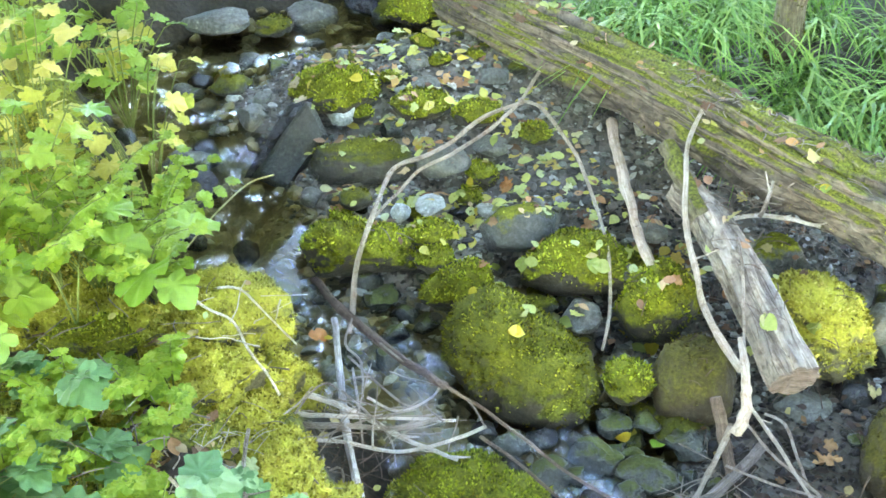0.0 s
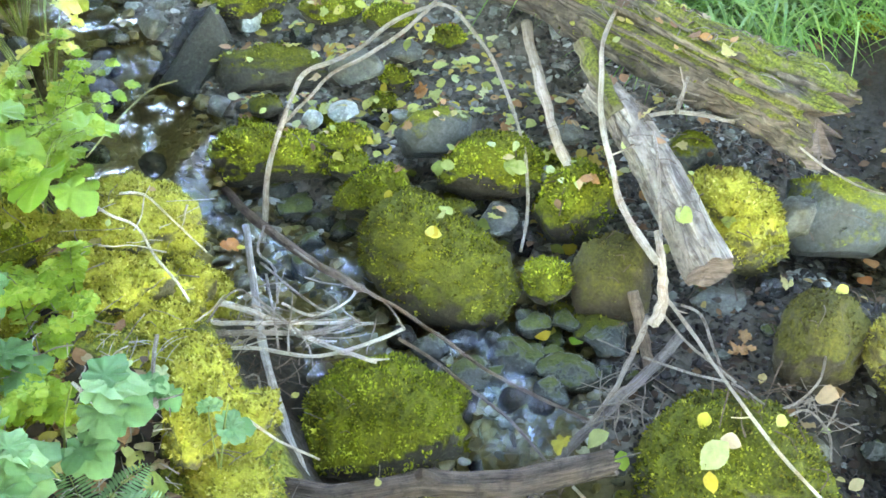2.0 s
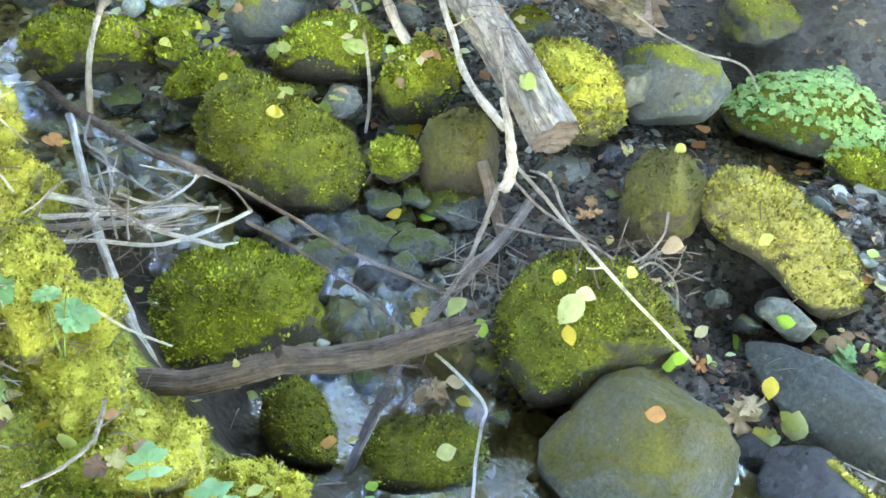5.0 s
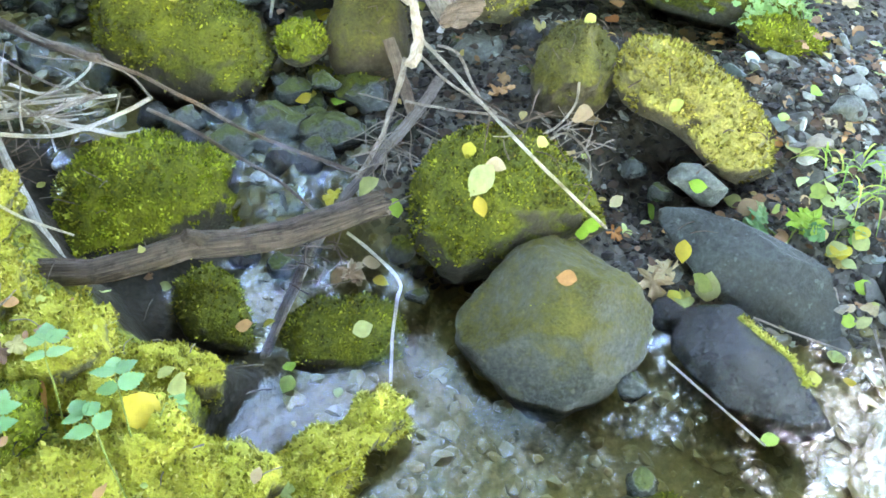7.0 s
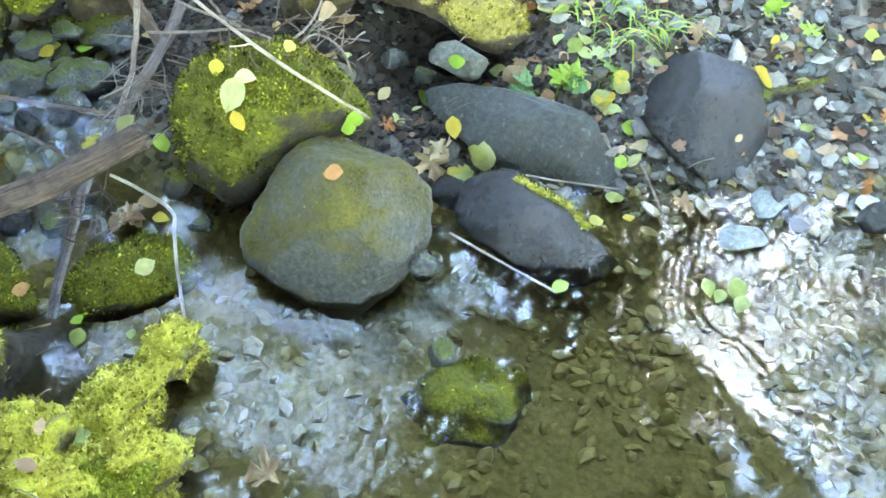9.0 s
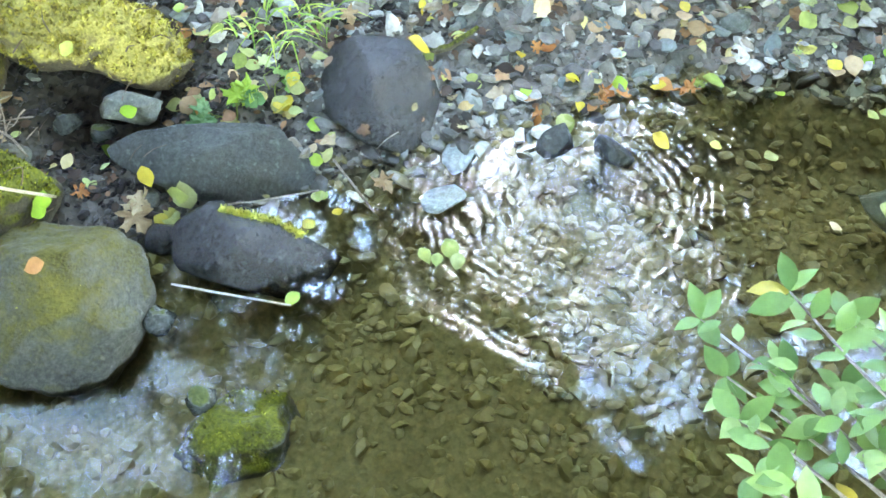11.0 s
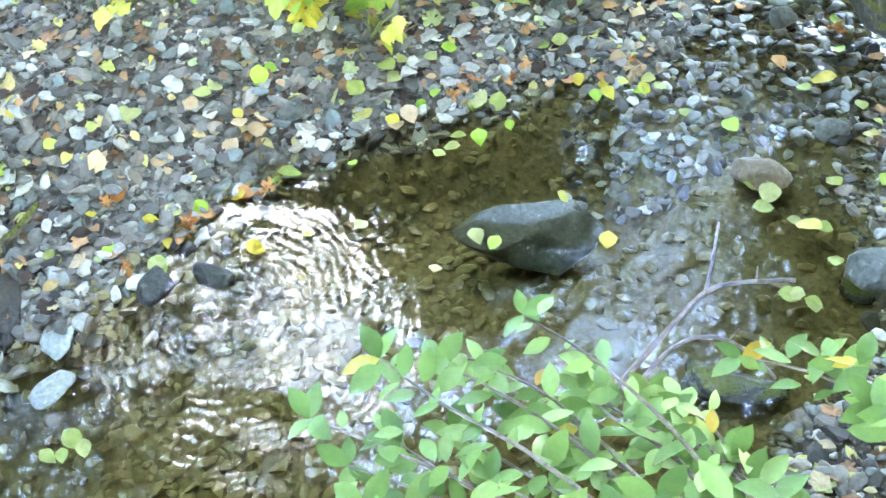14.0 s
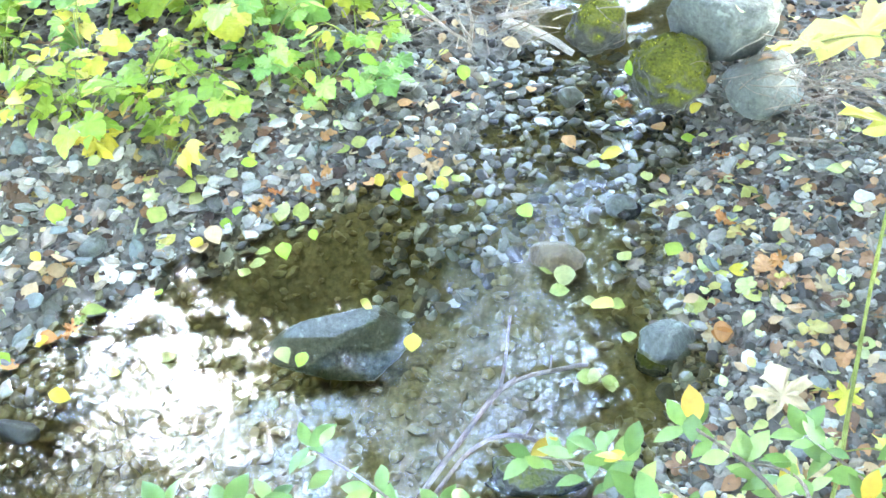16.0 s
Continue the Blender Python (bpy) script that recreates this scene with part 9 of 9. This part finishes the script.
fallen_leaf("maple", "brown", (3.213, -1.495, -0.015), (0.04, -0.01, 1.00), 0.070, "the water")
fallen_leaf("maple", "brown", (2.846, -1.719, 0.060), (0.28, 0.04, 0.96), 0.060, "the gravel")
fallen_leaf("oval", "brown", (2.278, -1.608, 0.019), (-0.29, -0.34, 0.90), 0.060, "the gravel")
fallen_leaf("oval", "tan", (3.149, -1.173, 0.285), (-0.45, -0.06, 0.89), 0.060, "dead twigs")
fallen_leaf("oval", "tan", (3.212, -0.933, 0.032), (-0.86, -0.02, 0.51), 0.060, "the gravel")
fallen_leaf("maple", "tan", (3.265, -1.132, -0.013), (-0.54, -0.83, -0.11), 0.070, "the gravel")
fallen_leaf("oval", "pale", (2.891, -0.224, 0.061), (-0.30, -0.37, 0.88), 0.070, "the gravel")
fallen_leaf("oval", "pale", (2.818, -0.488, 0.002), (-0.58, -0.10, 0.81), 0.060, "the gravel")
fallen_leaf("oval", "pale", (2.182, -1.294, 0.001), (0.00, 0.01, 1.00), 0.050, "the water")
fallen_leaf("oval", "pale", (2.159, -1.330, -0.000), (0.00, -0.05, 1.00), 0.050, "the water")
fallen_leaf("oval", "green", (3.112, -1.519, 0.198), (0.04, 0.94, 0.33), 0.050, "a mossy boulder")


def litter(name, label, count, region, size, mat, seed, shapes=('oval', 'oval', 'oval', 'toothed', 'lobed'), low=False):
    """Leaf fragments too many to count, one mesh."""
    rng = random.Random(seed)
    p = Patch()
    made, tries = 0, 0
    while made < count and tries < count * 12:
        tries += 1
        x, y = rng.uniform(region[0], region[1]), rng.uniform(region[2], region[3])
        lv, g, e, s = creek(np.array([x]), np.array([y]))
        if e[0] < 0.06:
            continue
        q, nrm = drop(x, y)
        if low and q.z > g[0] + 0.05:
            continue
        made += 1
        a = rng.uniform(0, 6.28)
        p.leaf(rng.choice(shapes), q + Vector((0, 0, 0.012)), (math.cos(a), math.sin(a), rng.uniform(-0.4, 0.4)), nrm + Vector((rng.uniform(-0.5, 0.5), rng.uniform(-0.5, 0.5), 0.3)), size * rng.uniform(0.5, 1.2), rng)
    ob = p.build(name, mat)
    return tagged(ob, label, "leaves", kind="stuff")


litter("leaf_litter", "scattered yellow and brown leaves over the far gravel", 1300, (1.3, 3.5, -2.3, 1.6), 0.042, LITTER_I, 1, low=True)
litter("leaf_litter", "yellow and brown leaves on the gravel bar", 560, (-0.2, 1.3, 1.9, 3.4), 0.04, LITTER_I, 2)
litter("leaf_litter", "dead leaves and moss on the near bank", 130, (-1.0, 0.4, 0.5, 2.6), 0.035, LITTER_I, 3)
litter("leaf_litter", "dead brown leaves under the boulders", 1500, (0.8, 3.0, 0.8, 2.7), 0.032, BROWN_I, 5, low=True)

litter("leaf_litter", "dead leaves and stalks on the bare patch of the bank", 70, (-0.42, -0.18, 1.06, 1.44), 0.05, LITTER_I, 12)
litter("leaf_litter", "brown dead leaves on the bare patch of the bank", 110, (-0.44, -0.17, 1.05, 1.46), 0.04, BROWN_I, 13)
litter("leaf_litter", "pale fallen leaves on the upper gravel bar", 320, (-0.1, 1.1, 2.2, 3.3), 0.05, LEAFBAR_I, 14, low=True)

litter("leaf_litter", "dead leaves behind the gravel bank", 700, (3.0, 5.0, -2.6, 1.4), 0.05, LITTER_I, 6)
litter("leaf_litter", "dead brown leaves on the soil behind the gravel bank", 700, (2.4, 5.0, -2.6, 1.6), 0.045, BROWN_I, 7, low=True)

litter("leaf_litter", "dead leaves on the near bank under the shrub", 600, (1.2, 2.6, -2.4, -0.9), 0.045, LITTER_I, 8)

litter("leaf_litter", "dead leaves on the soil upstream", 500, (-1.9, 1.0, 3.3, 5.6), 0.05, LITTER_I, 9)

litter("leaf_litter", "brown and orange dead leaves over the far gravel", 420, (1.6, 3.4, -2.2, 1.2), 0.042, BROWN_I, 11, low=True)


def needles(label, count, region, seed, mat):
    """Short twigs and needles, one mesh."""
    rng = random.Random(seed)
    p = Patch()
    for _ in range(count):
        x, y = rng.uniform(region[0], region[1]), rng.uniform(region[2], region[3])
        lv, g, e, s = creek(np.array([x]), np.array([y]))
        if e[0] < 0.03:
            continue
        q, _ = drop(x, y)
        a, ln = rng.uniform(0, 6.28), rng.uniform(0.02, 0.09)
        w = Vector((math.cos(a), math.sin(a), rng.uniform(-0.15, 0.25))) * ln
        p.stem([q + Vector((0, 0, 0.006)) - w * 0.5, q + Vector((rng.uniform(-0.01, 0.01), 0, 0.014)), q + w * 0.5 + Vector((0, 0, 0.006))], rng.uniform(0.001, 0.0028), 0.001, 3)
    ob = p.build("twig_litter", mat)
    return tagged(ob, label, "twigs", kind="stuff")


needles("fine dead twigs over the bank", 260, (-0.9, 0.4, 0.4, 2.4), 1, WOOD['grey'])
needles("fine dead twigs between the boulders", 300, (0.7, 2.1, 0.8, 2.3), 2, WOOD['brown'])
needles("fine dead twigs on the gravel", 260, (1.3, 3.4, -2.3, 1.0), 3, WOOD['grey'])
needles("dry stalks and twigs on the bare patch of the bank", 120, (-0.46, -0.16, 1.02, 1.5), 5, WOOD['bone'])
needles("tangle of dead twigs under the log", 200, (1.0, 1.7, 2.0, 2.6), 4, WOOD['grey'])


def twig_tangle(label, count, middle, spread, length, seed, mat, flat=0.25):
    """A tangle of fine dead twigs, one mesh."""
    rng = random.Random(seed)
    p = Patch()
    for _ in range(count):
        q = Vector(middle) + Vector((rng.gauss(0, spread[0]), rng.gauss(0, spread[1]), rng.gauss(0, spread[2])))
        a, ln = rng.uniform(0, 6.28), length * rng.uniform(0.4, 1.0)
        w = Vector((math.cos(a), math.sin(a), rng.gauss(0, flat))) * ln
        k = Vector((rng.uniform(-1, 1), rng.uniform(-1, 1), rng.uniform(-0.5, 0.5))) * ln * 0.05
        p.stem([q - w * 0.5, q - w * 0.15 + k, q + w * 0.2 - k * 0.6, q + w * 0.5], rng.uniform(0.0012, 0.003), 0.001, 4)
    return tagged(p.build("twig_tangle", mat), label, "twigs", kind="stuff")


twig_tangle("tangled fine twigs in the brush pile", 26, (0.081, 1.623, 0.31), (0.1, 0.05, 0.03), 0.2, 0, WOOD["pale"])
twig_tangle("tangled dark twigs under the brush pile", 30, (-0.002, 1.557, 0.2), (0.08, 0.05, 0.04), 0.14, 1, WOOD["brown"])
twig_tangle("tangled twigs round the driftwood", 26, (0.838, 1.357, 0.2), (0.05, 0.07, 0.03), 0.2, 2, WOOD["grey"])
twig_tangle("tangled dark twigs between the boulders", 18, (1.072, 1.295, 0.28), (0.08, 0.05, 0.03), 0.18, 3, WOOD["brown"])
twig_tangle("tangled twigs over the dark gap", 30, (1.242, 1.224, 0.22), (0.05, 0.05, 0.03), 0.1, 4, WOOD["grey"])
twig_tangle("tangled roots and twigs under the rotten log", 60, (1.169, 2.211, 0.5), (0.12, 0.06, 0.05), 0.12, 5, WOOD["grey"])
twig_tangle("tangled twigs below the log", 30, (0.602, 1.179, 0.1), (0.05, 0.05, 0.03), 0.1, 6, WOOD["brown"])
twig_tangle("tangle of dead twigs beside the far stones", 110, (2.91, -2.022, 0.24), (0.1, 0.14, 0.05), 0.2, 7, WOOD["grey"])
twig_tangle("tangle of dead sticks on the far bank", 50, (3.252, -1.096, 0.32), (0.08, 0.16, 0.05), 0.2, 8, WOOD["grey"])
twig_tangle("dry stalks on the moss bank", 10, (-0.24, 1.714, 0.55), (0.1, 0.1, 0.02), 0.12, 9, WOOD["bone"])
twig_tangle("dead stalks under the bank plants", 60, (-0.527, 1.411, 0.55), (0.14, 0.14, 0.03), 0.14, 10, WOOD["grey"])


# ---- gravel: the nearest stones are pieces of their own, the rest one mesh ----
PEBBLES = []
for k in range(10):
    v, f = ICO[2]
    r = np.random.default_rng(k)
    v = v.copy()
    for _ in range(11):
        nrm = r.normal(0, 1, 3)
        nrm /= np.linalg.norm(nrm)
        h = 0.38 + 0.34 * r.random()
        v = v - np.maximum(v @ nrm - h, 0)[:, None] * nrm[None] * 0.97
    v = v * np.array([1.0, 0.6 + 0.3 * r.random(), 0.26 + 0.24 * r.random()])[None]
    PEBBLES.append((v, f))
GRIT = []
for k in range(8):
    v, f = ICO[1]
    r = np.random.default_rng(40 + k)
    v = v * (0.75 + 0.5 * r.random(len(v)))[:, None] * np.array([1.0, 0.75, 0.45])[None]
    GRIT.append((v, f))
PEBBLE_MESH = []
for v, f in PEBBLES:
    me = bpy.data.meshes.new("pebble")
    me.from_pydata([tuple(q) for q in v], [], f)
    me.materials.append(PEBBLE)
    PEBBLE_MESH.append(me)


def gravel_spots(count, region, rng, test):
    xs = rng.uniform(region[0], region[1], count)
    ys = rng.uniform(region[2], region[3], count)
    lv, g, e, s = creek(xs, ys)
    ok = test(xs, ys, e, s)
    xs, ys = xs[ok], ys[ok]
    return xs, ys, ground_height(xs, ys), e[ok]


def pebble_objects(count, region, sizes, seed, test):
    rng = np.random.default_rng(seed)
    xs, ys, zs, _ = gravel_spots(count * 4, region, rng, test)
    for k in range(min(count, len(xs))):
        ob = new("pebble", PEBBLE_MESH[rng.integers(10)])
        s = rng.uniform(*sizes) * rng.uniform(0.7, 1.0)
        ob.matrix_world = Matrix.Translation((xs[k], ys[k], zs[k] + s * 0.2)) @ Euler((rng.normal(0, 0.3), rng.normal(0, 0.3), rng.uniform(0, 6.28))).to_matrix().to_4x4() @ Matrix.Diagonal((s, s, s, 1))
        ob.parent = GROUND


def gravel(label, count, region, sizes, seed, test, mat, lift=0.15, shapes=PEBBLES):
    rng = np.random.default_rng(seed)
    xs, ys, zs, _ = gravel_spots(count, region, rng, test)
    vs, fs, n = [], [], 0
    for x, y, z in zip(xs, ys, zs):
        s = sizes[0] + (sizes[1] - sizes[0]) * rng.random() ** 1.7
        kinds = GRIT if s < 0.017 else shapes
        v, f = kinds[rng.integers(len(kinds))]
        m = np.array(Euler((rng.normal(0, 0.35), rng.normal(0, 0.35), rng.uniform(0, 6.28))).to_matrix())
        vs.append(v * s @ m.T + np.array([x, y, z + s * lift])[None])
        fs += [tuple(i + n for i in q) for q in f]
        n += len(v)
    ob = mesh_object("gravel", np.concatenate(vs), fs, mat, smooth=False)
    return tagged(ob, label, "gravel", kind="stuff")


open_side = lambda x, y, e, s: (e > -0.04) & (s > 0) & (e < 1.6) & ((x > 1.8) | (y < 0.75))
far_side = lambda x, y, e, s: (e > -0.04) & (s > 0) & (e < 1.25)
right_side = lambda x, y, e, s: (e > -0.05) & (s < 0) & (x > 1.6)
bar = lambda x, y, e, s: (e > -0.05) & (s > 0) & (e < 1.1)
bed = lambda x, y, e, s: (e <= 0.05)
gravel("grey gravel and cobbles on the far bank", 7000, (1.25, 3.5, -1.8, 1.4), (0.011, 0.046), 1, open_side, PEBBLE_I)
gravel("grey gravel beside the shallow outflow", 3600, (1.6, 3.4, -2.7, -1.0), (0.01, 0.04), 2, right_side, PEBBLE_I)
gravel("grey gravel bar between the boulders", 4200, (-0.3, 1.5, 1.7, 3.9), (0.008, 0.03), 3, bar, BAR_I)
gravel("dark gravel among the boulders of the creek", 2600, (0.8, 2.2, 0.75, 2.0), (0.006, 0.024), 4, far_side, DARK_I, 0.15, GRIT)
gravel("brown gravel on the bed of the pool", 5200, (0.3, 3.3, -2.2, 1.3), (0.008, 0.03), 5, bed, BED_I, 0.05, GRIT)
gravel("dark gravel on the bed of the upper creek", 2600, (-0.9, 0.9, 1.3, 4.2), (0.01, 0.04), 6, bed, BED_I, 0.1, GRIT)
pebble_objects(230, (1.8, 3.2, -1.4, 0.7), (0.026, 0.052), 11, far_side)
pebble_objects(60, (2.1, 3.0, -2.3, -1.3), (0.024, 0.042), 12, right_side)
pebble_objects(40, (0.1, 1.1, 2.2, 3.0), (0.024, 0.044), 13, bar)
gravel("fine gravel of the far bank", 15000, (1.4, 3.5, -1.8, 1.4), (0.005, 0.013), 21, open_side, PEBBLE_I, 0.3, GRIT)
gravel("fine gravel of the shallow outflow", 10000, (1.6, 3.4, -2.7, -1.0), (0.005, 0.013), 22, right_side, PEBBLE_I, 0.3, GRIT)
gravel("fine gravel of the upper bar", 9000, (-0.8, 1.5, 1.7, 3.7), (0.005, 0.013), 23, bar, BAR_I, 0.3, GRIT)
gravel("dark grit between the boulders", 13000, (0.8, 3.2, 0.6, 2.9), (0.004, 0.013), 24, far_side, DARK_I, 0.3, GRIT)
gravel("wet gravel under the thin outflow", 3200, (2.5, 3.6, -2.3, -0.75), (0.011, 0.038), 31, lambda x, y, e, s: (e <= 0.05) & (x + 0.4 * y > 2.15), BAR_I, 0.4)
gravel("brown stones on the floor of the pool", 1000, (1.3, 2.5, -0.6, 0.5), (0.012, 0.036), 32, bed, BED_I, 0.1)
gravel("wet stones under the riffle", 900, (-0.2, 0.95, 1.3, 2.2), (0.012, 0.034), 33, bed, BAR_I, 0.5)
gravel("fine gravel and soil crumbs behind the gravel bank", 5000, (3.2, 5.0, -2.6, 1.6), (0.008, 0.024), 35, lambda x, y, e, s: e > 0.0, DARK_I, 0.2, GRIT)
